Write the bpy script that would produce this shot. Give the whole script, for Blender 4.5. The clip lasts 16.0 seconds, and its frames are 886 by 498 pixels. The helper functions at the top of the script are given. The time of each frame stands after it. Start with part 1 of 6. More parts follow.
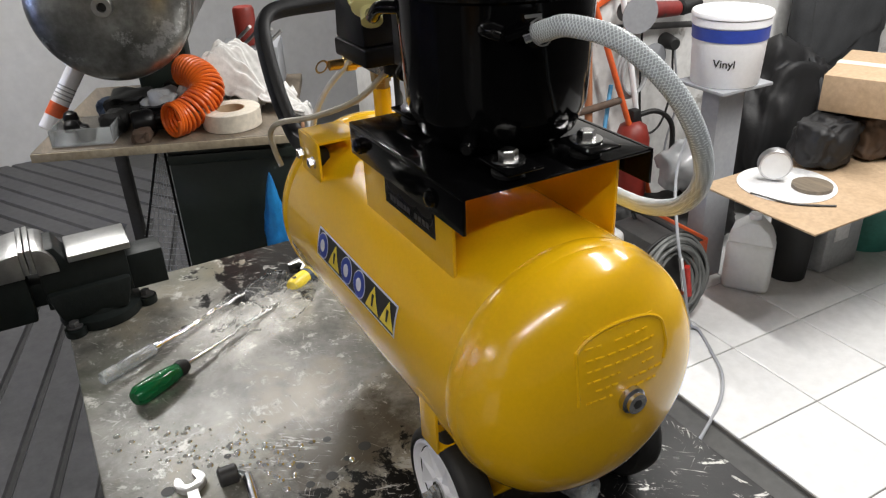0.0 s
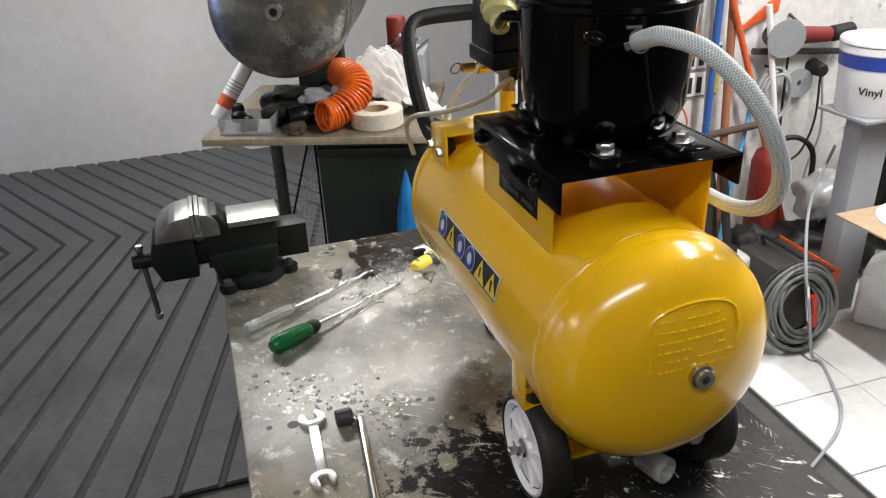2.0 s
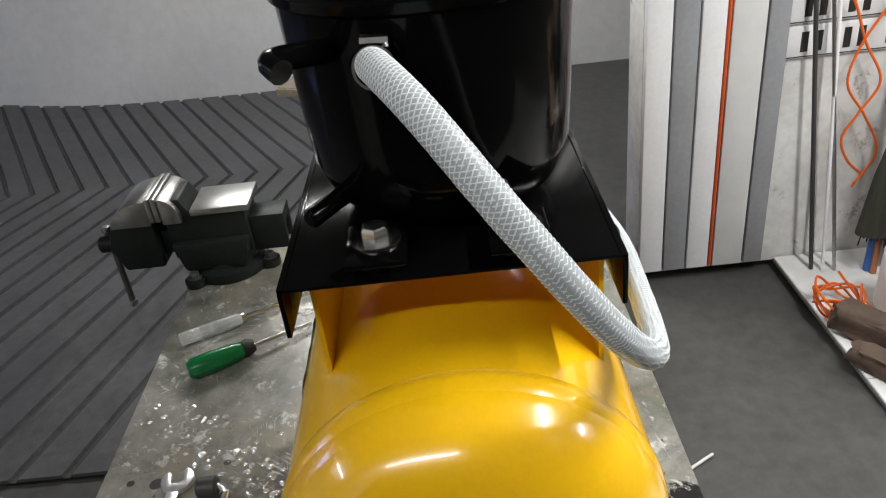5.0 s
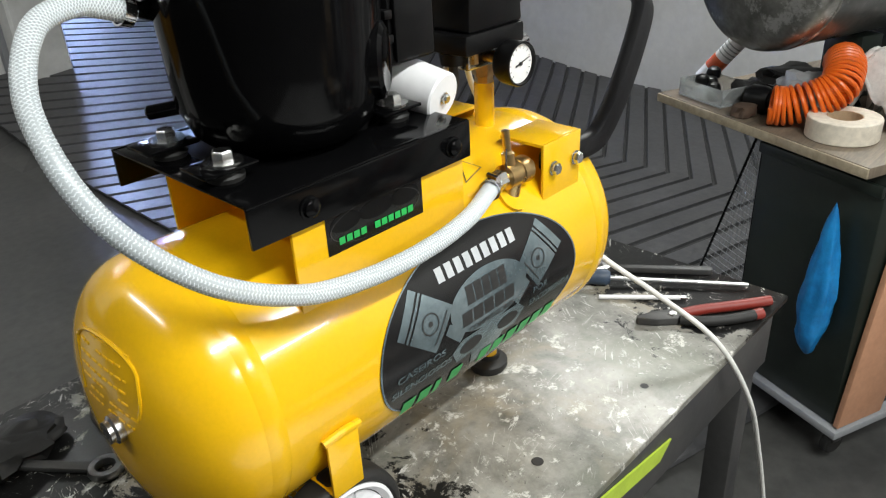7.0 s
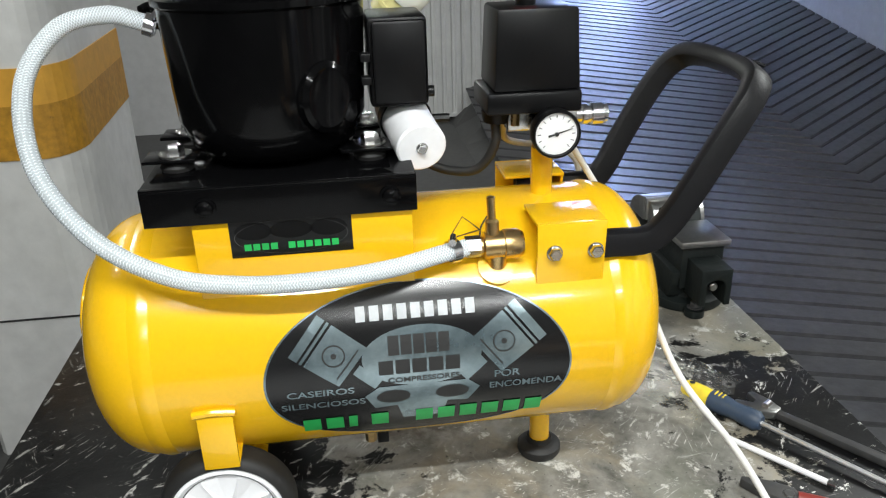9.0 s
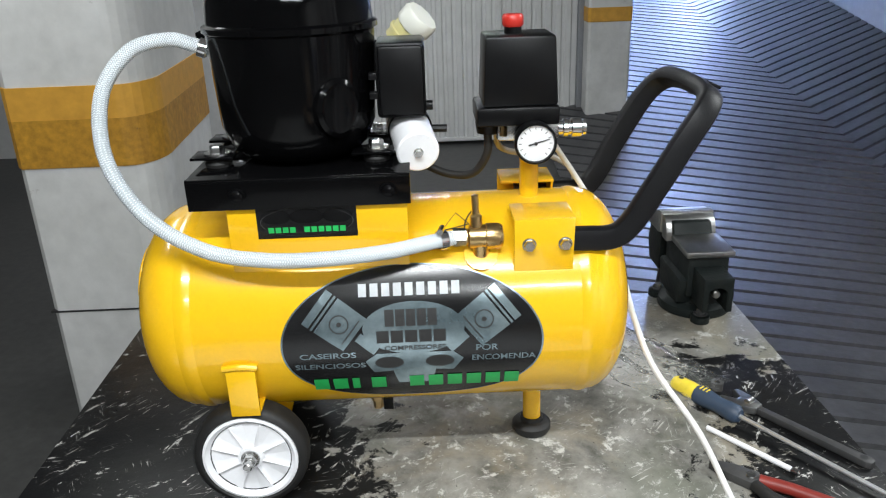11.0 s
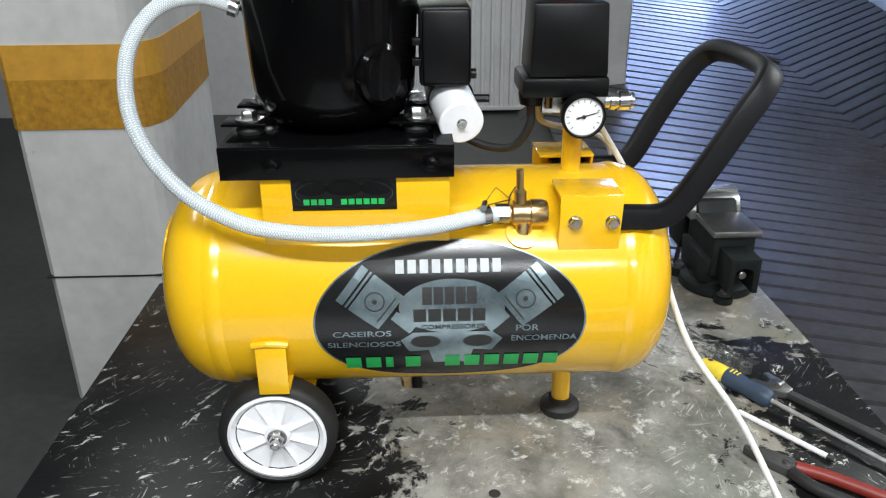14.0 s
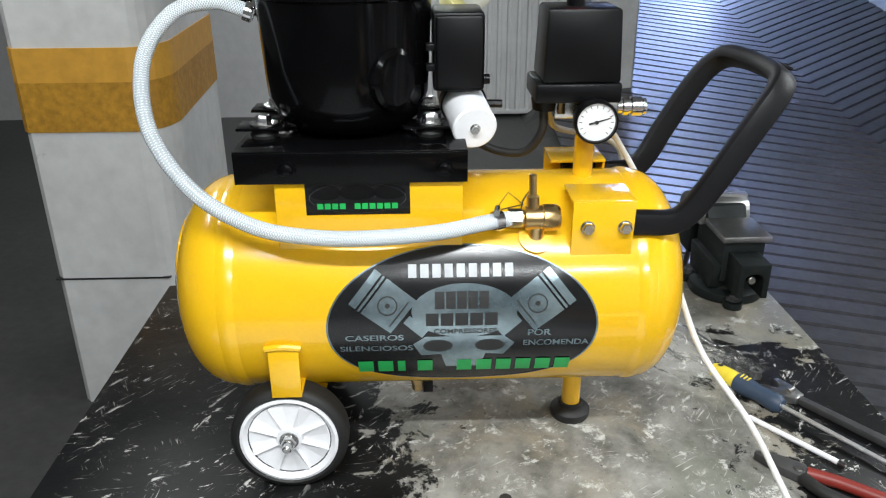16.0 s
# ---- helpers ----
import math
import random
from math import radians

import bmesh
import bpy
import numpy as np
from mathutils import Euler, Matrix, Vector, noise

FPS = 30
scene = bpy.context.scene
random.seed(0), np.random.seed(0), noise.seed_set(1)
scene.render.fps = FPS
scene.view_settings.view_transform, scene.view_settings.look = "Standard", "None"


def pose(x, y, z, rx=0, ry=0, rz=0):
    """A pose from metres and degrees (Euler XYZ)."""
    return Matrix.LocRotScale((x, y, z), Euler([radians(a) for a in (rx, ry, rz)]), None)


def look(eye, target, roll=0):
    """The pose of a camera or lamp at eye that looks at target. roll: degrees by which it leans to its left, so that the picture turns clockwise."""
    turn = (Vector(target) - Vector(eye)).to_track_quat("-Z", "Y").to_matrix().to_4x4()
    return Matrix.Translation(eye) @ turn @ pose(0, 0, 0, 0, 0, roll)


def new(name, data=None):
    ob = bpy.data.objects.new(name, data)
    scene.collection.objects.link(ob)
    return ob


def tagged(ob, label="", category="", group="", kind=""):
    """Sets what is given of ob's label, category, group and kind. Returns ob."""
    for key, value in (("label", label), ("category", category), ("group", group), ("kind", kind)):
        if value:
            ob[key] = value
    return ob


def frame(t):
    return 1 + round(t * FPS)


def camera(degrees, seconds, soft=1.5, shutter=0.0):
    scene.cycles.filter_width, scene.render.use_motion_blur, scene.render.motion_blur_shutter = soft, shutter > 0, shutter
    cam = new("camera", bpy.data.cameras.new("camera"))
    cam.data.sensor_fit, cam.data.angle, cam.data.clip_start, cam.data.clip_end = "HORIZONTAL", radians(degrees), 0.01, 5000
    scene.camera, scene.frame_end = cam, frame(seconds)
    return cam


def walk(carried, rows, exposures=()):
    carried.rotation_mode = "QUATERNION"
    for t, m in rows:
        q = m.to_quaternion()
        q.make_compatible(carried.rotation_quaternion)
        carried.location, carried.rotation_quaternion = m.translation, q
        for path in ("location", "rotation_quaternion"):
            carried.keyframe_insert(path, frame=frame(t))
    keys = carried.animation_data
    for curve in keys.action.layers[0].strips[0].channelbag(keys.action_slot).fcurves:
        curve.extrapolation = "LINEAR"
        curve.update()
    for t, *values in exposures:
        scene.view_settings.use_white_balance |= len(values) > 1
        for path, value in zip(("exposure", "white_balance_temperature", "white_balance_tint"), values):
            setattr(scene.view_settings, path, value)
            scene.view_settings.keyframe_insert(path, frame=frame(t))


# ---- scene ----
cam = camera(59.7, 16.0, 1.2)
PATH = [
    (0, (-0.72, 0.42, 1.585), (0.847, -0.396, 0.648), -2.7),
    (0.5, (-0.801, 0.398, 1.595), (0.879, -0.191, 0.684), -4.1),
    (1, (-0.822, 0.42, 1.595), (0.879, -0.123, 0.694), -3.2),
    (1.5, (-0.835, 0.448, 1.596), (0.882, -0.068, 0.709), -2.5),
    (2, (-0.848, 0.445, 1.598), (0.869, -0.071, 0.71), -2.6),
    (2.5, (-0.854, 0.433, 1.601), (0.885, -0.043, 0.733), -3.2),
    (3, (-0.844, 0.405, 1.597), (0.882, -0.072, 0.707), -3.1),
    (3.5, (-0.805, 0.33, 1.588), (0.931, -0.133, 0.709), -2.9),
    (4, (-0.694, 0.208, 1.584), (1.049, -0.231, 0.706), -3.7),
    (4.2, (-0.664, 0.162, 1.576), (1.073, -0.215, 0.659), -4.6),
    (6.4, (-0.525, -0.504, 1.557), (0.924, 0.506, 0.619), -5.2),
    (6.5, (-0.535, -0.554, 1.558), (0.873, 0.52, 0.629), -5.0),
    (6.7, (-0.525, -0.589, 1.555), (0.806, 0.584, 0.63), -4.3),
    (7, (-0.457, -0.602, 1.541), (0.814, 0.635, 0.616), -3.0),
    (7.5, (-0.27, -0.572, 1.522), (0.899, 0.757, 0.591), -3.2),
    (7.9, (-0.144, -0.623, 1.509), (0.561, 1.009, 0.593), -4.9),
    (8, (-0.098, -0.66, 1.503), (0.48, 1.045, 0.632), -5.0),
    (8.5, (0.028, -0.749, 1.513), (0.292, 1.032, 0.644), -3.4),
    (8.7, (0.023, -0.781, 1.521), (0.281, 1.021, 0.691), -2.3),
    (10.8, (0.127, -0.991, 1.548), (0.143, 0.868, 0.81), -2.1),
    (11, (0.115, -0.985, 1.548), (0.145, 0.874, 0.811), -2.0),
    (11.5, (0.083, -0.981, 1.554), (0.173, 0.874, 0.811), -0.8),
    (12, (0.072, -0.979, 1.555), (0.185, 0.871, 0.802), -0.6),
    (12.5, (0.066, -0.963, 1.547), (0.171, 0.874, 0.763), -0.8),
    (13, (0.058, -0.95, 1.545), (0.145, 0.884, 0.753), -0.5),
    (13.5, (0.052, -0.946, 1.544), (0.117, 0.881, 0.733), -0.5),
    (14, (0.05, -0.944, 1.541), (0.115, 0.884, 0.732), -0.4),
    (14.5, (0.044, -0.946, 1.543), (0.105, 0.884, 0.739), -0.1),
    (15, (0.043, -0.947, 1.543), (0.093, 0.882, 0.736), -0.3),
    (15.5, (0.04, -0.944, 1.543), (0.101, 0.886, 0.738), -0.1),
    (16, (0.04, -0.946, 1.544), (0.094, 0.886, 0.742), -0.3),
]
walk(cam, [(t, look(eye, target, roll)) for t, eye, target, roll in PATH],
     [(0, 0.0, 6500, 10), (1.0, 0.1, 6500, 10), (2.0, 0.2, 6500, 10), (3.2, 0.2, 6500, 10), (4.2, 0.12, 6500, 10), (6.4, 0.0, 6400, 5), (8.5, 0.0, 6300, 5), (11, 0.0, 6050, 6), (16, 0.0, 6050, 6)])

# ---- light: a dim basement garage, a tube lamp along the tank, unseen fill strips, daylight down the ramp ----
world = bpy.data.worlds.new("world")
scene.world = world
world.use_nodes = True
world.node_tree.nodes["Background"].inputs[0].default_value = (0.55, 0.62, 0.75, 1)
world.node_tree.nodes["Background"].inputs[1].default_value = 0.015


def area_lamp(name, x, y, z, sx, sy, watts, colour, rx=0.0, ry=0.0, rz=0.0):
    data = bpy.data.lights.new(name, "AREA")
    data.shape, data.size, data.size_y, data.energy, data.color = "RECTANGLE", sx, sy, watts, colour
    ob = new(name, data)
    ob.matrix_world = pose(x, y, z, rx, ry, rz)
    return ob


# the tube whose long highlight runs along the tank
area_lamp("tube_and_fill_lamp", 0.1, -1.15, 2.42, 1.3, 0.07, 48, (1.0, 0.98, 0.95))
# four unseen strips, added to brighten tiles, table end, bench wall and garage door
area_lamp("tube_and_fill_lamp", 0.6, -2.5, 2.42, 1.3, 0.12, 46, (1.0, 0.98, 0.95))
area_lamp("tube_and_fill_lamp", -1.25, 0.75, 2.42, 0.07, 1.3, 16, (1.0, 0.97, 0.93))
area_lamp("tube_and_fill_lamp", 2.3, 0.3, 2.42, 0.07, 1.5, 58, (1.0, 0.98, 0.95))
area_lamp("tube_and_fill_lamp", -0.3, 3.6, 2.42, 1.3, 0.07, 33, (1.0, 0.98, 0.95))
area_lamp("ramp_daylight", 2.9, 11.0, 4.2, 2.3, 2.4, 3900, (0.46, 0.57, 1.0), 62, 0, 0)

# ---- materials ----


def material(name, a, b=None, rough=0.5, metal=0.0, scale=6.0, fine=60.0, bump=0.0, wear=None, wear_at=0.62,
             spread=0.12, random=0.0, coat=0.0, wear_scale=None, wear_rough=None, stretch=(1, 1, 1), coords="Object", lo=0.35, hi=0.68, scratch=None):
    """A surface of two colours mixed at two scales, with roughness variation, relief and optional worn spots."""
    m = bpy.data.materials.new(name)
    m.use_nodes = True
    n, l = m.node_tree.nodes, m.node_tree.links
    p = n["Principled BSDF"]
    b = b or tuple(c * 0.8 for c in a)
    tc = n.new("ShaderNodeTexCoord")
    mp = n.new("ShaderNodeMapping")
    mp.inputs["Scale"].default_value = stretch
    l.new(tc.outputs[coords], mp.inputs["Vector"])

    def tex(size, detail=6.0, roughness=0.6):
        t = n.new("ShaderNodeTexNoise")
        t.inputs["Scale"].default_value, t.inputs["Detail"].default_value, t.inputs["Roughness"].default_value = size, detail, roughness
        l.new(mp.outputs[0], t.inputs["Vector"])
        return t.outputs["Fac"]

    def ramp(src, lo, hi, c0, c1):
        r = n.new("ShaderNodeValToRGB")
        r.color_ramp.elements[0].position, r.color_ramp.elements[1].position = lo, hi
        r.color_ramp.elements[0].color, r.color_ramp.elements[1].color = (*c0, 1), (*c1, 1)
        l.new(src, r.inputs[0])
        return r.outputs[0]

    def mix(f, c0, c1, mode="MIX"):
        x = n.new("ShaderNodeMix")
        x.data_type, x.blend_type = "RGBA", mode
        if isinstance(f, float):
            x.inputs[0].default_value = f
        else:
            l.new(f, x.inputs[0])
        l.new(c0, x.inputs[6])
        l.new(c1, x.inputs[7])
        return x.outputs[2]

    big, small = tex(scale), tex(fine, 4.0)
    colour = ramp(big, lo, hi, a, b)
    grain = ramp(small, 0.3, 0.7, (1 - spread,) * 3, (1 + spread,) * 3)
    colour = mix(1.0, colour, grain, "MULTIPLY")
    if random:
        info = n.new("ShaderNodeObjectInfo")
        each = ramp(info.outputs["Random"], 0.0, 1.0, (1 - random,) * 3, (1 + random,) * 3)
        colour = mix(1.0, colour, each, "MULTIPLY")
    rl = n.new("ShaderNodeMapRange")
    rl.inputs["To Min"].default_value, rl.inputs["To Max"].default_value = max(rough - 0.08, 0.02), min(rough + 0.1, 1.0)
    l.new(big, rl.inputs["Value"])
    roughness = rl.outputs[0]
    if wear:
        mask = ramp(tex(wear_scale or scale * 2.5, 9.0, 0.72), wear_at, wear_at + 0.05, (0, 0, 0), (1, 1, 1))
        w = n.new("ShaderNodeRGB")
        w.outputs[0].default_value = (*wear, 1)
        colour = mix(mask, colour, w.outputs[0])
        if wear_rough is not None:
            mr = n.new("ShaderNodeMix")
            mr.inputs[3].default_value = wear_rough
            l.new(mask, mr.inputs[0])
            l.new(roughness, mr.inputs[2])
            roughness = mr.outputs[0]
    for turn in (25, 70, 118) if scratch else ():
        mq = n.new("ShaderNodeMapping")
        mq.inputs["Rotation"].default_value = (0, 0, radians(turn))
        mq.inputs["Scale"].default_value = (3.5, 160, 1)
        l.new(tc.outputs[coords], mq.inputs["Vector"])
        t = n.new("ShaderNodeTexNoise")
        t.inputs["Scale"].default_value, t.inputs["Detail"].default_value = 1.6, 3.0
        l.new(mq.outputs[0], t.inputs["Vector"])
        line = ramp(t.outputs["Fac"], 0.70, 0.76, (0, 0, 0), (1, 1, 1))
        w = n.new("ShaderNodeRGB")
        w.outputs[0].default_value = (*scratch, 1)
        colour = mix(line, colour, w.outputs[0])
    l.new(colour, p.inputs["Base Color"])
    l.new(roughness, p.inputs["Roughness"])
    p.inputs["Metallic"].default_value = metal
    p.inputs["Coat Weight"].default_value = coat
    if bump:
        bp = n.new("ShaderNodeBump")
        bp.inputs["Strength"].default_value, bp.inputs["Distance"].default_value = bump, 0.004
        l.new(small, bp.inputs["Height"])
        l.new(bp.outputs[0], p.inputs["Normal"])
    return m


def clear(name, colour, rough=0.1, weight=0.9, ior=1.45):
    m = material(name, colour, colour, rough, spread=0.03)
    p = m.node_tree.nodes["Principled BSDF"]
    p.inputs["Transmission Weight"].default_value, p.inputs["IOR"].default_value = weight, ior
    return m


YELLOW = material("yellow_paint", (0.86, 0.50, 0.006), (0.82, 0.465, 0.006), 0.2, scale=3, fine=220, spread=0.03, bump=0.015, coat=0.5)
BLACK = material("black_gloss_enamel", (0.0018, 0.0018, 0.002), (0.003, 0.003, 0.0033), 0.09, scale=5, fine=140, spread=0.1, bump=0.008)
BLACK.node_tree.nodes["Principled BSDF"].inputs["Specular IOR Level"].default_value = 0.13
PLASTIC = material("black_plastic", (0.003, 0.003, 0.0033), (0.005, 0.005, 0.0055), 0.32, fine=300, bump=0.04)
HANDLE = material("charcoal_grip_plastic", (0.007, 0.007, 0.008), (0.011, 0.011, 0.012), 0.42, fine=400, bump=0.08)
RUBBER = material("black_rubber", (0.007, 0.007, 0.007), (0.014, 0.0135, 0.013), 0.6, fine=150, bump=0.1)
WHITEPL = material("white_plastic", (0.86, 0.86, 0.88), (0.82, 0.82, 0.84), 0.38, fine=80, spread=0.03)
ZINC = material("zinc_plated_steel", (0.62, 0.62, 0.6), (0.5, 0.5, 0.5), 0.24, 1.0, fine=120, bump=0.03)
CHROME = material("chrome", (0.75, 0.75, 0.76), (0.66, 0.66, 0.67), 0.14, 1.0, fine=90)
BRASS = material("brass", (0.62, 0.44, 0.2), (0.5, 0.34, 0.15), 0.28, 1.0, fine=150, bump=0.04)
HOSE = clear("clear_hose", (0.57, 0.62, 0.65), 0.22, 0.3, 1.3)
BRAID = material("white_braid", (0.76, 0.8, 0.83), (0.72, 0.77, 0.8), 0.45, spread=0.04)
STICKER = material("black_vinyl", (0.005, 0.005, 0.0055), (0.008, 0.008, 0.0085), 0.22, fine=200)
# the dark second colour paints in the foil's uneven reflections
SILVER = material("silver_vinyl_painted_sheen", (0.34, 0.42, 0.45), (0.12, 0.165, 0.185), 0.24, 0.7, scale=14, fine=90, spread=0.08)
GREEN = material("green_vinyl", (0.03, 0.42, 0.09), (0.03, 0.36, 0.08), 0.4)
BLUEST = material("blue_vinyl", (0.03, 0.06, 0.36), (0.03, 0.06, 0.3), 0.35)
YELST = material("yellow_vinyl", (0.85, 0.66, 0.05), (0.8, 0.62, 0.05), 0.35)
WHITEST = material("white_vinyl", (0.75, 0.75, 0.75), (0.7, 0.7, 0.7), 0.35)
DIAL = material("dial_white", (0.8, 0.8, 0.8), (0.76, 0.76, 0.76), 0.3, spread=0.02)
RED = material("red_plastic", (0.55, 0.03, 0.02), (0.48, 0.03, 0.02), 0.35)
AMBER = clear("amber_plastic", (0.85, 0.78, 0.36), 0.3, 0.3)
MILKCAP = clear("milky_cap", (0.86, 0.86, 0.78), 0.35, 0.25)
BEIGE = material("beige_tube", (0.42, 0.38, 0.29), (0.36, 0.32, 0.25), 0.4)
CABLEW = material("white_cable", (0.72, 0.71, 0.68), (0.66, 0.65, 0.62), 0.45)
OIL = (0.09, 0.18 * 0.62, 0.0)


def worn_table():
    """A bare, scratched steel sheet that keeps ragged remains of black paint at both ends."""
    m = bpy.data.materials.new("worn_painted_steel")
    m.use_nodes = True
    n, l = m.node_tree.nodes, m.node_tree.links
    p = n["Principled BSDF"]
    tc = n.new("ShaderNodeTexCoord")

    def put(src, socket):
        if isinstance(src, (int, float)):
            socket.default_value = src
        else:
            l.new(src, socket)

    def calc(op, a, b=0.0):
        x = n.new("ShaderNodeMath")
        x.operation = op
        put(a, x.inputs[0])
        put(b, x.inputs[1])
        return x.outputs[0]

    def grain(size, detail=8.0, roughness=0.65, distort=0.0, turn=0.0, stretch=(1, 1, 1)):
        mp = n.new("ShaderNodeMapping")
        mp.vector_type = "TEXTURE"
        mp.inputs["Rotation"].default_value = (0, 0, radians(turn))
        mp.inputs["Scale"].default_value = [1 / s for s in stretch]
        l.new(tc.outputs["Object"], mp.inputs["Vector"])
        t = n.new("ShaderNodeTexNoise")
        t.inputs["Scale"].default_value, t.inputs["Detail"].default_value = size, detail
        t.inputs["Roughness"].default_value, t.inputs["Distortion"].default_value = roughness, distort
        l.new(mp.outputs[0], t.inputs["Vector"])
        return t.outputs["Fac"]

    def step(src, lo, hi):
        x = n.new("ShaderNodeMapRange")
        x.inputs["From Min"].default_value, x.inputs["From Max"].default_value = lo, hi
        l.new(src, x.inputs["Value"])
        return x.outputs[0]

    def blend(f, a, b):
        x = n.new("ShaderNodeMix")
        x.data_type = "RGBA"
        l.new(f, x.inputs[0])
        for s, c in ((x.inputs[6], a), (x.inputs[7], b)):
            if isinstance(c, tuple):
                s.default_value = (*c, 1)
            else:
                l.new(c, s)
        return x.outputs[2]

    xyz = n.new("ShaderNodeSeparateXYZ")
    l.new(tc.outputs["Object"], xyz.inputs[0])
    x, y = xyz.outputs[0], xyz.outputs[1]
    slant = calc("SUBTRACT", calc("SUBTRACT", 0.02, x), calc("MULTIPLY", calc("MAXIMUM", y, 0.0), 0.25))
    left = calc("MINIMUM", slant, calc("SUBTRACT", 0.24, y))
    far = calc("SUBTRACT", -0.15, x)
    right = calc("MINIMUM", calc("SUBTRACT", x, calc("SUBTRACT", 0.525, calc("MULTIPLY", y, 0.1))), calc("SUBTRACT", 0.2, y))
    field = calc("MULTIPLY", calc("MAXIMUM", calc("MAXIMUM", left, far), right), 3.2)
    ragged = calc("MULTIPLY", calc("SUBTRACT", grain(17, 12.0, 0.72, 0.4), 0.5), 2.1)
    paint = step(calc("ADD", calc("MINIMUM", field, 0.42), ragged), -0.03, 0.05)
    # bare metal: grey-brown mottling, pale rubbed places, dark specks
    steel = blend(step(grain(9, 10.0, 0.72, 0.2), 0.36, 0.64), (0.085, 0.082, 0.07), (0.33, 0.32, 0.29))
    steel = blend(step(grain(5, 4.0, 0.5), 0.5, 0.75), steel, (0.15, 0.16, 0.12))
    steel = blend(calc("MULTIPLY", step(grain(3.6, 7.0, 0.62, 0.5), 0.5, 0.6), 0.7), steel, (0.29, 0.25, 0.18))
    steel = blend(step(grain(26, 10.0, 0.75, 0.15), 0.565, 0.63), steel, (0.56, 0.55, 0.51))
    steel = blend(step(grain(120, 3.0, 0.6), 0.66, 0.72), steel, (0.05, 0.047, 0.04))
    # brown oil soaked in beside the tank
    away = n.new("ShaderNodeVectorMath")
    away.operation = "DISTANCE"
    mo = n.new("ShaderNodeMapping")
    mo.inputs["Scale"].default_value = (1.0, 0.62, 0.0)
    l.new(tc.outputs["Object"], mo.inputs["Vector"])
    l.new(mo.outputs[0], away.inputs[0])
    away.inputs[1].default_value = OIL
    soak = calc("ADD", calc("SUBTRACT", 0.075, away.outputs["Value"]), calc("MULTIPLY", calc("SUBTRACT", grain(22, 6.0, 0.65), 0.5), 0.16))
    steel = blend(calc("MULTIPLY", step(soak, -0.012, 0.02), 0.85), steel, (0.05, 0.036, 0.018))
    black = blend(step(grain(6), 0.4, 0.65), (0.005, 0.005, 0.0055), (0.013, 0.013, 0.0125))
    colour = blend(paint, steel, black)
    # scratches and scuffs of uneven length
    for k, (turn, wide) in enumerate(((8, 300), (31, 230), (52, 340), (83, 280), (117, 320), (151, 250))):
        lines = grain(1.0, 4.0, 0.55, 0.6, turn, (15 + 4 * k, wide, 1))
        where = calc("MULTIPLY", step(grain(8 + k, 4.0, 0.6, 0.0, turn), 0.57, 0.66), calc("SUBTRACT", 1.0, calc("MULTIPLY", paint, 0.4)))
        colour = blend(calc("MULTIPLY", step(lines, 0.63, 0.66), where), colour, (0.5, 0.49, 0.46))
    for turn, size in ((62, 30), (20, 46)):
        flake = calc("MULTIPLY", step(grain(size, 10.0, 0.7, 0.3, turn, (0.55, 1.5, 1)), 0.615, 0.64), step(grain(7, 3.0, 0.5), 0.43, 0.53))
        colour = blend(flake, colour, (0.52, 0.51, 0.48))
    l.new(colour, p.inputs["Base Color"])
    rough = n.new("ShaderNodeMapRange")
    rough.inputs["To Min"].default_value, rough.inputs["To Max"].default_value = 0.2, 0.46
    l.new(grain(14, 6.0), rough.inputs["Value"])
    l.new(rough.outputs[0], p.inputs["Roughness"])
    p.inputs["Metallic"].default_value = 0.05
    l.new(calc("SUBTRACT", 0.5, calc("MULTIPLY", paint, 0.36)), p.inputs["Specular IOR Level"])
    bp = n.new("ShaderNodeBump")
    bp.inputs["Strength"].default_value, bp.inputs["Distance"].default_value = 0.25, 0.002
    l.new(calc("ADD", grain(45, 6.0), calc("MULTIPLY", paint, 0.35)), bp.inputs["Height"])
    l.new(bp.outputs[0], p.inputs["Normal"])
    return m


STEELTOP = worn_table()
# pale silver colour imitates lamp glints on the drops
GLINTDROP = material("glint_drop", (0.8, 0.8, 0.78), (0.7, 0.7, 0.68), 0.14, 0.75, spread=0.05)
POLISHED = material("polished_chrome_vanadium", (0.86, 0.86, 0.86), (0.76, 0.76, 0.76), 0.3, 0.8, fine=90, bump=0.02)
NUMBERS = material("printed_silver_white", (0.5, 0.52, 0.54), (0.42, 0.44, 0.46), 0.35)
BENCHEDGE = material("bare_plywood_edge", (0.4, 0.34, 0.24), (0.28, 0.23, 0.16), 0.6, scale=8, fine=60, spread=0.2)
COAT = material("black_nylon", (0.006, 0.006, 0.007), (0.014, 0.014, 0.015), 0.6, fine=90, bump=0.3)
GREYCLOTH = material("dark_grey_cloth", (0.035, 0.037, 0.04), (0.06, 0.062, 0.066), 0.85, fine=120, bump=0.3)
FRAMEST = material("dark_frame_steel", (0.05, 0.05, 0.052), (0.075, 0.073, 0.07), 0.5, 0.3, bump=0.1)
LIME = material("lime_paint", (0.42, 0.55, 0.05), (0.36, 0.48, 0.05), 0.45, wear=(0.08, 0.08, 0.06), wear_at=0.68)
CONCRETE = material("smooth_concrete", (0.05, 0.05, 0.049), (0.077, 0.076, 0.073), 0.46, scale=1.3, fine=22, spread=0.2, bump=0.1,
                    wear=(0.10, 0.098, 0.09), wear_at=0.68, wear_scale=5)
RIDGE = material("ramp_concrete", (0.05, 0.05, 0.053), (0.078, 0.078, 0.082), 0.33, scale=1.6, fine=30, spread=0.22, bump=0.2,
                 wear=(0.4, 0.4, 0.41), wear_at=0.735, wear_scale=12)
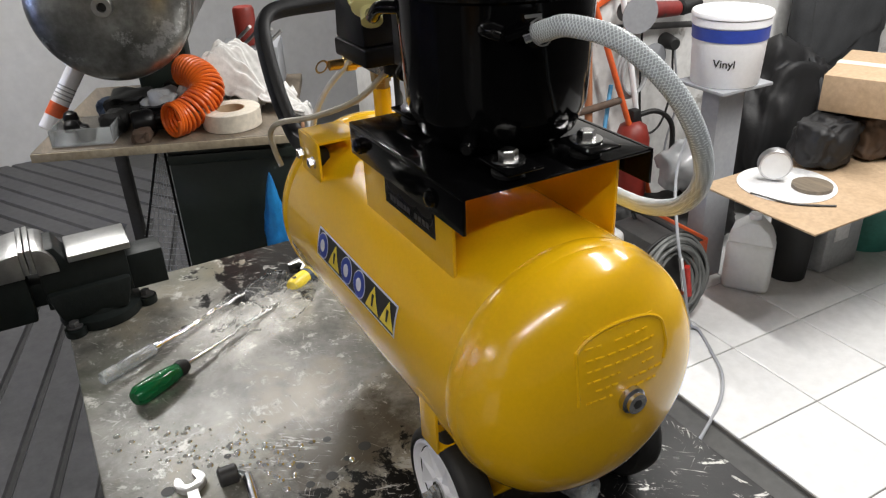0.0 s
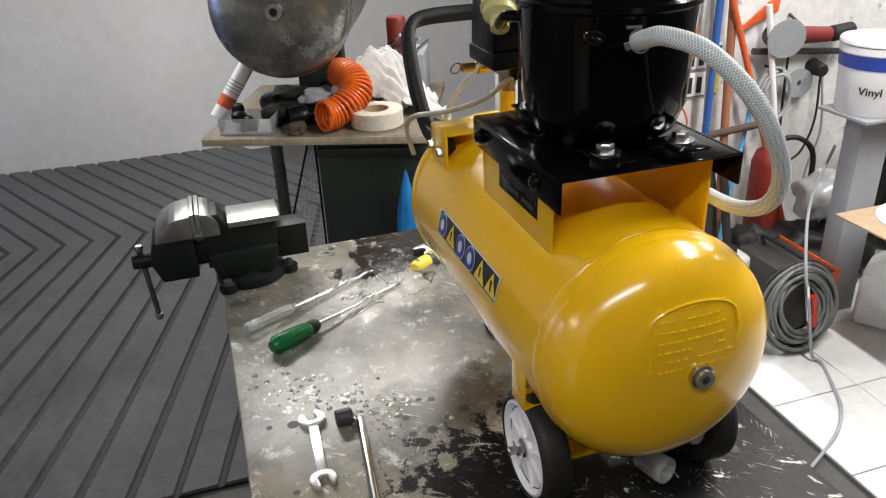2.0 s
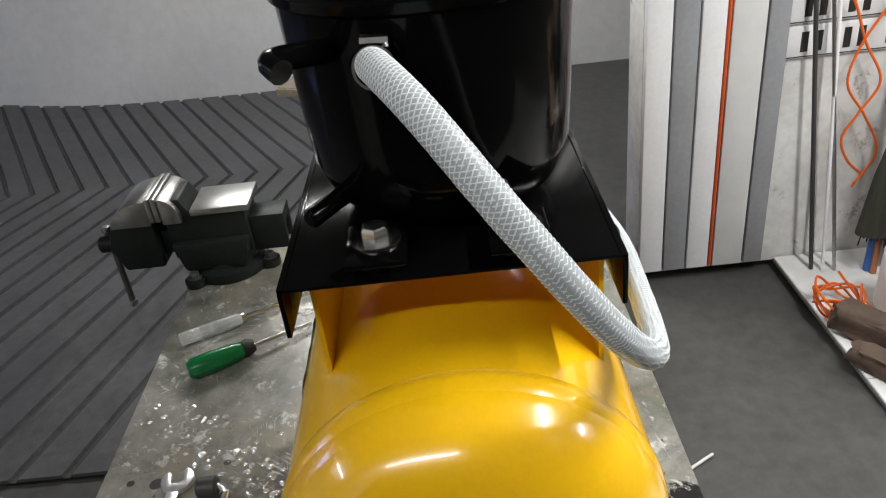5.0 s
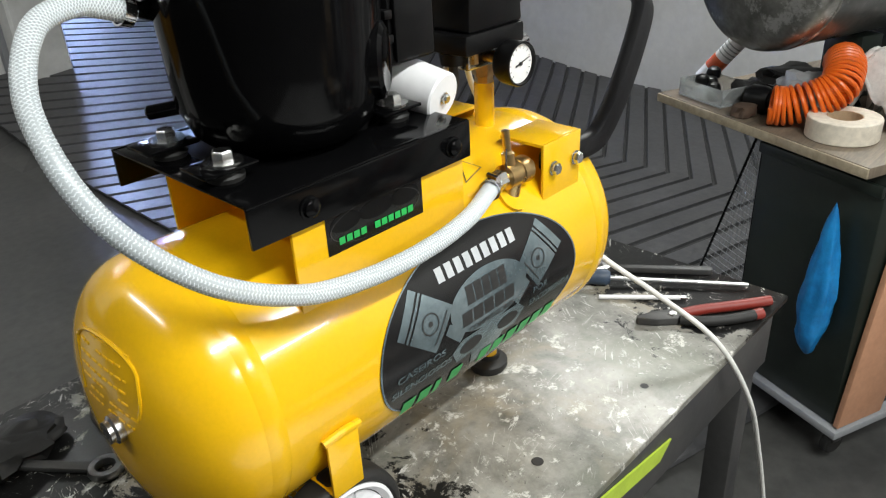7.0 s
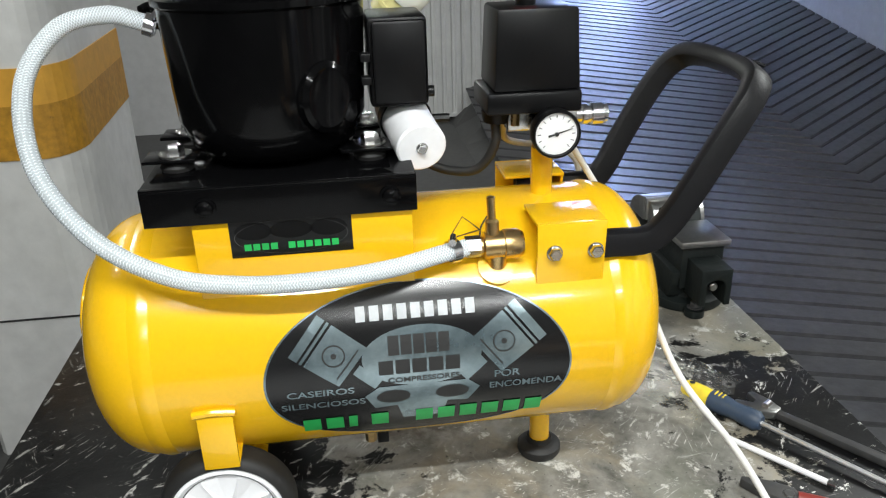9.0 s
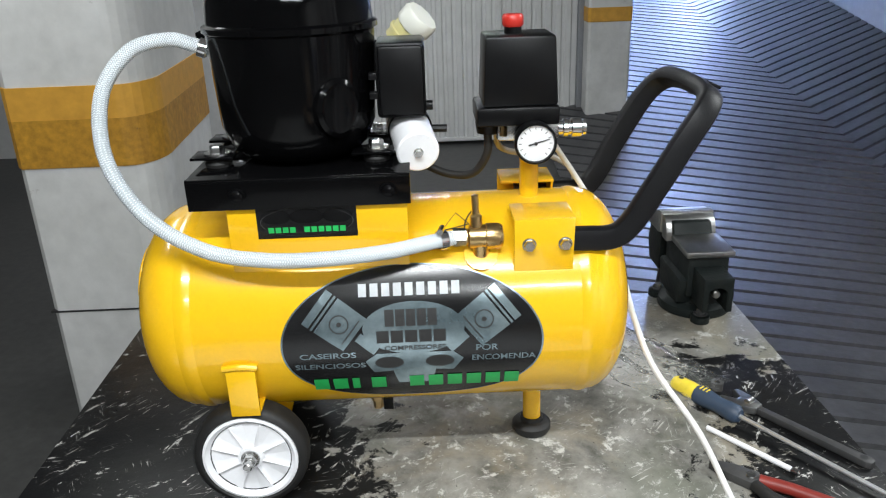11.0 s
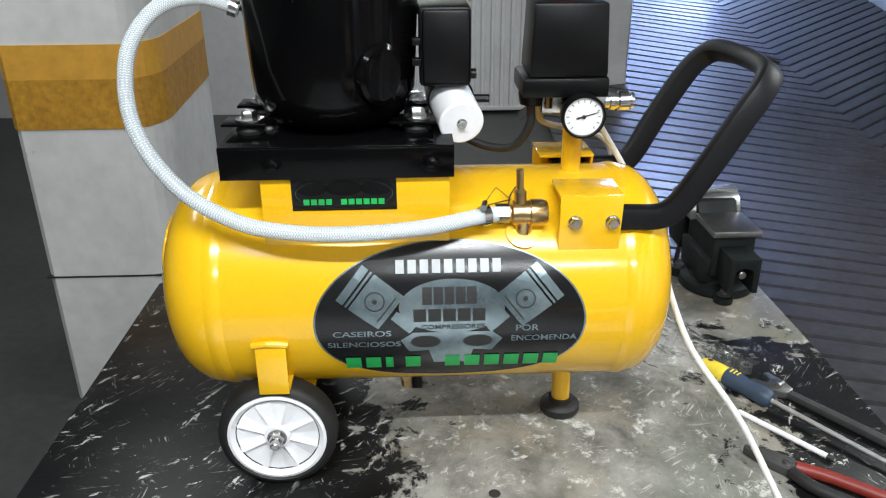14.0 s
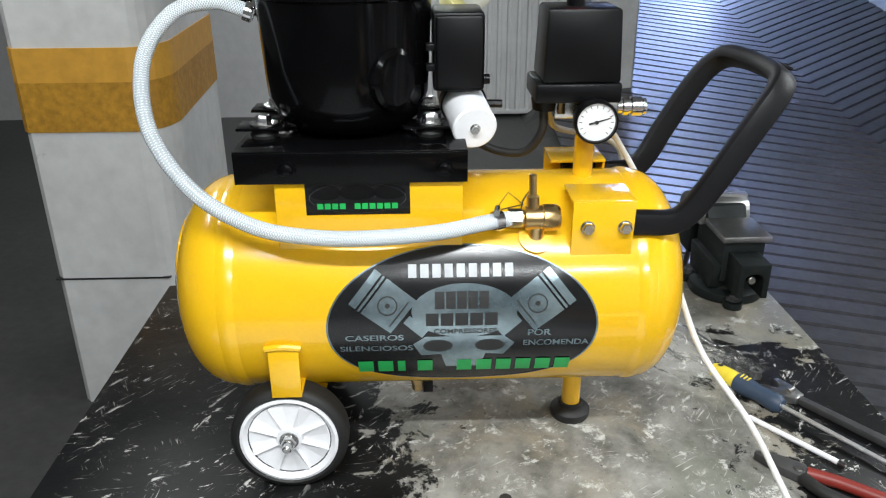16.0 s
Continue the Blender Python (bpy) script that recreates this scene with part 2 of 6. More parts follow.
# darker than the strips: shade inside the grooves is put into this colour
GROOVE = material("shaded_groove_concrete", (0.034, 0.034, 0.035), (0.048, 0.048, 0.048), 0.85, scale=2, fine=30, bump=0.2)
PAINTWALL = material("grey_white_wall", (0.60, 0.60, 0.60), (0.68, 0.68, 0.68), 0.7, scale=0.9, fine=18, spread=0.05, bump=0.1)
PILLAR = material("white_painted_concrete", (0.62, 0.62, 0.60), (0.74, 0.74, 0.73), 0.6, scale=2.2, fine=16, spread=0.07, bump=0.15,
                  wear=(0.46, 0.45, 0.42), wear_at=0.655, wear_scale=6)
BAND = material("yellow_band_paint", (0.68, 0.36, 0.045), (0.62, 0.32, 0.04), 0.5, scale=3, fine=25, spread=0.1, wear=(0.3, 0.17, 0.05), wear_at=0.72, wear_scale=14)
BAND2 = material("ochre_band_paint", (0.50, 0.26, 0.025), (0.42, 0.21, 0.02), 0.5, scale=5, fine=45, spread=0.25, wear=(0.18, 0.1, 0.03), wear_at=0.64, wear_scale=22)
TILE = material("white_floor_tile", (0.74, 0.74, 0.74), (0.66, 0.66, 0.655), 0.22, scale=2.2, fine=30, spread=0.06, random=0.07,
                wear=(0.28, 0.27, 0.25), wear_at=0.735, wear_scale=16)
GROUT = material("dirty_grout", (0.16, 0.15, 0.14), (0.22, 0.21, 0.2), 0.8)
DOORWHITE = material("white_sheet_metal", (0.72, 0.72, 0.71), (0.66, 0.66, 0.66), 0.42, scale=1.5, fine=10, spread=0.05)
CEILING = material("ceiling_plaster", (0.5, 0.5, 0.49), (0.42, 0.42, 0.41), 0.85, bump=0.1)
WOOD = material("bench_plywood", (0.2, 0.16, 0.115), (0.11, 0.09, 0.068), 0.5, scale=3, fine=28, spread=0.22, stretch=(1, 7, 1), wear=(0.09, 0.07, 0.05), wear_at=0.67)
BINGREEN = material("dark_green_metal", (0.01, 0.016, 0.012), (0.016, 0.022, 0.018), 0.4, wear=(0.06, 0.05, 0.04), wear_at=0.72)
RAWSTEEL = material("raw_rolled_steel", (0.42, 0.42, 0.4), (0.1, 0.1, 0.09), 0.3, 0.9, scale=6, fine=50, spread=0.2, bump=0.06,
                    wear=(0.74, 0.74, 0.73), wear_at=0.585, wear_scale=7)
ORANGE = material("orange_polyurethane", (0.78, 0.14, 0.012), (0.7, 0.12, 0.01), 0.3, spread=0.05)
ORANGEP = material("orange_paint", (0.7, 0.12, 0.03), (0.62, 0.1, 0.025), 0.42, wear=(0.2, 0.1, 0.06), wear_at=0.7)
TAPE = material("cream_masking_tape", (0.72, 0.66, 0.56), (0.66, 0.6, 0.5), 0.6)
CLOTH = material("white_rag", (0.72, 0.71, 0.69), (0.6, 0.59, 0.57), 0.85, bump=0.2)
PEACH = material("melamine_board", (0.62, 0.33, 0.2), (0.56, 0.29, 0.17), 0.5, spread=0.06)
BLUEBAG = material("blue_plastic_bag", (0.02, 0.25, 0.6), (0.015, 0.17, 0.46), 0.3, bump=0.3, scale=20)
CASTIRON = material("dark_cast_iron", (0.008, 0.011, 0.0105), (0.014, 0.017, 0.0165), 0.45, 0.1, fine=90, bump=0.2, wear=(0.11, 0.1, 0.09), wear_at=0.7)
BARESTEEL = material("bare_tool_steel", (0.46, 0.46, 0.45), (0.34, 0.34, 0.33), 0.32, 1.0, fine=70, bump=0.05)
GREENHANDLE = clear("green_acetate", (0.01, 0.22, 0.07), 0.14, 0.45)
CLEARPL = clear("clear_acetate", (0.82, 0.85, 0.86), 0.15, 0.8)
FILM = clear("clear_film", (0.98, 0.985, 0.99), 0.03, 0.98, 1.16)
JUG = clear("milky_polythene", (0.86, 0.87, 0.86), 0.45, 0.1)
NAVY = material("navy_grip", (0.03, 0.05, 0.085), (0.04, 0.06, 0.1), 0.5)
GREYPOST = material("grey_post_paint", (0.33, 0.34, 0.36), (0.29, 0.3, 0.32), 0.5, spread=0.06)
CARDBOARD = material("cardboard", (0.46, 0.33, 0.21), (0.4, 0.28, 0.17), 0.8, bump=0.1)
STRAW = material("broom_straw", (0.035, 0.038, 0.028), (0.06, 0.06, 0.042), 0.85, fine=200, stretch=(8, 8, 1), spread=0.4, bump=0.4)
BLUEPL = material("blue_plastic", (0.03, 0.12, 0.4), (0.03, 0.1, 0.34), 0.4)
PALEBLUE = material("pale_blue_plastic", (0.1, 0.35, 0.62), (0.1, 0.32, 0.56), 0.4)
ALU = material("aluminium", (0.6, 0.6, 0.61), (0.5, 0.5, 0.51), 0.35, 1.0)
WOODPOLE = material("reddish_wood_pole", (0.42, 0.17, 0.08), (0.34, 0.13, 0.06), 0.55, stretch=(6, 6, 1))
BROWN = material("rusty_leather", (0.07, 0.048, 0.035), (0.11, 0.07, 0.048), 0.75, bump=0.3)
TEAL = material("teal_plastic", (0.05, 0.25, 0.2), (0.04, 0.2, 0.16), 0.45)
GREYPL = material("grey_plastic", (0.38, 0.39, 0.4), (0.33, 0.34, 0.35), 0.5)
DARKRED = material("dull_red_plastic", (0.24, 0.026, 0.016), (0.18, 0.02, 0.014), 0.45)
BAGPL = clear("crumpled_clear_plastic", (0.74, 0.76, 0.78), 0.12, 0.4)
CABLEG = material("grey_cable", (0.15, 0.155, 0.15), (0.11, 0.115, 0.11), 0.5)
GRINDRED = material("worn_red_housing", (0.22, 0.025, 0.022), (0.14, 0.02, 0.02), 0.45, wear=(0.05, 0.05, 0.05), wear_at=0.6)
DIRTYWALL = material("grimy_white_wall", (0.74, 0.74, 0.73), (0.6, 0.59, 0.57), 0.7, scale=4, fine=30, spread=0.1, bump=0.12,
                     wear=(0.36, 0.345, 0.32), wear_at=0.6, wear_scale=7)
for dull in (PLASTIC, HANDLE, CASTIRON):
    dull.node_tree.nodes["Principled BSDF"].inputs["Specular IOR Level"].default_value = 0.22
INK = material("black_ink", (0.02, 0.02, 0.02), (0.025, 0.025, 0.025), 0.5)

# ---- building helpers ----


def thing(name, x, y, z, label, category, group="", kind=""):
    ob = new(name)
    ob.empty_display_size = 0.05
    ob.matrix_world = pose(x, y, z)
    return tagged(ob, label, category, group, kind)


def part(name, bm, mat, parent=None, label="", smooth=True, sharp=40):
    """Links a bmesh, given in world metres, as one mesh object under a thing or a part."""
    me = bpy.data.meshes.new(name)
    bmesh.ops.recalc_face_normals(bm, faces=bm.faces)
    if smooth:
        for fc in bm.faces:
            fc.smooth = True
        for e in bm.edges:
            if len(e.link_faces) == 2 and e.calc_face_angle(0) > radians(sharp):
                e.smooth = False
    bm.to_mesh(me)
    bm.free()
    me.materials.append(mat)
    ob = new(name, me)
    if parent is not None:
        ob.parent = parent
        top = parent
        while top.parent is not None:
            top = top.parent
        ob.matrix_parent_inverse = top.matrix_basis.inverted() if parent is top else Matrix.Identity(4)
    if label:
        ob["label"] = label
    return ob


def box(x0, x1, y0, y1, z0, z1, bevel=0.0, seg=2, bm=None, m=None):
    own = bmesh.new()
    bmesh.ops.create_cube(own, size=1)
    for v in own.verts:
        v.co = Vector(((x0 + x1) / 2 + v.co.x * (x1 - x0), (y0 + y1) / 2 + v.co.y * (y1 - y0), (z0 + z1) / 2 + v.co.z * (z1 - z0)))
    if bevel:
        bmesh.ops.bevel(own, geom=own.edges[:], offset=bevel, segments=seg, profile=0.5, affect="EDGES")
    if m is not None:
        own.transform(m)
    return join(bm, own)


def join(bm, own):
    if bm is None:
        return own
    me = bpy.data.meshes.new("tmp")
    own.to_mesh(me)
    own.free()
    bm.from_mesh(me)
    bpy.data.meshes.remove(me)
    return bm


def lathe(profile, m, n=32, bm=None, closed=False):
    """Turns (radius, height) pairs about the z axis of the pose m."""
    own = bmesh.new()
    rings = []
    for r, h in profile:
        if r < 1e-6:
            rings.append([own.verts.new(m @ Vector((0, 0, h)))])
        else:
            rings.append([own.verts.new(m @ Vector((r * math.cos(2 * math.pi * k / n), r * math.sin(2 * math.pi * k / n), h))) for k in range(n)])
    pairs = list(zip(rings, rings[1:])) + ([(rings[-1], rings[0])] if closed else [])
    for a, b in pairs:
        for k in range(n):
            q = (k + 1) % n
            if len(a) == 1 and len(b) == 1:
                continue
            if len(a) == 1:
                own.faces.new((a[0], b[k], b[q]))
            elif len(b) == 1:
                own.faces.new((a[k], a[q], b[0]))
            else:
                own.faces.new((a[k], a[q], b[q], b[k]))
    return join(bm, own)


def aim(a, b):
    """A pose at a whose z axis points to b."""
    d = Vector(b) - Vector(a)
    return Matrix.Translation(a) @ d.to_track_quat("Z", "Y").to_matrix().to_4x4()


def rod(a, b, r, n=16, bm=None, r2=None, chamfer=0.0):
    h, r2 = (Vector(b) - Vector(a)).length, r if r2 is None else r2
    c = chamfer
    pts = [(0, 0), (r - c, 0)] + ([(r, c), (r2, h - c)] if c else [(r2, h)]) + ([(r2 - c, h)] if c else []) + [(0, h)]
    return lathe(pts, aim(a, b), n, bm)


def smooth_path(points, steps=8):
    p = [Vector(q) for q in points]
    p = [2 * p[0] - p[1]] + p + [2 * p[-1] - p[-2]]
    out = []
    for i in range(1, len(p) - 2):
        for k in range(steps):
            t = k / steps
            a, b, c, d = p[i - 1], p[i], p[i + 1], p[i + 2]
            out.append(0.5 * (2 * b + (c - a) * t + (2 * a - 5 * b + 4 * c - d) * t * t + (3 * b - a - 3 * c + d) * t ** 3))
    return out + [p[-2]]


def tube(points, r, n=10, steps=8, bm=None, flat=None, smooth=True):
    """A round tube along points; flat: (width, height) factors and the way of its width, for a flat section."""
    pts = smooth_path(points, steps) if smooth else [Vector(q) for q in points]
    own, rings, side = bmesh.new(), [], None
    for i, q in enumerate(pts):
        d = (pts[min(i + 1, len(pts) - 1)] - pts[max(i - 1, 0)]).normalized()
        side = side or (Vector(flat[2]) if flat else d.orthogonal())
        u = (side - d * d.dot(side)).normalized()
        side = u
        v = d.cross(u)
        fw, fh = (flat[0], flat[1]) if flat else (1, 1)
        ring = []
        for k in range(n):
            c, s = math.cos(2 * math.pi * (k + 0.5) / n), math.sin(2 * math.pi * (k + 0.5) / n)
            if flat:
                c, s = math.copysign(abs(c) ** 0.5, c), math.copysign(abs(s) ** 0.5, s)
            ring.append(own.verts.new(q + u * c * r * fw + v * s * r * fh))
        rings.append(ring)
    for a, b in zip(rings, rings[1:]):
        for k in range(n):
            own.faces.new((a[k], a[(k + 1) % n], b[(k + 1) % n], b[k]))
    own.faces.new(rings[0][::-1])
    own.faces.new(rings[-1])
    return join(bm, own)


def prism(outline, thick, m, bevel=0.0, bm=None):
    """A flat outline in the xy plane of m, given thickness along its z."""
    own = bmesh.new()
    fc = own.faces.new([own.verts.new((x, y, 0)) for x, y in outline])
    got = bmesh.ops.extrude_face_region(own, geom=[fc])
    for v in got["geom"]:
        if isinstance(v, bmesh.types.BMVert):
            v.co.z += thick
    if bevel:
        bmesh.ops.bevel(own, geom=own.edges[:], offset=bevel, segments=2, profile=0.5, affect="EDGES")
    own.transform(m)
    return join(bm, own)


def hexbolt(centre, way, r, bm=None, washer=1.5):
    """A hexagon head on a washer, facing way."""
    c, w = Vector(centre), Vector(way).normalized()
    bm = lathe([(0, 0), (r * washer, 0), (r * washer, r * 0.22), (0, r * 0.22)], aim(c, c + w), 20, bm)
    q = c + w * r * 0.2
    return lathe([(0, 0), (r, 0), (r, r * 0.75), (r * 0.82, r * 0.95), (0, r * 0.95)], aim(q, q + w), 6, bm)


def lettering(text, size, place, bm=None, width=None):
    """Built-in letters, centred, laid by place(x, y) onto a surface."""
    cu = bpy.data.curves.new("letters", "FONT")
    cu.body, cu.size, cu.align_x, cu.align_y = text, size, "CENTER", "CENTER"
    cu.offset = size * 0.018
    ob = bpy.data.objects.new("letters", cu)
    scene.collection.objects.link(ob)
    me = bpy.data.meshes.new_from_object(ob.evaluated_get(bpy.context.evaluated_depsgraph_get()))
    bpy.data.objects.remove(ob)
    bpy.data.curves.remove(cu)
    own = bmesh.new()
    own.from_mesh(me)
    bpy.data.meshes.remove(me)
    if width:
        xs = [v.co.x for v in own.verts]
        k = width / (max(xs) - min(xs))
        for v in own.verts:
            v.co.x *= k
    for v in own.verts:
        v.co = place(v.co.x, v.co.y)
    return join(bm, own)


def patch(inside, x0, x1, y0, y1, nx, ny, place, bm=None):
    """A sheet over the cells of a grid whose corners lie in inside(x, y)."""
    own = bmesh.new()
    vs = {}

    def vert(i, j):
        if (i, j) not in vs:
            vs[i, j] = own.verts.new(place(x0 + (x1 - x0) * i / nx, y0 + (y1 - y0) * j / ny))
        return vs[i, j]

    for i in range(nx):
        for j in range(ny):
            if inside(x0 + (x1 - x0) * (i + 0.5) / nx, y0 + (y1 - y0) * (j + 0.5) / ny):
                own.faces.new((vert(i, j), vert(i + 1, j), vert(i + 1, j + 1), vert(i, j + 1)))
    return join(bm, own)


def disc(cx, cy, rx, ry, place, n=40, rings=6, bm=None, r0=0.0):
    """An elliptical sheet, or a ring from r0 of its size outwards, laid by place."""
    own = bmesh.new()
    rows = []
    for j in range(rings + 1):
        k = r0 + (1 - r0) * j / rings
        rows.append([own.verts.new(place(cx + rx * k * math.cos(2 * math.pi * i / n), cy + ry * k * math.sin(2 * math.pi * i / n))) for i in range(n)]
                    if k > 0 else [own.verts.new(place(cx, cy))] * n)
    for a, b in zip(rows, rows[1:]):
        for i in range(n):
            q = (i + 1) % n
            own.faces.new((a[i], b[i], b[q]) if a[i] is a[q] else (a[i], b[i], b[q], a[q]))
    return join(bm, own)


def poly(points, place, bm=None, cuts=5):
    """A filled outline laid by place, cut fine enough to follow a curve."""
    own = bmesh.new()
    own.faces.new([own.verts.new((x, y, 0)) for x, y in points])
    bmesh.ops.triangulate(own, faces=own.faces[:])
    bmesh.ops.subdivide_edges(own, edges=own.edges[:], cuts=cuts, use_grid_fill=True)
    for v in own.verts:
        v.co = place(v.co.x, v.co.y)
    return join(bm, own)


def setting(name, bm, mat, label, category, smooth=False):
    ob = part(name, bm, mat, None, "", smooth)
    return tagged(ob, label, category, "", "structure")


# ---- the garage ----
WALL_X, BACK_Y = 4.2, 5.35


def rise(x, y):
    """Height of the ramp."""
    s = y + 0.53 * (x - WALL_X) - 2.3
    return 0.186 * (0.5 * (s + math.sqrt(s * s + 0.35)) - 0.03) if x > 0.9 else 0.0


def ground():
    bm = bmesh.new()
    xs = [-40, -6, -2] + [0.5 + 0.37 * k for k in range(11)] + [6, 40]
    ys = [-40, -6, -1.1, -0.5] + [0.5 * k for k in range(0, 30)] + [40]
    grid = [[bm.verts.new((x, y, rise(x, min(y, 14.5)) - (0.03 if x > 1.2 else 0.0) if 0.9 < x < 5 else 0.0)) for y in ys] for x in xs]
    for a, b in zip(grid, grid[1:]):
        for i in range(len(ys) - 1):
            bm.faces.new((a[i], b[i], b[i + 1], a[i + 1]))
    return setting("ground", bm, CONCRETE, "smooth grey concrete garage floor rising into a ramp", "floor")


floor_ob = ground()
bm = box(WALL_X, WALL_X + 0.2, -6, 15, -0.1, 3.6)
setting("wall_east", bm, PAINTWALL, "grey-white painted wall beside the ramp", "wall")
bm = box(-6, 1.66, BACK_Y, BACK_Y + 0.2, -0.02, 3.6)
setting("wall_north", bm, PAINTWALL, "white painted back wall of the garage", "wall")
setting("wall_west", box(-6.2, -6, -6, 15, -0.02, 3.6), PAINTWALL, "plain garage wall", "wall")
setting("wall_south", box(-6, WALL_X, -6.2, -6, -0.02, 3.6), PAINTWALL, "plain garage wall", "wall")
setting("wall_ramp_end", box(1.66, WALL_X, 15, 15.2, -0.02, 6), PAINTWALL, "plain wall at the head of the ramp", "wall")
setting("wall_ramp_side", box(1.46, 1.66, BACK_Y + 0.2, 15, -0.02, 4.6), PAINTWALL, "plain wall along the ramp", "wall")
setting("ceiling", box(-6, WALL_X, -6, 5.55, 2.62, 2.8), CEILING, "grey plastered garage ceiling", "ceiling")
setting("ceiling_ramp", box(1.46, WALL_X, 5.55, 15.2, 4.4, 4.6), CEILING, "grey plastered ceiling over the ramp", "ceiling")
bm = box(1.73, 1.9, -6, -0.62, 0, 2.62)
setting("wall_workshop", bm, DIRTYWALL, "stained white wall behind the leaning tools", "wall")
# a fixture plate high on the ramp wall
setting("wall_panel", box(WALL_X - 0.03, WALL_X - 0.001, 3.0, 3.75, 0.62, 1.3, 0.01), PAINTWALL, "pale panel fixed to the ramp wall", "panel")

# raised herringbone strips of the ramp, each with a recessed joint beside it; the near arms fan out slightly
APEX_X, PITCH = 2.96, 0.126


def strip_y(y0, x):
    return y0 + (0.57 if x > APEX_X else 0.22 + 0.12 * min(max(y0, 0.3), 5.5)) * abs(x - APEX_X)


# dark sheet under the strips, painting the shade in the recessed joints
bed = bmesh.new()
cols = [[bed.verts.new((x, strip_y(y0, x), rise(x, strip_y(y0, x)) + 0.002)) for y0 in [-0.4 + 0.3 * k for k in range(0, 38)]]
        for x in [1.0 + 0.28 * i for i in range(8)] + [3.4, 3.8, 4.19]]
for a, b in zip(cols, cols[1:]):
    for k in range(len(a) - 1):
        bed.faces.new((a[k], b[k], b[k + 1], a[k + 1]))
setting("ramp_bed", bed, GROOVE, "ramp bed between the strips, darkened for shade in the joints", "ramp")
ridges = tagged(new("ramp_paving"), "grey grooved herringbone concrete of the ramp", "paving", "", "structure")


def ridge(side, y0, wide):
    x_end = WALL_X - 0.01 if side > 0 else 1.0
    n = 6
    bm = bmesh.new()
    rows = []
    for i in range(n + 1):
        x = APEX_X + (x_end - APEX_X) * i / n
        lo, hi = strip_y(y0, x + side * 1e-4), strip_y(y0 + wide, x + side * 1e-4)
        wave = 0.004 * noise.noise(Vector((x * 2.5, y0 * 9, side)))
        row = []
        for y, dz in ((lo + wave, 0.0), (lo + 0.003 + wave, 0.0125), (hi - 0.01, 0.0115), (hi, 0.0)):
            row.append(bm.verts.new((x, y, rise(x, y) + dz + 0.003)))
        rows.append(row)
    for a, b in zip(rows, rows[1:]):
        for k in range(3):
            bm.faces.new((a[k], b[k], b[k + 1], a[k + 1]))
    bm.faces.new(rows[0])
    bm.faces.new(rows[-1])
    part("paving_strip", bm, RIDGE, ridges, smooth=False)


for k in range(88):
    for side in (-1, 1):
        ridge(side, -0.4 + PITCH * k, PITCH - 0.0145)

# pillars with a painted band
def pillar(name, x0, x1, y0, y1, z0, band_lo, band_mid, band_hi, label, notch=0.09):
    def ring(g):
        c, back = notch, 0.04 if notch > 0.03 else 0.0
        turn = [(x1 + g - c + c * math.sin(t), y0 - g + c * 1.6 * (1 - math.cos(t))) for t in [math.pi / 2 * k / 6 for k in range(7)]]
        return [(x0 - g, y0 - g + 0.02), (x0 - g + 0.02, y0 - g)] + turn + [(x1 + g - back, y1 + g), (x0 - g, y1 + g)]
    ob = setting(name, prism(ring(0), 2.62 - z0, pose(0, 0, z0)), PILLAR, label, "pillar")
    part("band", prism(ring(0.004), band_hi - band_mid, pose(0, 0, band_mid)), BAND, ob, "yellow painted band", False)
    part("band", prism(ring(0.004), band_mid - band_lo, pose(0, 0, band_lo)), BAND2, ob, "dirtier ochre lower band", False)
    return ob


P1 = pillar("pillar_1", -1.13, -0.71, 1.32, 2.1, -0.02, 0.95, 1.096, 1.194, "white concrete pillar with a yellow painted band")
part("plinth_joint", box(-1.133, -0.77, 1.3175, 1.34, 0.4665, 0.472), INK, P1, "dark joint line", False)
pillar("pillar_2", 1.37, 1.70, 5.02, 5.34, -0.02, 0.955, 0.96, 1.06, "stained concrete pillar with a yellow band", 0.02)

# white ribbed garage door
door = setting("garage_door", box(-0.75, 1.33, 5.26, 5.34, 0.03, 2.3, 0.004), DOORWHITE, "closed white ribbed metal garage door", "door")
for k in range(26):
    x = -0.72 + k * 0.078
    part("rib", prism([(x, 0), (x + 0.012, -0.014), (x + 0.045, -0.014), (x + 0.057, 0)], 2.2, pose(0, 5.258, 0.06)), DOORWHITE, door, smooth=False)
part("bottom_rail", box(-0.75, 1.33, 5.235, 5.26, 0.03, 0.06, 0.004), DOORWHITE, door)
part("door_frame", box(1.33, 1.37, 5.2, 5.34, 0.0, 2.35, 0.004), GREYPOST, door, "grey steel frame")

# ---- white tiled workshop floor ----
tiles = setting("tile_bed", box(-5.9, 1.72, -5.9, -1.10, 0.001, 0.012), GROUT, "white tiled floor of the workshop", "floor")
tile_me = None
for i in range(9):
    for j in range(6):
        x, y = 1.72 - 0.33 * (i + 1), -1.10 - 0.33 * (j + 1)
        if tile_me is None:
            ob = part("tile", box(0.002, 0.328, 0.002, 0.328, 0, 0.008, 0.002, 1), TILE, tiles, smooth=False)
            tile_me = ob.data
        else:
            ob = new("tile", tile_me)
            ob.parent = tiles
        ob.location = (x, y, 0.010)

# ---- work table ----
TZ = 0.85
table = thing("work_table", 0.12, 0.12, 0, "scratched steel-topped work table on a dark frame", "table")
tx0, tx1, ty0, ty1 = -0.475, 0.725, -0.25, 0.48
part("tabletop", box(tx0, tx1, ty0, ty1, TZ - 0.012, TZ, 0.003), STEELTOP, table, "worn steel sheet with remains of black paint")
part("apron", box(tx0 + 0.02, tx1 - 0.02, ty0 + 0.012, ty0 + 0.045, TZ - 0.13, TZ - 0.0125, 0.003), FRAMEST, table)
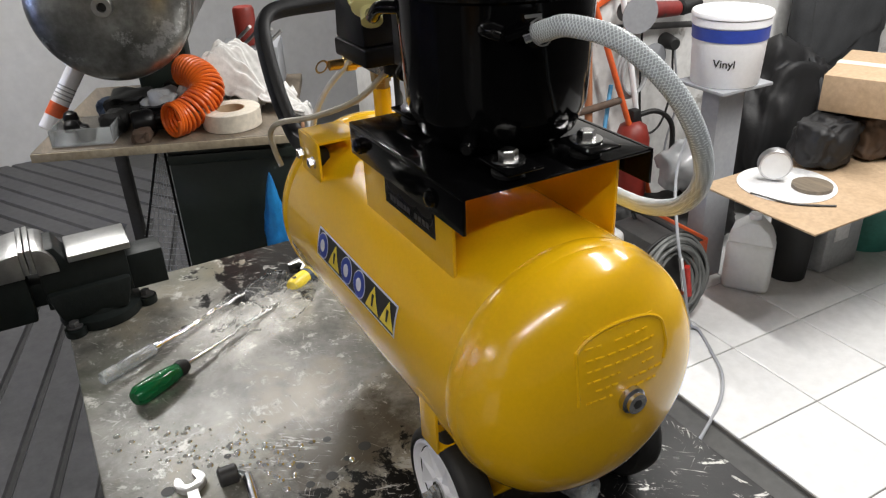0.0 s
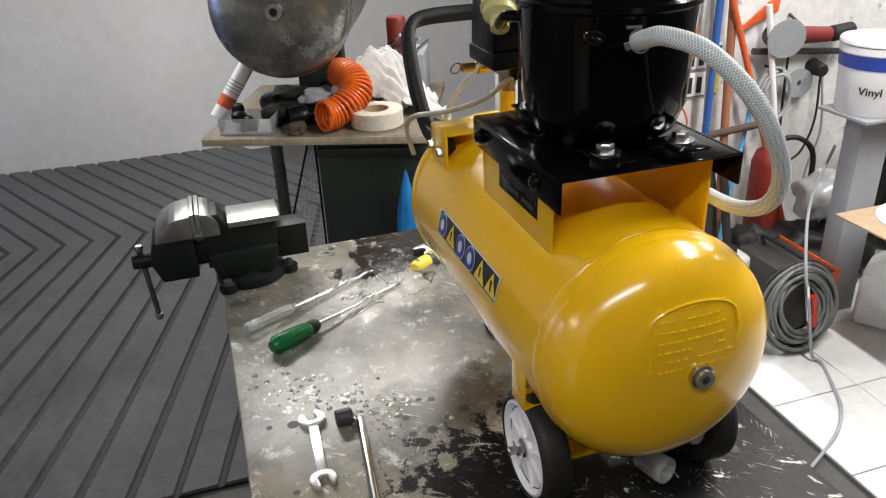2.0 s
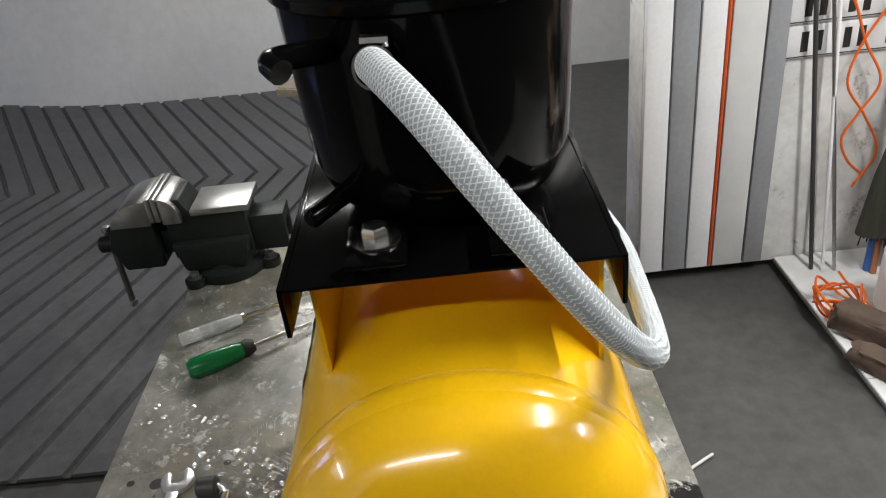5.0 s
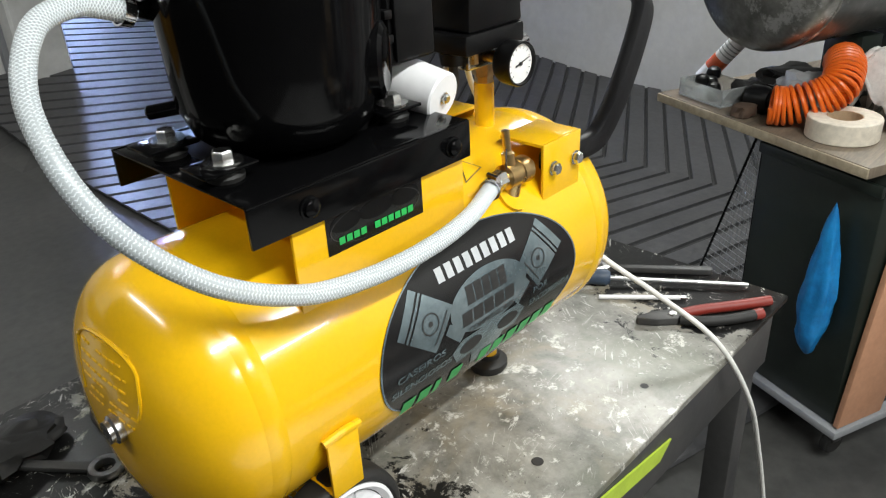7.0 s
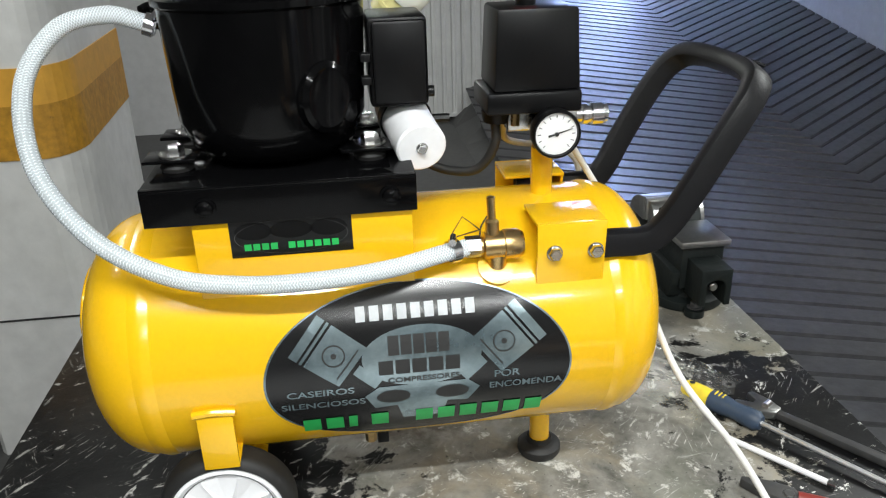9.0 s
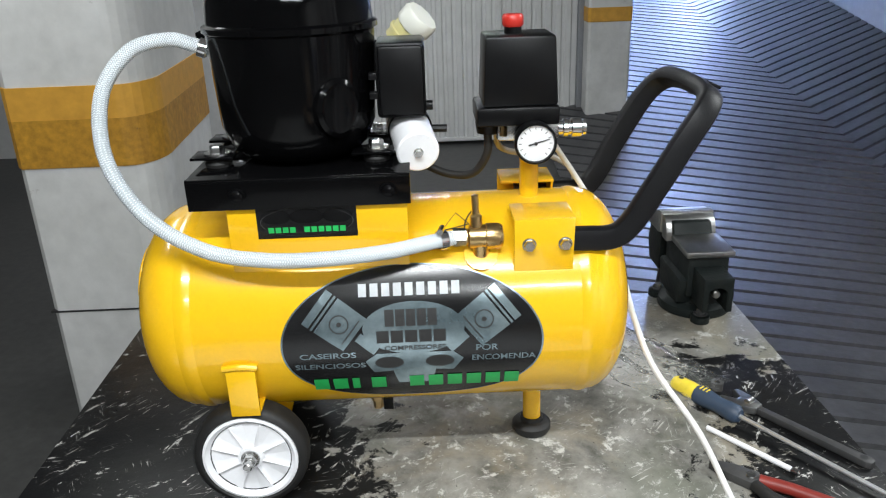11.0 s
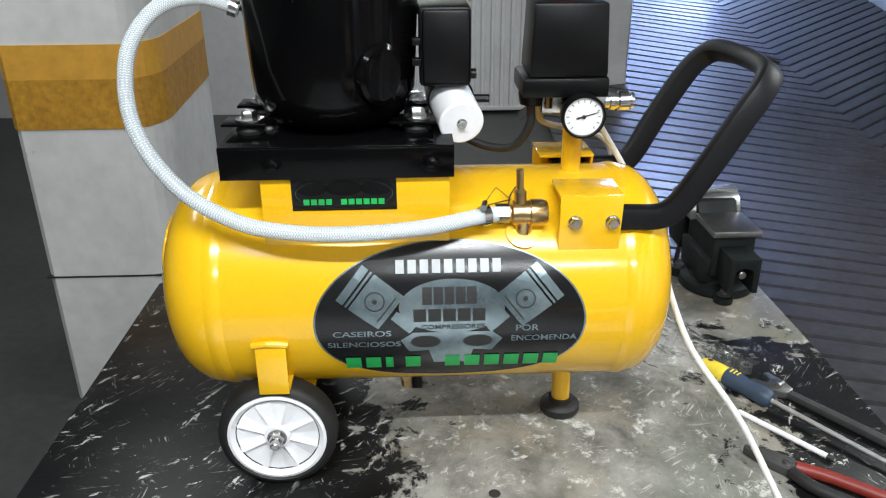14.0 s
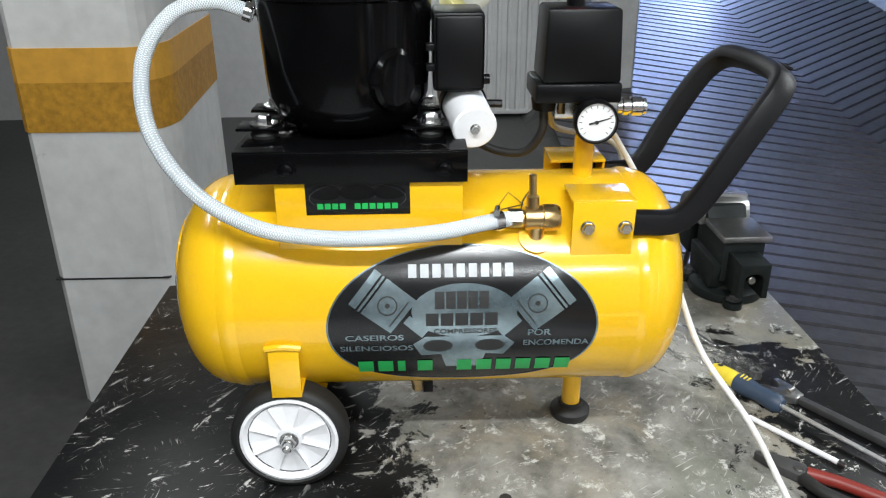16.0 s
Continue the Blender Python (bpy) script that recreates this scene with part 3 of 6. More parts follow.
part("apron", box(tx0 + 0.02, tx1 - 0.02, ty1 - 0.045, ty1 - 0.012, TZ - 0.13, TZ - 0.0125, 0.003), FRAMEST, table)
part("apron", box(tx1 - 0.05, tx1 - 0.021, ty0 + 0.046, ty1 - 0.046, TZ - 0.1, TZ - 0.0125, 0.003), FRAMEST, table)
part("apron", box(tx0 + 0.021, tx0 + 0.05, ty0 + 0.046, ty1 - 0.046, TZ - 0.1, TZ - 0.0125, 0.003), FRAMEST, table)
part("stripe", prism([(-0.1, 0.072), (0.205, 0.034), (0.235, 0.056), (-0.1, 0.104)], 0.003, pose(0.12, ty0 + 0.0115, TZ - 0.12, 90)), LIME, table, "lime green painted stripe", False)
for x in (tx0 + 0.05, tx1 - 0.05):
    for y in (ty0 + 0.05, ty1 - 0.05):
        part("leg", box(x - 0.025, x + 0.025, y - 0.025, y + 0.025, 0.0, TZ - 0.1005, 0.004), FRAMEST, table)
for x, y, r in ((0.142, -0.165, 0.008), (-0.159, -0.173, 0.009), (0.50, 0.30, 0.007), (0.115, 0.405, 0.009), (0.36, -0.19, 0.006), (0.03, 0.21, 0.008), (0.06, 0.15, 0.009),
                (0.10, 0.19, 0.006), (0.07, 0.24, 0.006), (0.03, 0.24, 0.006), (0.14, 0.32, 0.005), (0.12, 0.44, 0.005), (-0.03, 0.42, 0.005), (0.05, 0.18, 0.005), (0.62, -0.02, 0.006)):
    part("drill_hole", disc(x, y, r, r, lambda u, v: Vector((u, v, TZ + 0.0006)), 14, 1), INK, table)


# ---- the compressor ----
comp = thing("air_compressor", 0, 0, TZ, "yellow wheeled air compressor with black hermetic motor on steel table", "air compressor")
R, CZ, YC = 0.142, 1.09, 0.004
XA, XB = -0.274, 0.376


def dome(r, end):
    """x of the tank's end at a distance r from its axis."""
    k = math.sqrt(max(0.0, 1 - (r / R) ** 3.0))
    return -0.2 + (XA + 0.2) * k if end < 0 else 0.315 + (XB - 0.315) * k


prof = [(R * math.sin(t), dome(R * math.sin(t), -1)) for t in [math.pi / 2 * k / 14 for k in range(15)]]
prof += [(R * math.sin(t), dome(R * math.sin(t), 1)) for t in [math.pi / 2 * k / 14 for k in range(14, -1, -1)]]
prof[0], prof[-1] = (0, XA), (0, XB)
AXIS = Matrix.Translation((0, YC, CZ)) @ Matrix.Rotation(radians(90), 4, "Y")
tank = part("tank", lathe(prof, AXIS, 96), YELLOW, comp, "glossy yellow painted steel tank")
for x in (-0.193, 0.308):
    part("weld_seam", lathe([(R - 0.001, x - 0.013), (R + 0.0006, x - 0.008), (R + 0.0019, x - 0.002), (R + 0.0019, x + 0.002), (R + 0.0006, x + 0.008), (R - 0.001, x + 0.013)], AXIS, 96), YELLOW, tank)


def front(x, v, lift=0.0008):
    """A place on the tank's front: x along it, v the arc upwards from its widest line."""
    a = v / R
    return Vector((x, YC - (R + lift) * math.cos(a), CZ + (R + lift) * math.sin(a)))


def rear(x, v, lift=0.0008):
    a = v / R
    return Vector((x, YC + (R + lift) * math.cos(a), CZ + (R + lift) * math.sin(a)))


# big oval sticker: V0 the arc of its middle
ox, ov, orx, ory = 0.087, -0.003, 0.163, 0.103
stick = part("sticker", disc(ox, ov, orx, ory, front, 72, 12), STICKER, comp, "large oval black and silver sticker")
f1 = lambda x, v: front(x, v, 0.0013)
f2 = lambda x, v: front(x, v, 0.0018)
part("sticker_border", disc(ox, ov, orx, ory, f1, 96, 1, None, 0.986), SILVER, stick, "thin silver rim")
part("emblem", disc(ox + 0.002, ov + 0.022, 0.063, 0.034, f1, 48, 6), SILVER, stick, "silver oval emblem")
for v0, h, w in ((0.036, 0.021, 0.066), (0.012, 0.016, 0.088)):
    n = 3 if w < 0.06 else 5
    for k in range(n):
        xa = ox - w / 2 + w * k / n
        part("brand_bar", poly([(xa, ov + v0 - h / 2), (xa + w / n * 0.86, ov + v0 - h / 2), (xa + w / n * 0.86, ov + v0 + h / 2), (xa, ov + v0 + h / 2)], f2, None, 2), INK, stick, "black bar on the emblem", False)
part("letters", lettering("COMPRESSORES", 0.0085, lambda x, y: f2(ox + 0.003 + x, ov - 0.004 + y), None, 0.076), INK, stick)
# number along the top, as plain bars
for k in range(9):
    xa = ox - 0.064 + 0.0143 * k
    part("number_bar", poly([(xa, ov + 0.063), (xa + 0.0098, ov + 0.063), (xa + 0.0098, ov + 0.079), (xa, ov + 0.079)], f1, None, 2), NUMBERS, stick, "white bar", False)
# name along the bottom, as plain bars
for k, w in enumerate((1, 1, 0.5, 1, 0, 1, 1, 1, 1, 1, 1)):
    xa = ox - 0.128 + 0.0243 * k
    if w:
        part("name_bar", poly([(xa, ov - 0.073), (xa + 0.0185 * w, ov - 0.073), (xa + 0.0185 * w, ov - 0.05), (xa, ov - 0.05)], f2, None, 2), GREEN, stick, "green bar", False)
for word, x, v, w, h in (("CASEIROS", -0.106, -0.012, 0.07, 0.011), ("SILENCIOSOS", -0.104, -0.028, 0.088, 0.011), ("POR", 0.092, -0.008, 0.028, 0.012), ("ENCOMENDA", 0.113, -0.023, 0.08, 0.012)):
    part("letters", lettering(word, h, lambda px, py: f1(ox + x + px, ov + v + py), None, w), SILVER, stick)
# two drawn pistons and a bone-like shape under the emblem
for s in (-1, 1):
    def turn(px, py, s=s):
        a = -radians(52) * s
        return (ox + s * 0.094 + px * math.cos(a) - py * math.sin(a), ov + 0.034 + px * math.sin(a) + py * math.cos(a))
    q = lambda pts: [turn(px, py) for px, py in pts]
    bm = poly(q([(-0.026, -0.03), (0.026, -0.03), (0.026, 0.014), (-0.026, 0.014)]), f1)
    bm = poly(q([(-0.026, 0.0165), (0.026, 0.0165), (0.026, 0.0195), (-0.026, 0.0195)]), f1, bm, 2)
    bm = poly(q([(-0.026, 0.022), (0.026, 0.022), (0.026, 0.032), (-0.026, 0.032)]), f1, bm, 2)
    part("piston_drawing", bm, SILVER, stick, "silver drawn piston", False)
    cx, cy = turn(0, -0.006)
    bm = disc(cx, cy, 0.012, 0.012, f2, 24, 1, None, 0.88)
    bm = disc(cx, cy, 0.003, 0.003, f2, 12, 1, bm)
    bm = poly(q([(-0.019, -0.024), (0.019, -0.024), (0.019, -0.0225), (-0.019, -0.0225)]), f2, bm, 2)
    part("piston_line", bm, INK, stick, "", False)
    part("rod_drawing", poly(q([(-0.006, -0.034), (0.006, -0.034), (0.009, -0.064), (-0.009, -0.064)]), f1), SILVER, stick, "", False)
bm = poly([(ox - 0.06, ov + 0.011 - 0.033), (ox - 0.045, ov + 0.011 - 0.022), (ox + 0.05, ov + 0.011 - 0.022), (ox + 0.063, ov + 0.011 - 0.033), (ox + 0.05, ov + 0.011 - 0.052), (ox + 0.028, ov + 0.011 - 0.05), (ox + 0.022, ov + 0.011 - 0.075), (ox - 0.02, ov + 0.011 - 0.075), (ox - 0.026, ov + 0.011 - 0.05), (ox - 0.05, ov + 0.011 - 0.052)], f1)
part("plain_shape", bm, SILVER, stick, "plain silver shape", False)
for sx in (-0.03, 0.033):
    part("plain_shape", disc(ox + sx, ov + 0.011 - 0.036, 0.018, 0.009, f2, 20, 2), INK, stick, "", False)

# strip of six safety signs on the rear side
sx0, sx1, sv0, sv1 = -0.068, 0.170, 0.012, 0.052
strip = part("safety_strip", patch(lambda x, y: True, sx0, sx1, sv0, sv1, 4, 8, rear), WHITEST, comp, "strip of six safety signs on black", False)
part("strip_ground", patch(lambda x, y: True, sx0 + 0.003, sx1 - 0.003, sv0 + 0.0025, sv1 - 0.0025, 4, 8, lambda x, v: rear(x, v, 0.0012)), INK, strip, "", False)
for k in range(6):
    x, v = sx1 - 0.021 - 0.0395 * k, (sv0 + sv1) / 2
    r1, r2 = (lambda x, v: rear(x, v, 0.0016)), (lambda x, v: rear(x, v, 0.002))
    if k in (0, 2, 3):
        part("sign_rim", disc(x, v, 0.0172, 0.0172, r1, 28, 3), WHITEST, strip, "", False)
        part("sign", disc(x, v, 0.0158, 0.0158, r2, 28, 3), BLUEST, strip, "round blue sign", False)
        part("pictogram", disc(x, v, 0.0075, 0.0085, lambda a, b: rear(a, b, 0.0024), 12, 2), WHITEST, strip, "", False)
    else:
        tri = lambda s: [(x - 0.0185 * s, v - 0.0145 * s), (x + 0.0185 * s, v - 0.0145 * s), (x, v + 0.0165 * s)]
        part("sign", poly(tri(1), r1), YELST, strip, "yellow warning triangle", False)
        part("pictogram", poly([(x - 0.002, v - 0.009), (x + 0.002, v - 0.009), (x + 0.003, v + 0.006), (x - 0.003, v + 0.006)], r2, None, 2), INK, strip, "", False)
# hot-surface triangle by the valve
tri = [(0.128, 0.142), (0.165, 0.152), (0.148, 0.175)]
hot = part("hot_sign", poly(tri, lambda x, v: front(x, v)), INK, comp, "small yellow warning triangle", False)
cx, cv = sum(p[0] for p in tri) / 3, sum(p[1] for p in tri) / 3
part("hot_sign_field", poly([(cx + (p[0] - cx) * 0.86, cv + (p[1] - cv) * 0.86) for p in tri], lambda x, v: front(x, v, 0.0013)), YELLOW, hot, "", False)


# embossed panel on the rear end
def on_end(y, z, lift=0.0015):
    return Vector((dome(math.hypot(y, z), -1) - lift, y + YC, CZ + z))


arch = [(0.052, 0.0), (0.053, 0.05)] + [(0.053 * math.cos(t), 0.05 + 0.022 * math.sin(t)) for t in [math.pi * k / 12 for k in range(1, 12)]] + [(-0.053, 0.05), (-0.056, 0.03), (-0.052, 0.015)]
part("embossed_edge", tube([on_end(y - 0.005, z + 0.02, 0.0) for y, z in arch], 0.002, 6, 4), YELLOW, tank, "embossed line under yellow paint")
rnd = random.Random(4)
bm = None
for row in range(7):
    y, z = 0.038, 0.088 - row * 0.0115
    while y > -0.045:
        w = rnd.uniform(0.004, 0.012)
        if rnd.random() < 0.85:
            bm = tube([on_end(y, z, 0.0), on_end(y - w * 0.8, z, 0.0)], 0.0012, 5, 1, bm)
        y -= w + 0.002
tagged(part("embossed_mark", bm, YELLOW, tank, "unreadable embossed marks under paint"), kind="stuff")
plug = part("end_plug", lathe([(0, -0.002), (0.014, -0.002), (0.014, 0.006), (0.011, 0.008), (0.011, 0.012), (0, 0.012)], aim((XA, -0.01, CZ + 0.006), (XA - 1, -0.01, CZ + 0.006)), 24), ZINC, comp, "zinc hexagon plug")
part("plug_socket", lathe([(0, 0), (0.0055, 0), (0, 0.0004)], aim((XA - 0.0123, -0.01, CZ + 0.006), (XA - 1, -0.01, CZ + 0.006)), 6), INK, plug)

# saddle: two bent side plates under the motor tray
px0, px1, pz = -0.170, 0.093, 1.30
for s in (-1, 1):
    y = s * (0.104 if s < 0 else 0.099)
    bm = prism([(-0.128, 1.172), (0.088, 1.172), (0.088, 1.2965), (-0.128, 1.2965)], 0.004, pose(0, y + 0.002, 0, 90), 0.0008)
    part("saddle_plate", bm, YELLOW, comp, "bent yellow saddle plate")
part("saddle_top", box(-0.128, 0.088, -0.1015, 0.0965, 1.293, 1.2965), YELLOW, comp)
# motor tray
tray = part("motor_tray", box(px0, px1, -0.1125, 0.112, pz - 0.003, pz, 0.001), BLACK, comp, "glossy black folded steel tray")
for s, yo in ((-1, 0.1125), (1, 0.112)):
    ye = yo - 0.0035
    fold = [(s * ye, pz - 0.038), (s * yo, pz - 0.038), (s * yo, pz - 0.004), (s * (yo - 0.0012), pz - 0.0005), (s * (yo - 0.005), pz + 0.0006), (s * ye, pz - 0.004)]
    part("tray_flange", prism(fold, px1 - px0, Matrix(((0, 0, 1, px0), (1, 0, 0, 0), (0, 1, 0, 0), (0, 0, 0, 1))), 0.0004), BLACK, tray)
    for x in (-0.111, 0.067):
        part("bolt", lathe([(0, 0), (0.0105, 0), (0.0105, 0.0016), (0.0085, 0.002), (0.0078, 0.0055), (0.0045, 0.0075), (0, 0.008)], aim((x, s * yo, pz - 0.021), (x, s, pz - 0.021)), 20), BLACK, tray, "black painted dome bolt")
    yl = 0.1065 if s < 0 else 0.1015
    lab = part("small_label", patch(lambda x, y: True, -0.093, 0.027, 1.222, 1.261, 1, 1, lambda x, v: Vector((x, s * yl, v))), STICKER, comp, "small black label with green bars", False)
    part("label_oval", disc(-0.033, 1.2425, 0.056, 0.0185, lambda x, v: Vector((x, s * (yl + 0.0004), v)), 40, 1, None, 0.985), FRAMEST, lab, "", False)
    for cx, w in ((-0.07, 0.018), (-0.033, 0.021), (0.004, 0.018)):
        part("label_drawing", disc(cx, 1.249, w, 0.009, lambda x, v: Vector((x, s * (yl + 0.0003), v)), 20, 1), PLASTIC, lab, "", False)
    for k in range(11):
        if k != 4:
            part("name_bar", patch(lambda x, y: True, -0.080 + k * 0.0086, -0.0732 + k * 0.0086, 1.2292, 1.2362, 1, 1, lambda x, v: Vector((x, s * (yl + 0.0007), v))), GREEN if s < 0 else FRAMEST, lab, "", False)

# hermetic motor
MX, MR = -0.046, 0.106
mm = Matrix.Translation((MX, -0.002, 0)) @ Matrix.Diagonal((0.98, 0.955, 1, 1))
motor = part("motor_housing", lathe([(0, 1.3025), (0.058, 1.303), (0.074, 1.307), (0.088, 1.319), (0.0985, 1.345), (0.1005, 1.38), (0.103, 1.43), (0.1045, 1.455), (0.1085, 1.458), (0.1085, 1.464), (0.103, 1.467),
                                     (0.101, 1.49), (0.096, 1.512), (0.084, 1.528), (0.06, 1.537), (0.03, 1.541), (0, 1.542)], mm, 72), BLACK, comp, "glossy black hermetic motor housing")
part("motor_boss", lathe([(0, -0.006), (0.031, -0.006), (0.029, 0.003), (0.024, 0.006), (0.021, 0.005), (0, 0.005)], aim((MX + 0.058, -0.079, 1.372), (MX + 0.58, -0.79, 1.37)) @ Matrix.Diagonal((1, 1.2, 1, 1)), 32), BLACK, motor)
for ang in (45, 135, 225, 315):
    d = Vector((math.cos(radians(ang)) * 1.12, math.sin(radians(ang)) * 0.52, 0)).normalized()
    c = Vector((MX + 0.098 * (1 if d.x > 0 else -1), 0.046 * (1 if d.y > 0 else -1), 0))
    part("motor_foot", box(c.x - 0.03, c.x + 0.022, c.y - 0.02, c.y + 0.02, 1.311, 1.3145, 0.001), BLACK, motor)
    part("rubber_mount", lathe([(0, 1.3), (0.016, 1.3), (0.017, 1.304), (0.013, 1.309), (0, 1.3108)], Matrix.Translation((c.x, c.y, 0)), 18), RUBBER, comp)
    part("mount_bolt", hexbolt((c.x, c.y, 1.3148), (0, 0, 1), 0.0095, None, 1.75), ZINC, comp, "shiny zinc bolt and washer")
# stub pipes on the housing
bm = tube([(MX - 0.08, 0.055, 1.436), (MX - 0.112, 0.078, 1.443), (MX - 0.127, 0.082, 1.445), (MX - 0.135, 0.076, 1.442)], 0.0075, 10, 5)
part("stub_pipe", bm, BLACK, motor)
part("stub_pipe", rod((MX - 0.09, 0.038, 1.428), (-0.162, 0.029, 1.439), 0.008, 12), BLACK, motor)
part("stub_pipe", rod((MX - 0.06, 0.06, 1.336), (MX - 0.092, 0.088, 1.331), 0.007, 12, None, None, 0.002), BLACK, motor)
# discharge pipe and intake filter
part("intake_pipe", tube([(MX + 0.04, 0.085, 1.44), (MX + 0.062, 0.096, 1.438), (MX + 0.09, 0.092, 1.424), (MX + 0.118, 0.082, 1.422)], 0.007, 10, 6), BLACK, motor)
fa = aim((0.068, 0.083, 1.414), (0.13, 0.06, 1.474))
filt = part("intake_filter", lathe([(0, 0), (0.012, 0), (0.012, 0.014), (0.021, 0.02), (0.0215, 0.046), (0, 0.047)], fa, 32), AMBER, comp, "translucent pale yellow intake filter")
part("filter_rib", lathe([(0.0218, 0.03), (0.024, 0.031), (0.024, 0.035), (0.0218, 0.036)], fa, 32, None, True), AMBER, filt)
part("filter_cap", lathe([(0, 0.0475), (0.0245, 0.0475), (0.0255, 0.05), (0.0255, 0.066), (0.023, 0.07), (0, 0.071)], fa, 10), MILKCAP, filt, "milky faceted cap")
# terminal box on the motor
tb = part("terminal_box", box(0.056, 0.116, -0.045, 0.04, 1.35, 1.44, 0.005), PLASTIC, comp, "black plastic terminal box")
part("box_lid", box(0.06, 0.114, -0.051, -0.0455, 1.354, 1.437, 0.004), PLASTIC, tb)
for z in (1.375, 1.398):
    part("box_lug", box(0.048, 0.058, -0.05, -0.036, z, z + 0.008, 0.001), PLASTIC, tb)
part("cable_gland", rod((0.112, -0.02, 1.36), (0.124, -0.02, 1.36), 0.006, 10), PLASTIC, tb)
# capacitor
ca, cb = Vector((0.104, -0.068, 1.312)), Vector((0.088, 0.03, 1.336))
cap = part("capacitor", rod(ca, cb, 0.0265, 36, None, None, 0.002), WHITEPL, comp, "white motor capacitor")
part("capacitor_stud", hexbolt(ca + (ca - cb).normalized() * 0.0002, ca - cb, 0.005, None, 1.25), ZINC, cap)
part("capacitor_clip", lathe([(0.0268, 0), (0.029, 0), (0.029, 0.012), (0.0268, 0.012)], aim(ca + (cb - ca) * 0.62, cb), 32, None, True), PLASTIC, cap, "black clip band")
part("clip_bolt", rod((0.118, -0.01, 1.328), (0.141, -0.012, 1.328), 0.005, 8), PLASTIC, cap)
part("capacitor_lead", tube([cb, (0.078, 0.05, 1.35), (0.07, 0.03, 1.37), (0.07, -0.01, 1.36)], 0.005, 8, 6), PLASTIC, cap)

# pressure switch on its stand pipe
part("stand_pipe", rod((0.248, 0, 1.215), (0.248, 0, 1.285), 0.0125, 24), YELLOW, comp, "yellow stand pipe")
part("pipe_fitting", lathe([(0, 1.285), (0.0115, 1.285), (0.0115, 1.293), (0.014, 1.294), (0.014, 1.312), (0, 1.312)], Matrix.Translation((0.248, 0, 0)), 6), BRASS, comp, "brass fitting")
part("manifold", box(0.205, 0.285, -0.014, 0.014, 1.308, 1.334, 0.003), ZINC, comp, "zinc manifold block")
sw = part("switch_base", box(0.178, 0.282, -0.036, 0.05, 1.332, 1.356, 0.004), PLASTIC, comp, "black plastic switch base")
bm = box(0.186, 0.28, -0.034, 0.047, 1.356, 1.441, 0.004)
for v in bm.verts:
    k = (v.co.z - 1.356) / 0.085
    v.co.x = 0.231 + (v.co.x - 0.231) * (1 - 0.08 * k)
    v.co.y = 0.006 + (v.co.y - 0.006) * (1 - 0.06 * k)
part("switch_cover", bm, PLASTIC, comp, "black pressure switch cover")
part("knob_stem", rod((0.227, 0.004, 1.441), (0.227, 0.004, 1.449), 0.011, 16), PLASTIC, comp)
part("switch_knob", lathe([(0, 1.449), (0.0115, 1.449), (0.0135, 1.4515), (0.0135, 1.461), (0.0115, 1.464), (0, 1.4645)], Matrix.Translation((0.227, 0.004, 0)), 18), RED, comp, "red plastic knob")
part("switch_spout", lathe([(0, 1.318), (0.016, 1.318), (0.018, 1.332), (0, 1.332)], Matrix.Translation((0.196, 0.0, 0)), 20), PLASTIC, comp)
part("bleed_nipple", rod((0.213, -0.016, 1.316), (0.213, -0.016, 1.332), 0.005, 8), BRASS, comp)
part("switch_cable", tube([(0.194, 0, 1.32), (0.193, 0.0, 1.29), (0.175, 0.008, 1.262), (0.145, 0.02, 1.258), (0.115, 0.03, 1.268), (0.1, 0.035, 1.28)], 0.0055, 10), RUBBER, comp, "black rubber cable")
# gauge
ga = Vector((0.249, -0.058, 1.314))
gauge = part("gauge_case", lathe([(0, 0.03), (0.012, 0.03), (0.023, 0.026), (0.0255, 0.02), (0.0265, 0.002), (0.0255, 0.0), (0.0235, 0.0), (0.0225, 0.004), (0, 0.004)], aim(ga, ga + Vector((0, 1, 0))), 40), PLASTIC, comp, "black pressure gauge")
g0 = lambda d: (lambda x, z: Vector((ga.x + x, ga.y + d, ga.z + z)))
part("dial", disc(0, 0, 0.0226, 0.0226, g0(0.0036), 36, 1), DIAL, gauge, "white dial")
bm = None
for k in range(13):
    a = radians(-45 + 22.5 * k)
    c, s = math.cos(a), math.sin(a)
    o = [(r * c - w * s, r * s + w * c) for r, w in ((0.017, -0.0004), (0.0205, -0.0004), (0.0205, 0.0004), (0.017, 0.0004))]
    bm = patch(lambda x, y: True, 0, 1, 0, 1, 1, 1, lambda x, y, o=o: g0(0.0032)(*(o[0] if (x, y) == (0, 0) else o[1] if (x, y) == (1, 0) else o[2] if (x, y) == (1, 1) else o[3])), bm)
part("dial_marks", bm, INK, gauge, "", False)
part("needle", prism([(-0.009, -0.0006), (0.018, -0.0003), (0.018, 0.0003), (-0.009, 0.0016)], 0.0005, Matrix.Translation(ga + Vector((0, 0.0028, 0))) @ pose(0, 0, 0, 90) @ pose(0, 0, 0, 0, 0, 17)), INK, gauge)
part("needle_hub", rod(ga + Vector((0, 0.003, 0)), ga + Vector((0, 0.001, 0)), 0.0022, 12), INK, gauge)
part("gauge_stem", rod(ga + Vector((0, 0.028, 0)), (0.249, -0.01, 1.318), 0.007, 12), BRASS, gauge)
# quick coupler
q0 = Vector((0.284, -0.004, 1.321))
part("quick_coupler", lathe([(0, 0), (0.009, 0), (0.009, 0.006), (0.0115, 0.007), (0.0115, 0.013), (0.0095, 0.014), (0.0095, 0.017), (0.0125, 0.018), (0.0125, 0.03), (0.0105, 0.032), (0.0105, 0.036), (0.0065, 0.037), (0.006, 0.03), (0, 0.03)],
                            aim(q0, q0 + Vector((1, 0, 0))), 24), CHROME, comp, "shiny quick coupler")
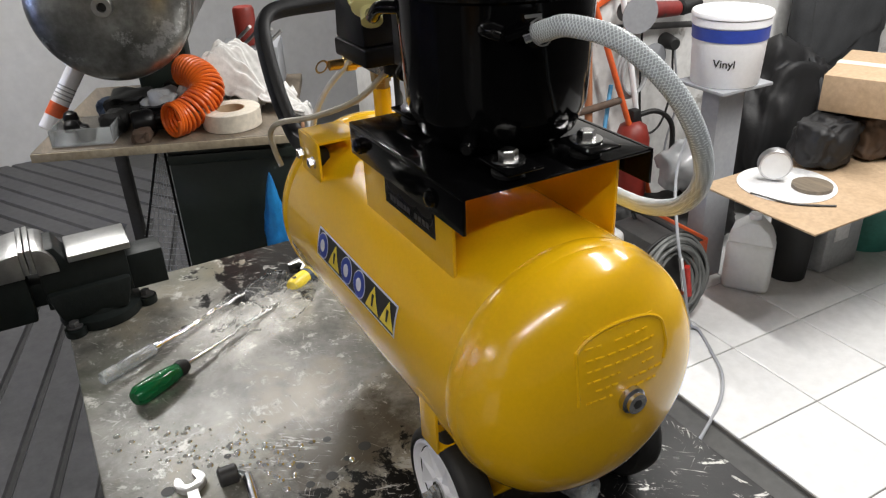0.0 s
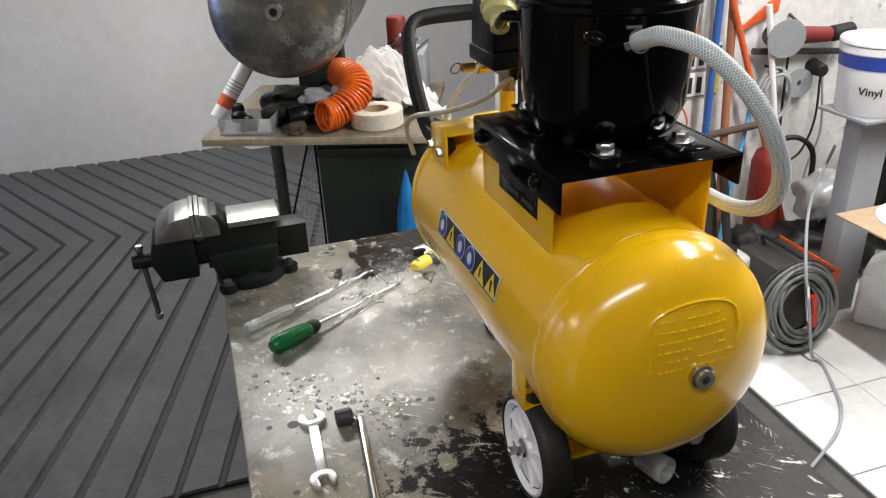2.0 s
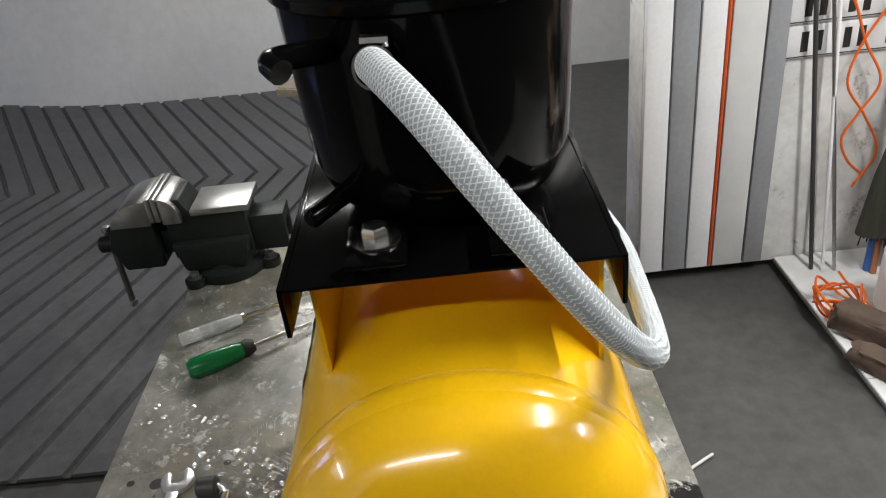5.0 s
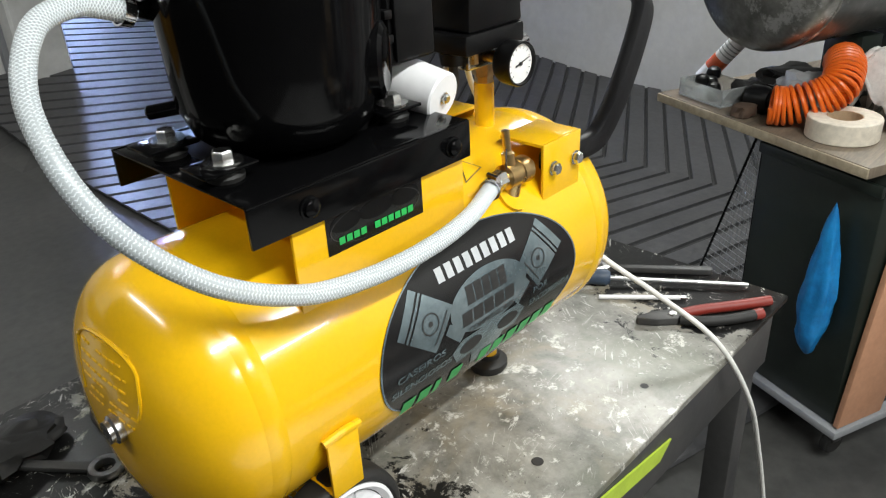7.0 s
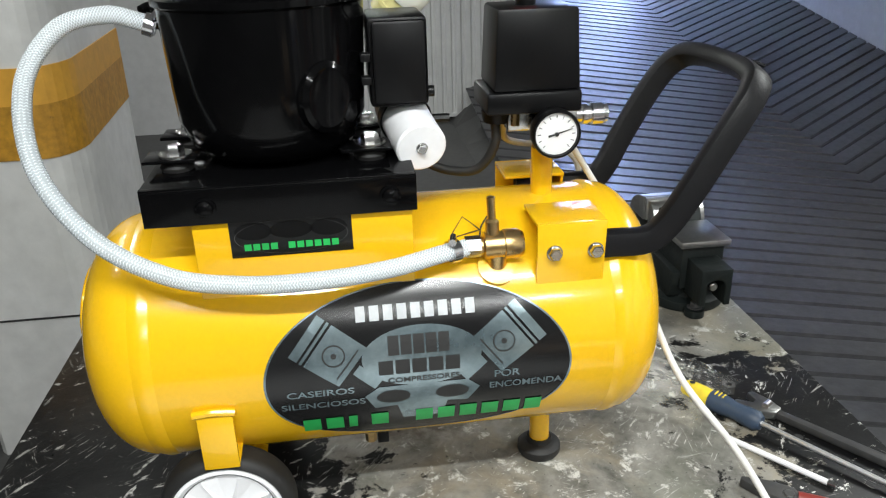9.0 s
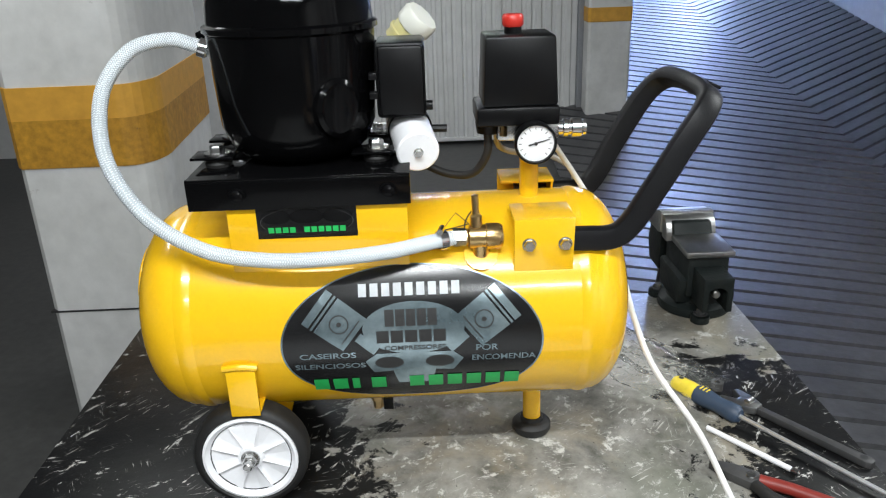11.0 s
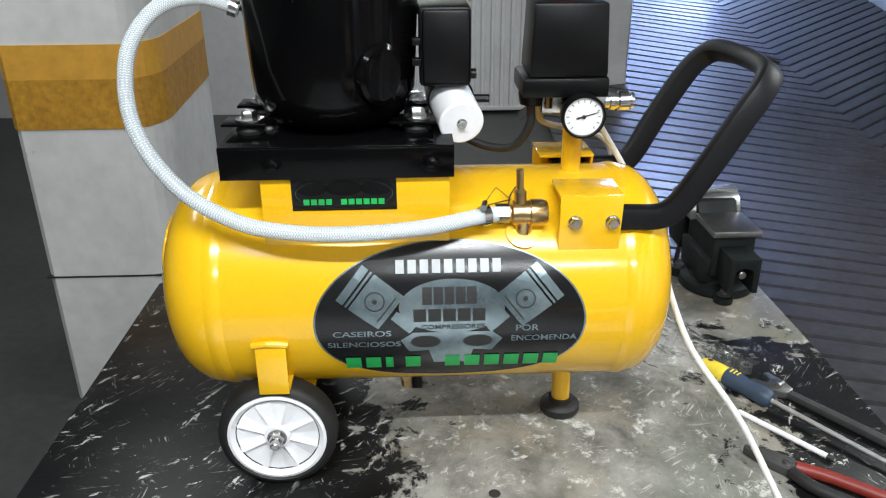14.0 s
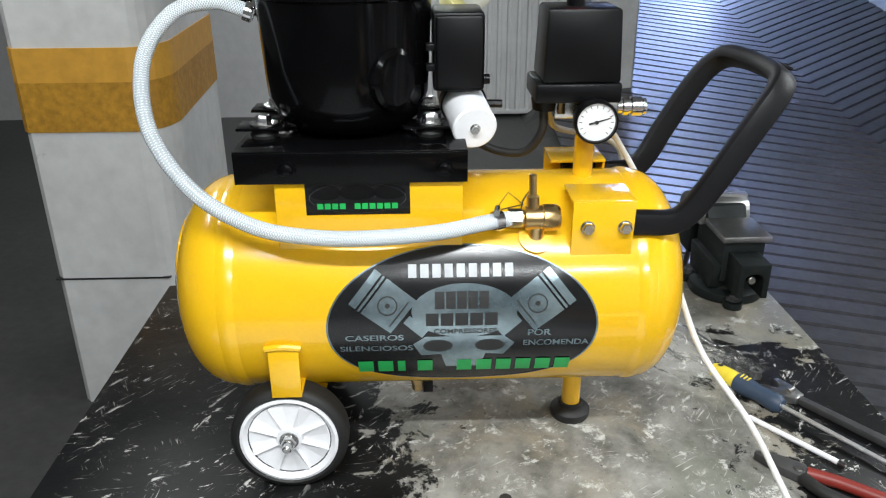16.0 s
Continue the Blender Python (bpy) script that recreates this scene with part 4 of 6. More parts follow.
part("coupler_at_back", lathe([(0, 0), (0.008, 0), (0.008, 0.012), (0.011, 0.013), (0.011, 0.026), (0.007, 0.03), (0.007, 0.05), (0, 0.052)], aim((0.27, 0.014, 1.32), (0.29, 0.3, 1.32)), 20), BRASS, comp, "brass relief valve")
part("relief_ring", lathe([(0.009, -0.001), (0.0105, 0), (0.009, 0.001), (0.0075, 0)], aim((0.274, 0.074, 1.32), (0.30, 0.08, 1.33)), 20, None, True), BRASS, comp)
# thin beige bleed tube
part("bleed_tube", tube([(0.205, 0.01, 1.318), (0.215, 0.05, 1.285), (0.25, 0.10, 1.262), (0.295, 0.135, 1.248), (0.33, 0.142, 1.225), (0.338, 0.138, 1.195), (0.336, 0.132, 1.17)], 0.0042, 8), BEIGE, comp, "thin beige plastic tube")

# handle and its brackets
for s in (-1, 1):
    bm = prism([(0.216, 1.162), (0.288, 1.162), (0.29, 1.236), (0.216, 1.236)], 0.004, pose(0, s * 0.112 + 0.002, 0, 90), 0.0008)
    br = part("handle_bracket", bm, YELLOW, comp, "folded yellow bracket")
    part("bracket_top", box(0.216, 0.29, min(s * 0.05, s * 0.1095), max(s * 0.05, s * 0.1095), 1.232, 1.236, 0.0006), YELLOW, br)
    part("bracket_web", prism([(s * 0.055, 1.217), (s * 0.1095, 1.19), (s * 0.1095, 1.2315), (s * 0.05, 1.2315)], 0.003, Matrix(((0, 0, 1, 0.286), (1, 0, 0, 0), (0, 1, 0, 0), (0, 0, 0, 1)))), YELLOW, br)
    for x in (0.234, 0.278):
        part("bracket_bolt", hexbolt((x, s * 0.1145, 1.204), (0, s, 0), 0.0075, None, 1.15), ZINC, br, "zinc bolt")
yy = 0.1
arm = [(0.24, -yy, 1.204), (0.30, -yy, 1.204), (0.338, -0.101, 1.205), (0.359, -0.104, 1.222), (0.384, -0.109, 1.266), (0.419, -0.108, 1.327), (0.44, -0.099, 1.356), (0.453, -0.072, 1.368)]
arm = arm + [(0.461, 0, 1.369)] + [(x, -y, z) for x, y, z in arm[::-1]]
hd = part("handle", tube(arm, 0.0148, 12, 6, None, (0.72, 1.0, (0.0001, 1, 0.0))), HANDLE, comp, "black plastic carrying handle")
for k in range(-4, 5):
    part("grip_ridge", tube([(0.449, k * 0.014, 1.3755), (0.461, k * 0.014, 1.3785), (0.472, k * 0.014, 1.3745)], 0.002, 6, 3), HANDLE, hd)

# drain cock under the tank
dc = part("drain_cock", lathe([(0, 0), (0.011, 0), (0.011, 0.012), (0.007, 0.013), (0.007, 0.026), (0, 0.027)], aim((0.03, -0.03, 0.956), (0.03, -0.034, 0.9)), 6), BRASS, comp, "small brass drain cock")
part("tap_lever", box(0.038, 0.052, -0.040, -0.035, 0.93, 0.948, 0.001), PLASTIC, dc)

# valve in brass
va = Vector((0.148, -0.1, 1.212))
part("valve_boss", lathe([(0, -0.01), (0.021, -0.01), (0.021, 0.006), (0, 0.008)], aim((0.176, -0.0985, 1.186), (0.176, -0.20, 1.275)), 28), YELLOW, comp, "yellow welded boss")
vb = part("check_valve", lathe([(0, 0), (0.01, 0), (0.01, 0.012), (0.0145, 0.014), (0.0145, 0.034), (0.016, 0.035), (0.016, 0.05), (0.013, 0.055), (0.006, 0.055), (0, 0.053)], aim(va, va + Vector((1, 0, 0))), 28), BRASS, comp, "brass check valve")
part("valve_neck", rod((0.176, -0.097, 1.188), (0.176, -0.1, 1.205), 0.0115, 20), BRASS, vb)
part("valve_stem", lathe([(0, 0), (0.0075, 0), (0.0075, 0.018), (0.0045, 0.021), (0.0045, 0.044), (0, 0.046)], aim((0.171, -0.1, 1.22), (0.169, -0.092, 1.30)), 16), BRASS, vb, "thin brass stem")
part("valve_nut", lathe([(0, 0), (0.0115, 0), (0.0115, 0.016), (0, 0.016)], aim(va + Vector((-0.006, 0, 0)), va + Vector((1, 0, 0))), 6), ZINC, vb, "zinc nut")
part("valve_wire", tube([(0.165, -0.101, 1.245), (0.158, -0.106, 1.236), (0.156, -0.108, 1.226)], 0.0009, 5, 4), INK, vb)
# braided hose
hose = [(-0.158, 0.029, 1.431), (-0.178, 0.028, 1.439), (-0.206, 0.0235, 1.446), (-0.248, 0.003, 1.436), (-0.277, -0.034, 1.39), (-0.268, -0.079, 1.32), (-0.219, -0.115, 1.258), (-0.151, -0.135, 1.221), (-0.08, -0.143, 1.209), (-0.006, -0.145, 1.2085), (0.062, -0.134, 1.21), (0.116, -0.114, 1.2125), (0.147, -0.1, 1.212)]
hs = part("braided_hose", tube(hose, 0.009, 16, 10), HOSE, comp, "clear hose with white braid")
line = smooth_path(hose, 26)
for way in (-1, 1):
    bm = bmesh.new()
    for k in range(11):
        side, run, rings = None, 0.0, []
        for i, q in enumerate(line):
            d = (line[min(i + 1, len(line) - 1)] - line[max(i - 1, 0)]).normalized()
            side = side or d.orthogonal()
            side = (side - d * d.dot(side)).normalized()
            run += (q - line[i - 1]).length if i else 0
            a = way * run / 0.034 * 2 * math.pi + 2 * math.pi * k / 11
            out = side * math.cos(a) + d.cross(side) * math.sin(a)
            along = (d + way * out.cross(d) * -1.9).normalized()
            c = out.cross(along)
            p = q + out * 0.00904
            rings.append([bm.verts.new(p - c * 0.00042), bm.verts.new(p + out * 0.0002), bm.verts.new(p + c * 0.00042)])
        for a, b in zip(rings, rings[1:]):
            bm.faces.new((a[0], b[0], b[1], a[1]))
            bm.faces.new((a[1], b[1], b[2], a[2]))
    tagged(part("braid", bm, BRAID, hs, "white woven braid"), kind="stuff")
for a, b in ((hose[0], hose[1]), ((0.122, -0.1113, 1.2124), (0.137, -0.1046, 1.2121))):
    part("hose_clamp", lathe([(0.0106, 0.002), (0.0122, 0.002), (0.0122, 0.012), (0.0106, 0.012)], aim(a, b), 24, None, True), CHROME, comp, "metal hose clamp")
    c = Vector(a) + Vector((0, -0.002, 0.0145))
    part("clamp_screw", rod(c + Vector((0.004, -0.008, 0)), c + Vector((0.007, 0.008, 0)), 0.004, 8), CHROME, comp)

# wheels, axle plate and foot
def wheel(s):
    wx, wz = -0.134, 0.9255
    m = aim((wx, s * 0.100, wz), (wx, s * 1.0, wz))
    w = part("wheel_tyre", lathe([(0.052, 0.0), (0.070, 0.0), (0.0745, 0.004), (0.0755, 0.01), (0.0755, 0.026), (0.0745, 0.032), (0.070, 0.036), (0.0655, 0.0375), (0.063, 0.0345), (0.06, 0.034), (0.052, 0.03)], m, 56, None, True), RUBBER, comp, "black rubber tyre")
    part("wheel_rim", lathe([(0, 0.005), (0.06, 0.005), (0.0632, 0.033), (0.0625, 0.036), (0.059, 0.037), (0.057, 0.0345), (0.0525, 0.0298), (0.018, 0.0285), (0.016, 0.034), (0, 0.034)], m, 48), WHITEPL, w, "white plastic hub")
    for k in range(8):
        a = 2 * math.pi * k / 8 + 0.2
        r0 = Matrix.Rotation(a, 4, "Z")
        bm = bmesh.new()
        v = [bm.verts.new(m @ (r0 @ Vector(q))) for q in ((0.014, -0.003, 0.0282), (0.051, -0.006, 0.0294), (0.051, 0.013, 0.0294), (0.014, 0.004, 0.0282), (0.014, 0.004, 0.0335), (0.0505, 0.0135, 0.034))]
        bm.faces.new((v[0], v[1], v[5], v[4]))
        bm.faces.new((v[3], v[4], v[5], v[2]))
        bm.faces.new((v[1], v[2], v[5]))
        bm.faces.new((v[0], v[4], v[3]))
        bm.faces.new((v[0], v[3], v[2], v[1]))
        part("spoke", bm, WHITEPL, w, smooth=False)
    c = Vector((wx, s * 0.1342, wz))
    part("axle_nut", hexbolt(c, (0, s, 0), 0.0095, None, 1.3), ZINC, w, "zinc nut and axle end")
    part("axle_end", rod(c + Vector((0, s * 0.008, 0)), c + Vector((0, s * 0.022, 0)), 0.0058, 14, None, None, 0.0015), ZINC, w)


for s in (-1, 1):
    wheel(s)
    part("wheel_leg", box(-0.148, -0.111, min(s * 0.085, s * 0.0885), max(s * 0.085, s * 0.0885), 0.912, 1.0, 0.001), YELLOW, comp, "yellow wheel leg")
    bm = prism([(-0.148, 0.995), (-0.111, 0.995), (-0.111, 1.062), (-0.148, 1.062)], 0.0035, pose(0, s * 0.1395 + 0.0017, 0, 90), 0.0008)
    part("leg_tab", bm, YELLOW, comp, "yellow welded tab")
    part("leg_shelf", box(-0.148, -0.111, min(s * 0.0855, s * 0.1395), max(s * 0.0855, s * 0.1395), 0.9965, 1.0, 0.0008), YELLOW, comp)
    part("weld_bead", tube([(-0.151, s * 0.1395, 1.0635), (-0.13, s * 0.141, 1.0665), (-0.108, s * 0.1395, 1.0635)], 0.0042, 8, 4), YELLOW, comp)
part("axle_plate", box(-0.158, -0.102, -0.085, 0.085, 0.907, 0.912, 0.001), YELLOW, comp, "yellow cross plate")
part("axle", rod((-0.134, -0.13, 0.9255), (-0.134, 0.13, 0.9255), 0.0055, 12), ZINC, comp)
part("foot_post", rod((0.257, 0.012, 0.868), (0.257, 0.012, 0.97), 0.0135, 24), YELLOW, comp, "yellow foot post")
part("rubber_foot", lathe([(0, TZ + 0.0006), (0.026, TZ + 0.0006), (0.029, TZ + 0.006), (0.029, TZ + 0.014), (0.024, TZ + 0.019), (0.018, TZ + 0.021), (0.0165, TZ + 0.026), (0, TZ + 0.026)], Matrix.Translation((0.257, 0.012, 0)), 32), RUBBER, comp, "black rubber foot")
part("drain_valve", lathe([(0, 0.932), (0.007, 0.932), (0.007, 0.94), (0.01, 0.941), (0.01, 0.953), (0, 0.953)], Matrix.Translation((0.07, 0, 0)), 12), BRASS, comp, "small drain valve")
part("drain_tap", box(0.08, 0.094, -0.004, 0.004, 0.934, 0.95, 0.001), PLASTIC, comp)

# ---- vise bolted to the table's corner ----
vise = thing("bench_vise", 0.62, 0.40, TZ, "dark green cast-iron bench vise bolted to table corner", "vise")
part("base", lathe([(0, TZ + 0.0008), (0.07, TZ + 0.0008), (0.072, TZ + 0.006), (0.07, TZ + 0.018), (0.055, TZ + 0.024), (0.05, TZ + 0.045), (0, TZ + 0.047)], Matrix.Translation((0.62, 0.405, 0)), 36), CASTIRON, vise)
for a in (20, 140, 260):
    c = Vector((0.62 + 0.078 * math.cos(radians(a)), 0.405 + 0.078 * math.sin(radians(a)), 0))
    part("base_lug", lathe([(0, TZ + 0.0008), (0.018, TZ + 0.0008), (0.018, TZ + 0.014), (0, TZ + 0.016)], Matrix.Translation(c), 16), CASTIRON, vise)
    part("lug_bolt", hexbolt((c.x, c.y, TZ + 0.016), (0, 0, 1), 0.009), FRAMEST, vise)
VP = lambda x: Matrix(((0, 0, 1, x), (1, 0, 0, 0), (0, 1, 0, 0), (0, 0, 0, 1)))
part("fixed_body", prism([(0.345, 0.896), (0.485, 0.896), (0.485, 0.99), (0.475, 1.01), (0.452, 1.01), (0.438, 0.982), (0.345, 0.978)], 0.078, VP(0.581), 0.003), CASTIRON, vise)
part("body_skirt", prism([(0.36, 0.872), (0.47, 0.872), (0.485, 0.93), (0.345, 0.93)], 0.106, VP(0.567), 0.008), CASTIRON, vise)
part("anvil", box(0.574, 0.666, 0.335, 0.436, 0.979, 0.991, 0.002), BARESTEEL, vise, "bare steel anvil face")
part("slide", box(0.597, 0.643, 0.3255, 0.56, 0.9, 0.945, 0.004), CASTIRON, vise)
arch = [(-0.028, 0.89), (-0.017, 0.89), (-0.017, 0.928)] + [(0.017 * math.cos(t), 0.928 + 0.011 * math.sin(t)) for t in [math.pi * k / 8 for k in range(7, 0, -1)]] + [(0.017, 0.928), (0.017, 0.89), (0.028, 0.89), (0.028, 0.958), (-0.028, 0.958)]
part("slide_end", prism([(0.62 + a, b) for a, b in arch], 0.062, pose(0, 0.346, 0, 90), 0.0015), CASTIRON, vise)
part("screw_end", rod((0.62, 0.33, 0.922), (0.62, 0.292, 0.922), 0.0075, 14, None, None, 0.002), BARESTEEL, vise)
part("moving_jaw", prism([(0.505, 0.885), (0.575, 0.885), (0.592, 0.93), (0.58, 0.972), (0.505, 0.985)], 0.092, VP(0.574), 0.005), CASTIRON, vise)
for y in (0.4855, 0.4955):
    part("jaw_plate", box(0.566, 0.674, y, y + 0.0085, 0.978, 1.022, 0.0015), BARESTEEL, vise, "bare steel jaw plate")
part("jaw_cap", prism([(0.5045, 0.972)] + [(0.5045 + 0.07 * math.sin(t), 0.972 + 0.046 * math.cos(t)) for t in [math.pi / 2 * k / 8 for k in range(9)]], 0.104, VP(0.568), 0.001), BARESTEEL, vise, "ground steel jaw back")
part("jaw_neck", prism([(0.452, 0.97)] + [(0.4845 - 0.032 * math.sin(t), 0.978 + 0.04 * math.cos(t)) for t in [math.pi / 2 * k / 6 for k in range(6, -1, -1)]] + [(0.4845, 0.97)], 0.1, VP(0.57), 0.001), BARESTEEL, vise, "worn steel jaw back")
part("screw_head", rod((0.62, 0.585, 0.92), (0.62, 0.628, 0.92), 0.0155, 20, None, None, 0.003), CASTIRON, vise)
part("tommy_bar", rod((0.628, 0.612, 0.945), (0.605, 0.60, 0.80), 0.0055, 12), FRAMEST, vise)
for p in ((0.628, 0.612, 0.945), (0.605, 0.60, 0.80)):
    part("bar_end", lathe([(0, -0.008), (0.007, -0.006), (0.009, 0), (0.007, 0.006), (0, 0.008)], Matrix.Translation(p), 14), BARESTEEL, vise)

for ob in vise.children:
    ob.matrix_basis = pose(0.022, 0.012, 0)

# ---- tools on the table ----


def flat(x, y, ang, z=TZ + 0.0008):
    return pose(x, y, z, 0, 0, ang)


def lying(profile, a, b, n=20):
    return lathe(profile, aim(a, b), n)


# green-handled screwdriver
a, b = Vector((0.315, 0.412, TZ + 0.0175)), Vector((0.475, 0.14, TZ + 0.0075))
sd = thing("screwdriver", a.x, a.y, TZ, "screwdriver with translucent green handle on table", "screwdriver")
part("handle", lying([(0, 0), (0.011, 0.001), (0.0165, 0.009), (0.0165, 0.04), (0.0145, 0.07), (0.0115, 0.085), (0.0, 0.0855)], a, b), GREENHANDLE, sd, "translucent green handle")
c = a + (b - a).normalized() * 0.0856
part("collar", lying([(0, 0), (0.0125, 0), (0.0135, 0.008), (0.009, 0.018), (0, 0.018)], c, b), RUBBER, sd, "black collar")
part("shaft", rod(c + (b - a).normalized() * 0.018, b - Vector((0, 0, 0.003)), 0.0033, 10), ZINC, sd)
# nut driver with a clear handle
a, b = Vector((0.40, 0.448, TZ + 0.0125)), Vector((0.545, 0.172, TZ + 0.0065))
sd = thing("nut_driver", a.x, a.y, TZ, "nut driver with clear ribbed handle on table", "nut driver")
part("handle", lying([(0, 0), (0.0105, 0.001), (0.0115, 0.006), (0.0115, 0.03), (0.0095, 0.034), (0.0115, 0.038), (0.0115, 0.095), (0.009, 0.1), (0, 0.1005)], a, b, 12), CLEARPL, sd, "clear acetate handle")
c = a + (b - a).normalized() * 0.101
part("shaft", lying([(0, 0), (0.0085, 0), (0.0085, 0.008), (0.0048, 0.01), (0.0048, 0.2), (0, 0.2)], c, b, 14), CHROME, sd)
# open-ended spanner
sp = thing("open_end_spanner", 0.045, 0.378, TZ, "chrome double open-end spanner lying on table", "spanner")


def jaw(cx, ang, r):
    pts = []
    for k in range(15):
        t = radians(35 + 290 * k / 14)
        pts.append((r * math.cos(t), r * math.sin(t)))
    pts += [(r * 0.55, -r * 0.36), (-r * 0.2, -r * 0.40), (-r * 0.35, 0), (-r * 0.2, r * 0.40), (r * 0.55, r * 0.36)]
    c, s = math.cos(radians(ang)), math.sin(radians(ang))
    return [(cx + c * x - s * y, s * x + c * y) for x, y in pts]


ms = flat(0.045, 0.379, 177.5)
part("jaw", prism(jaw(0.068, 15, 0.0185), 0.0075, ms, 0.0008), POLISHED, sp)
part("jaw", prism(jaw(-0.068, 195, 0.0205), 0.0075, ms, 0.0008), POLISHED, sp)
part("shank", prism([(-0.054, -0.0075), (0.056, -0.0068), (0.056, 0.0068), (-0.054, 0.0075)], 0.006, ms @ pose(0, 0, 0.0005), 0.001), POLISHED, sp)
# bent socket handle
sk = thing("socket_handle", 0.0, 0.317, TZ, "angled chrome socket wrench lying on table", "socket wrench")
part("handle", tube([(-0.16, 0.332, TZ + 0.008), (-0.04, 0.320, TZ + 0.008), (0.07, 0.309, TZ + 0.008), (0.083, 0.311, TZ + 0.0085), (0.089, 0.32, TZ + 0.011)], 0.0066, 12, 5), CHROME, sk)
part("socket", rod((0.089, 0.318, TZ + 0.0135), (0.089, 0.343, TZ + 0.0135), 0.0128, 16, None, None, 0.002), FRAMEST, sk, "dark socket head")
# crumpled clear film
fl = bmesh.new()
bmesh.ops.create_grid(fl, x_segments=90, y_segments=60, size=0.5)
for v in fl.verts:
    x, y = v.co.x, v.co.y
    k = max(0.0, 1 - (x * 2) ** 6) * max(0.0, 1 - (y * 2) ** 6)
    h = 0.006 + 0.022 * k * (0.55 + noise.noise(Vector((x * 6, y * 9, 1))) * 0.8 + 0.35 * noise.noise(Vector((x * 17, y * 24, 5))) + 0.22 * noise.noise(Vector((x * 40, y * 52, 8))))
    e = 0.03 * noise.noise(Vector((x * 4, y * 4, 9)))
    v.co = Vector((x * 0.25 + e, y * 0.15 + e, max(h, 0.001)))
fl.transform(pose(0.475, 0.175, TZ + 0.001, 0, 0, -55))
film_ob = part("plastic_film", fl, FILM, None, "", True, 180)
tagged(film_ob, "crumpled clear plastic packaging film on steel table", "plastic film")
film_ob.visible_shadow = False
# small domes spattered on the sheet, their silver colour standing for bright glints
rnd = random.Random(31)
drops = bmesh.new()
for k in range(170):
    u = rnd.random()
    x, y, q = 0.25 - 0.17 * u + rnd.gauss(0, 0.022), 0.43 - 0.19 * u + rnd.gauss(0, 0.03), rnd.choice((0.0012, 0.0018, 0.0018, 0.0027, 0.004, 0.0055))
    if y < 0.475 and math.hypot(x - 0.04, y - 0.38) > 0.03:
        stretch = Matrix.Translation((x, y, TZ + 0.0003)) @ Matrix.Rotation(rnd.uniform(0, 3), 4, "Z") @ Matrix.Diagonal((1.0, rnd.uniform(0.55, 1.0), 1, 1))
        drops = lathe([(q, 0), (q * 0.8, q * 0.22), (q * 0.4, q * 0.34), (0, q * 0.37)], stretch, 10, drops)
tagged(part("oil_drops", drops, GLINTDROP, None, "", True, 180), "small drops on the steel table, coloured silver as glints", "drops", "", "stuff")
# dark nut
nt = thing("hex_nut", 0.575, 0.098, TZ, "dark steel hexagon nut on the table", "nut")
part("body", lathe([(0.005, 0), (0.011, 0), (0.011, 0.013), (0.005, 0.013)], Matrix.Translation((0.575, 0.1, TZ + 0.0008)), 6, None, True), FRAMEST, nt)
# clear cap under the tank's end
cp = thing("plastic_cup", -0.155, -0.045, TZ, "clear plastic cup lying on its side under compressor", "cup")
part("body", lathe([(0.017, 0), (0.019, 0.002), (0.0165, 0.045), (0.0, 0.047), (0.0, 0.0455), (0.0152, 0.0435), (0.0172, 0.003), (0.017, 0)], aim((-0.185, -0.05, TZ + 0.0195), (-0.13, -0.03, TZ + 0.0175)), 24), CLEARPL, cp)

# yellow and navy screwdriver
a, b = Vector((0.504, 0.103, TZ + 0.0165)), Vector((0.703, -0.189, TZ + 0.0085))
d = (b - a).normalized()
sd = thing("long_screwdriver", a.x, a.y, TZ, "long screwdriver with navy and yellow grip on table", "screwdriver")
butt = part("butt", lying([(0, 0), (0.01, 0.001), (0.0135, 0.008), (0.0145, 0.03), (0.014, 0.045), (0, 0.0452)], a, b), YELST, sd, "yellow butt with hanging hole")
part("hang_hole", lathe([(0, 0), (0.0042, 0), (0, 0.0006)], Matrix.Translation(a + d * 0.014 + Vector((0, 0, 0.0139))), 14), INK, butt)
for k in range(3):
    part("grip_mark", rod(a + d * (0.053 + 0.006 * k) + Vector((-0.004, -0.003, 0.0148)), a + d * (0.053 + 0.006 * k) + Vector((0.004, 0.003, 0.0148)), 0.0013, 6), YELST, sd)
part("grip", lying([(0, 0.0456), (0.0145, 0.0456), (0.0155, 0.065), (0.0125, 0.085), (0.0145, 0.105), (0.0145, 0.118), (0.010, 0.124), (0, 0.124)], a, b), NAVY, sd, "navy blue rubber grip")
part("shaft", rod(a + d * 0.124, b, 0.0036, 10), POLISHED, sd)
# adjustable wrench
a, b = Vector((0.60, 0.045)), Vector((0.712, -0.115))
ang = math.degrees(math.atan2(b.y - a.y, b.x - a.x))
aw = thing("adjustable_wrench", 0.65, -0.03, TZ, "dark steel adjustable wrench lying on table", "wrench")
mw = flat(a.x, a.y, ang)
part("handle", prism([(0.02, -0.006), (0.16, -0.0075), (0.193, -0.009), (0.2, -0.005), (0.2, 0.005), (0.193, 0.009), (0.16, 0.0075), (0.02, 0.006)], 0.011, mw, 0.002), FRAMEST, aw)
part("head", prism([(0.024, -0.009), (0.0, -0.023), (-0.03, -0.024), (-0.034, -0.016), (-0.012, -0.006), (-0.012, 0.004), (-0.03, 0.012), (-0.026, 0.02), (0.0, 0.018), (0.024, 0.009)], 0.0125, mw, 0.0015), BARESTEEL, aw)
part("worm", rod(mw @ Vector((0.006, -0.006, 0.0135)), mw @ Vector((0.006, 0.008, 0.0135)), 0.005, 12), BARESTEEL, aw)
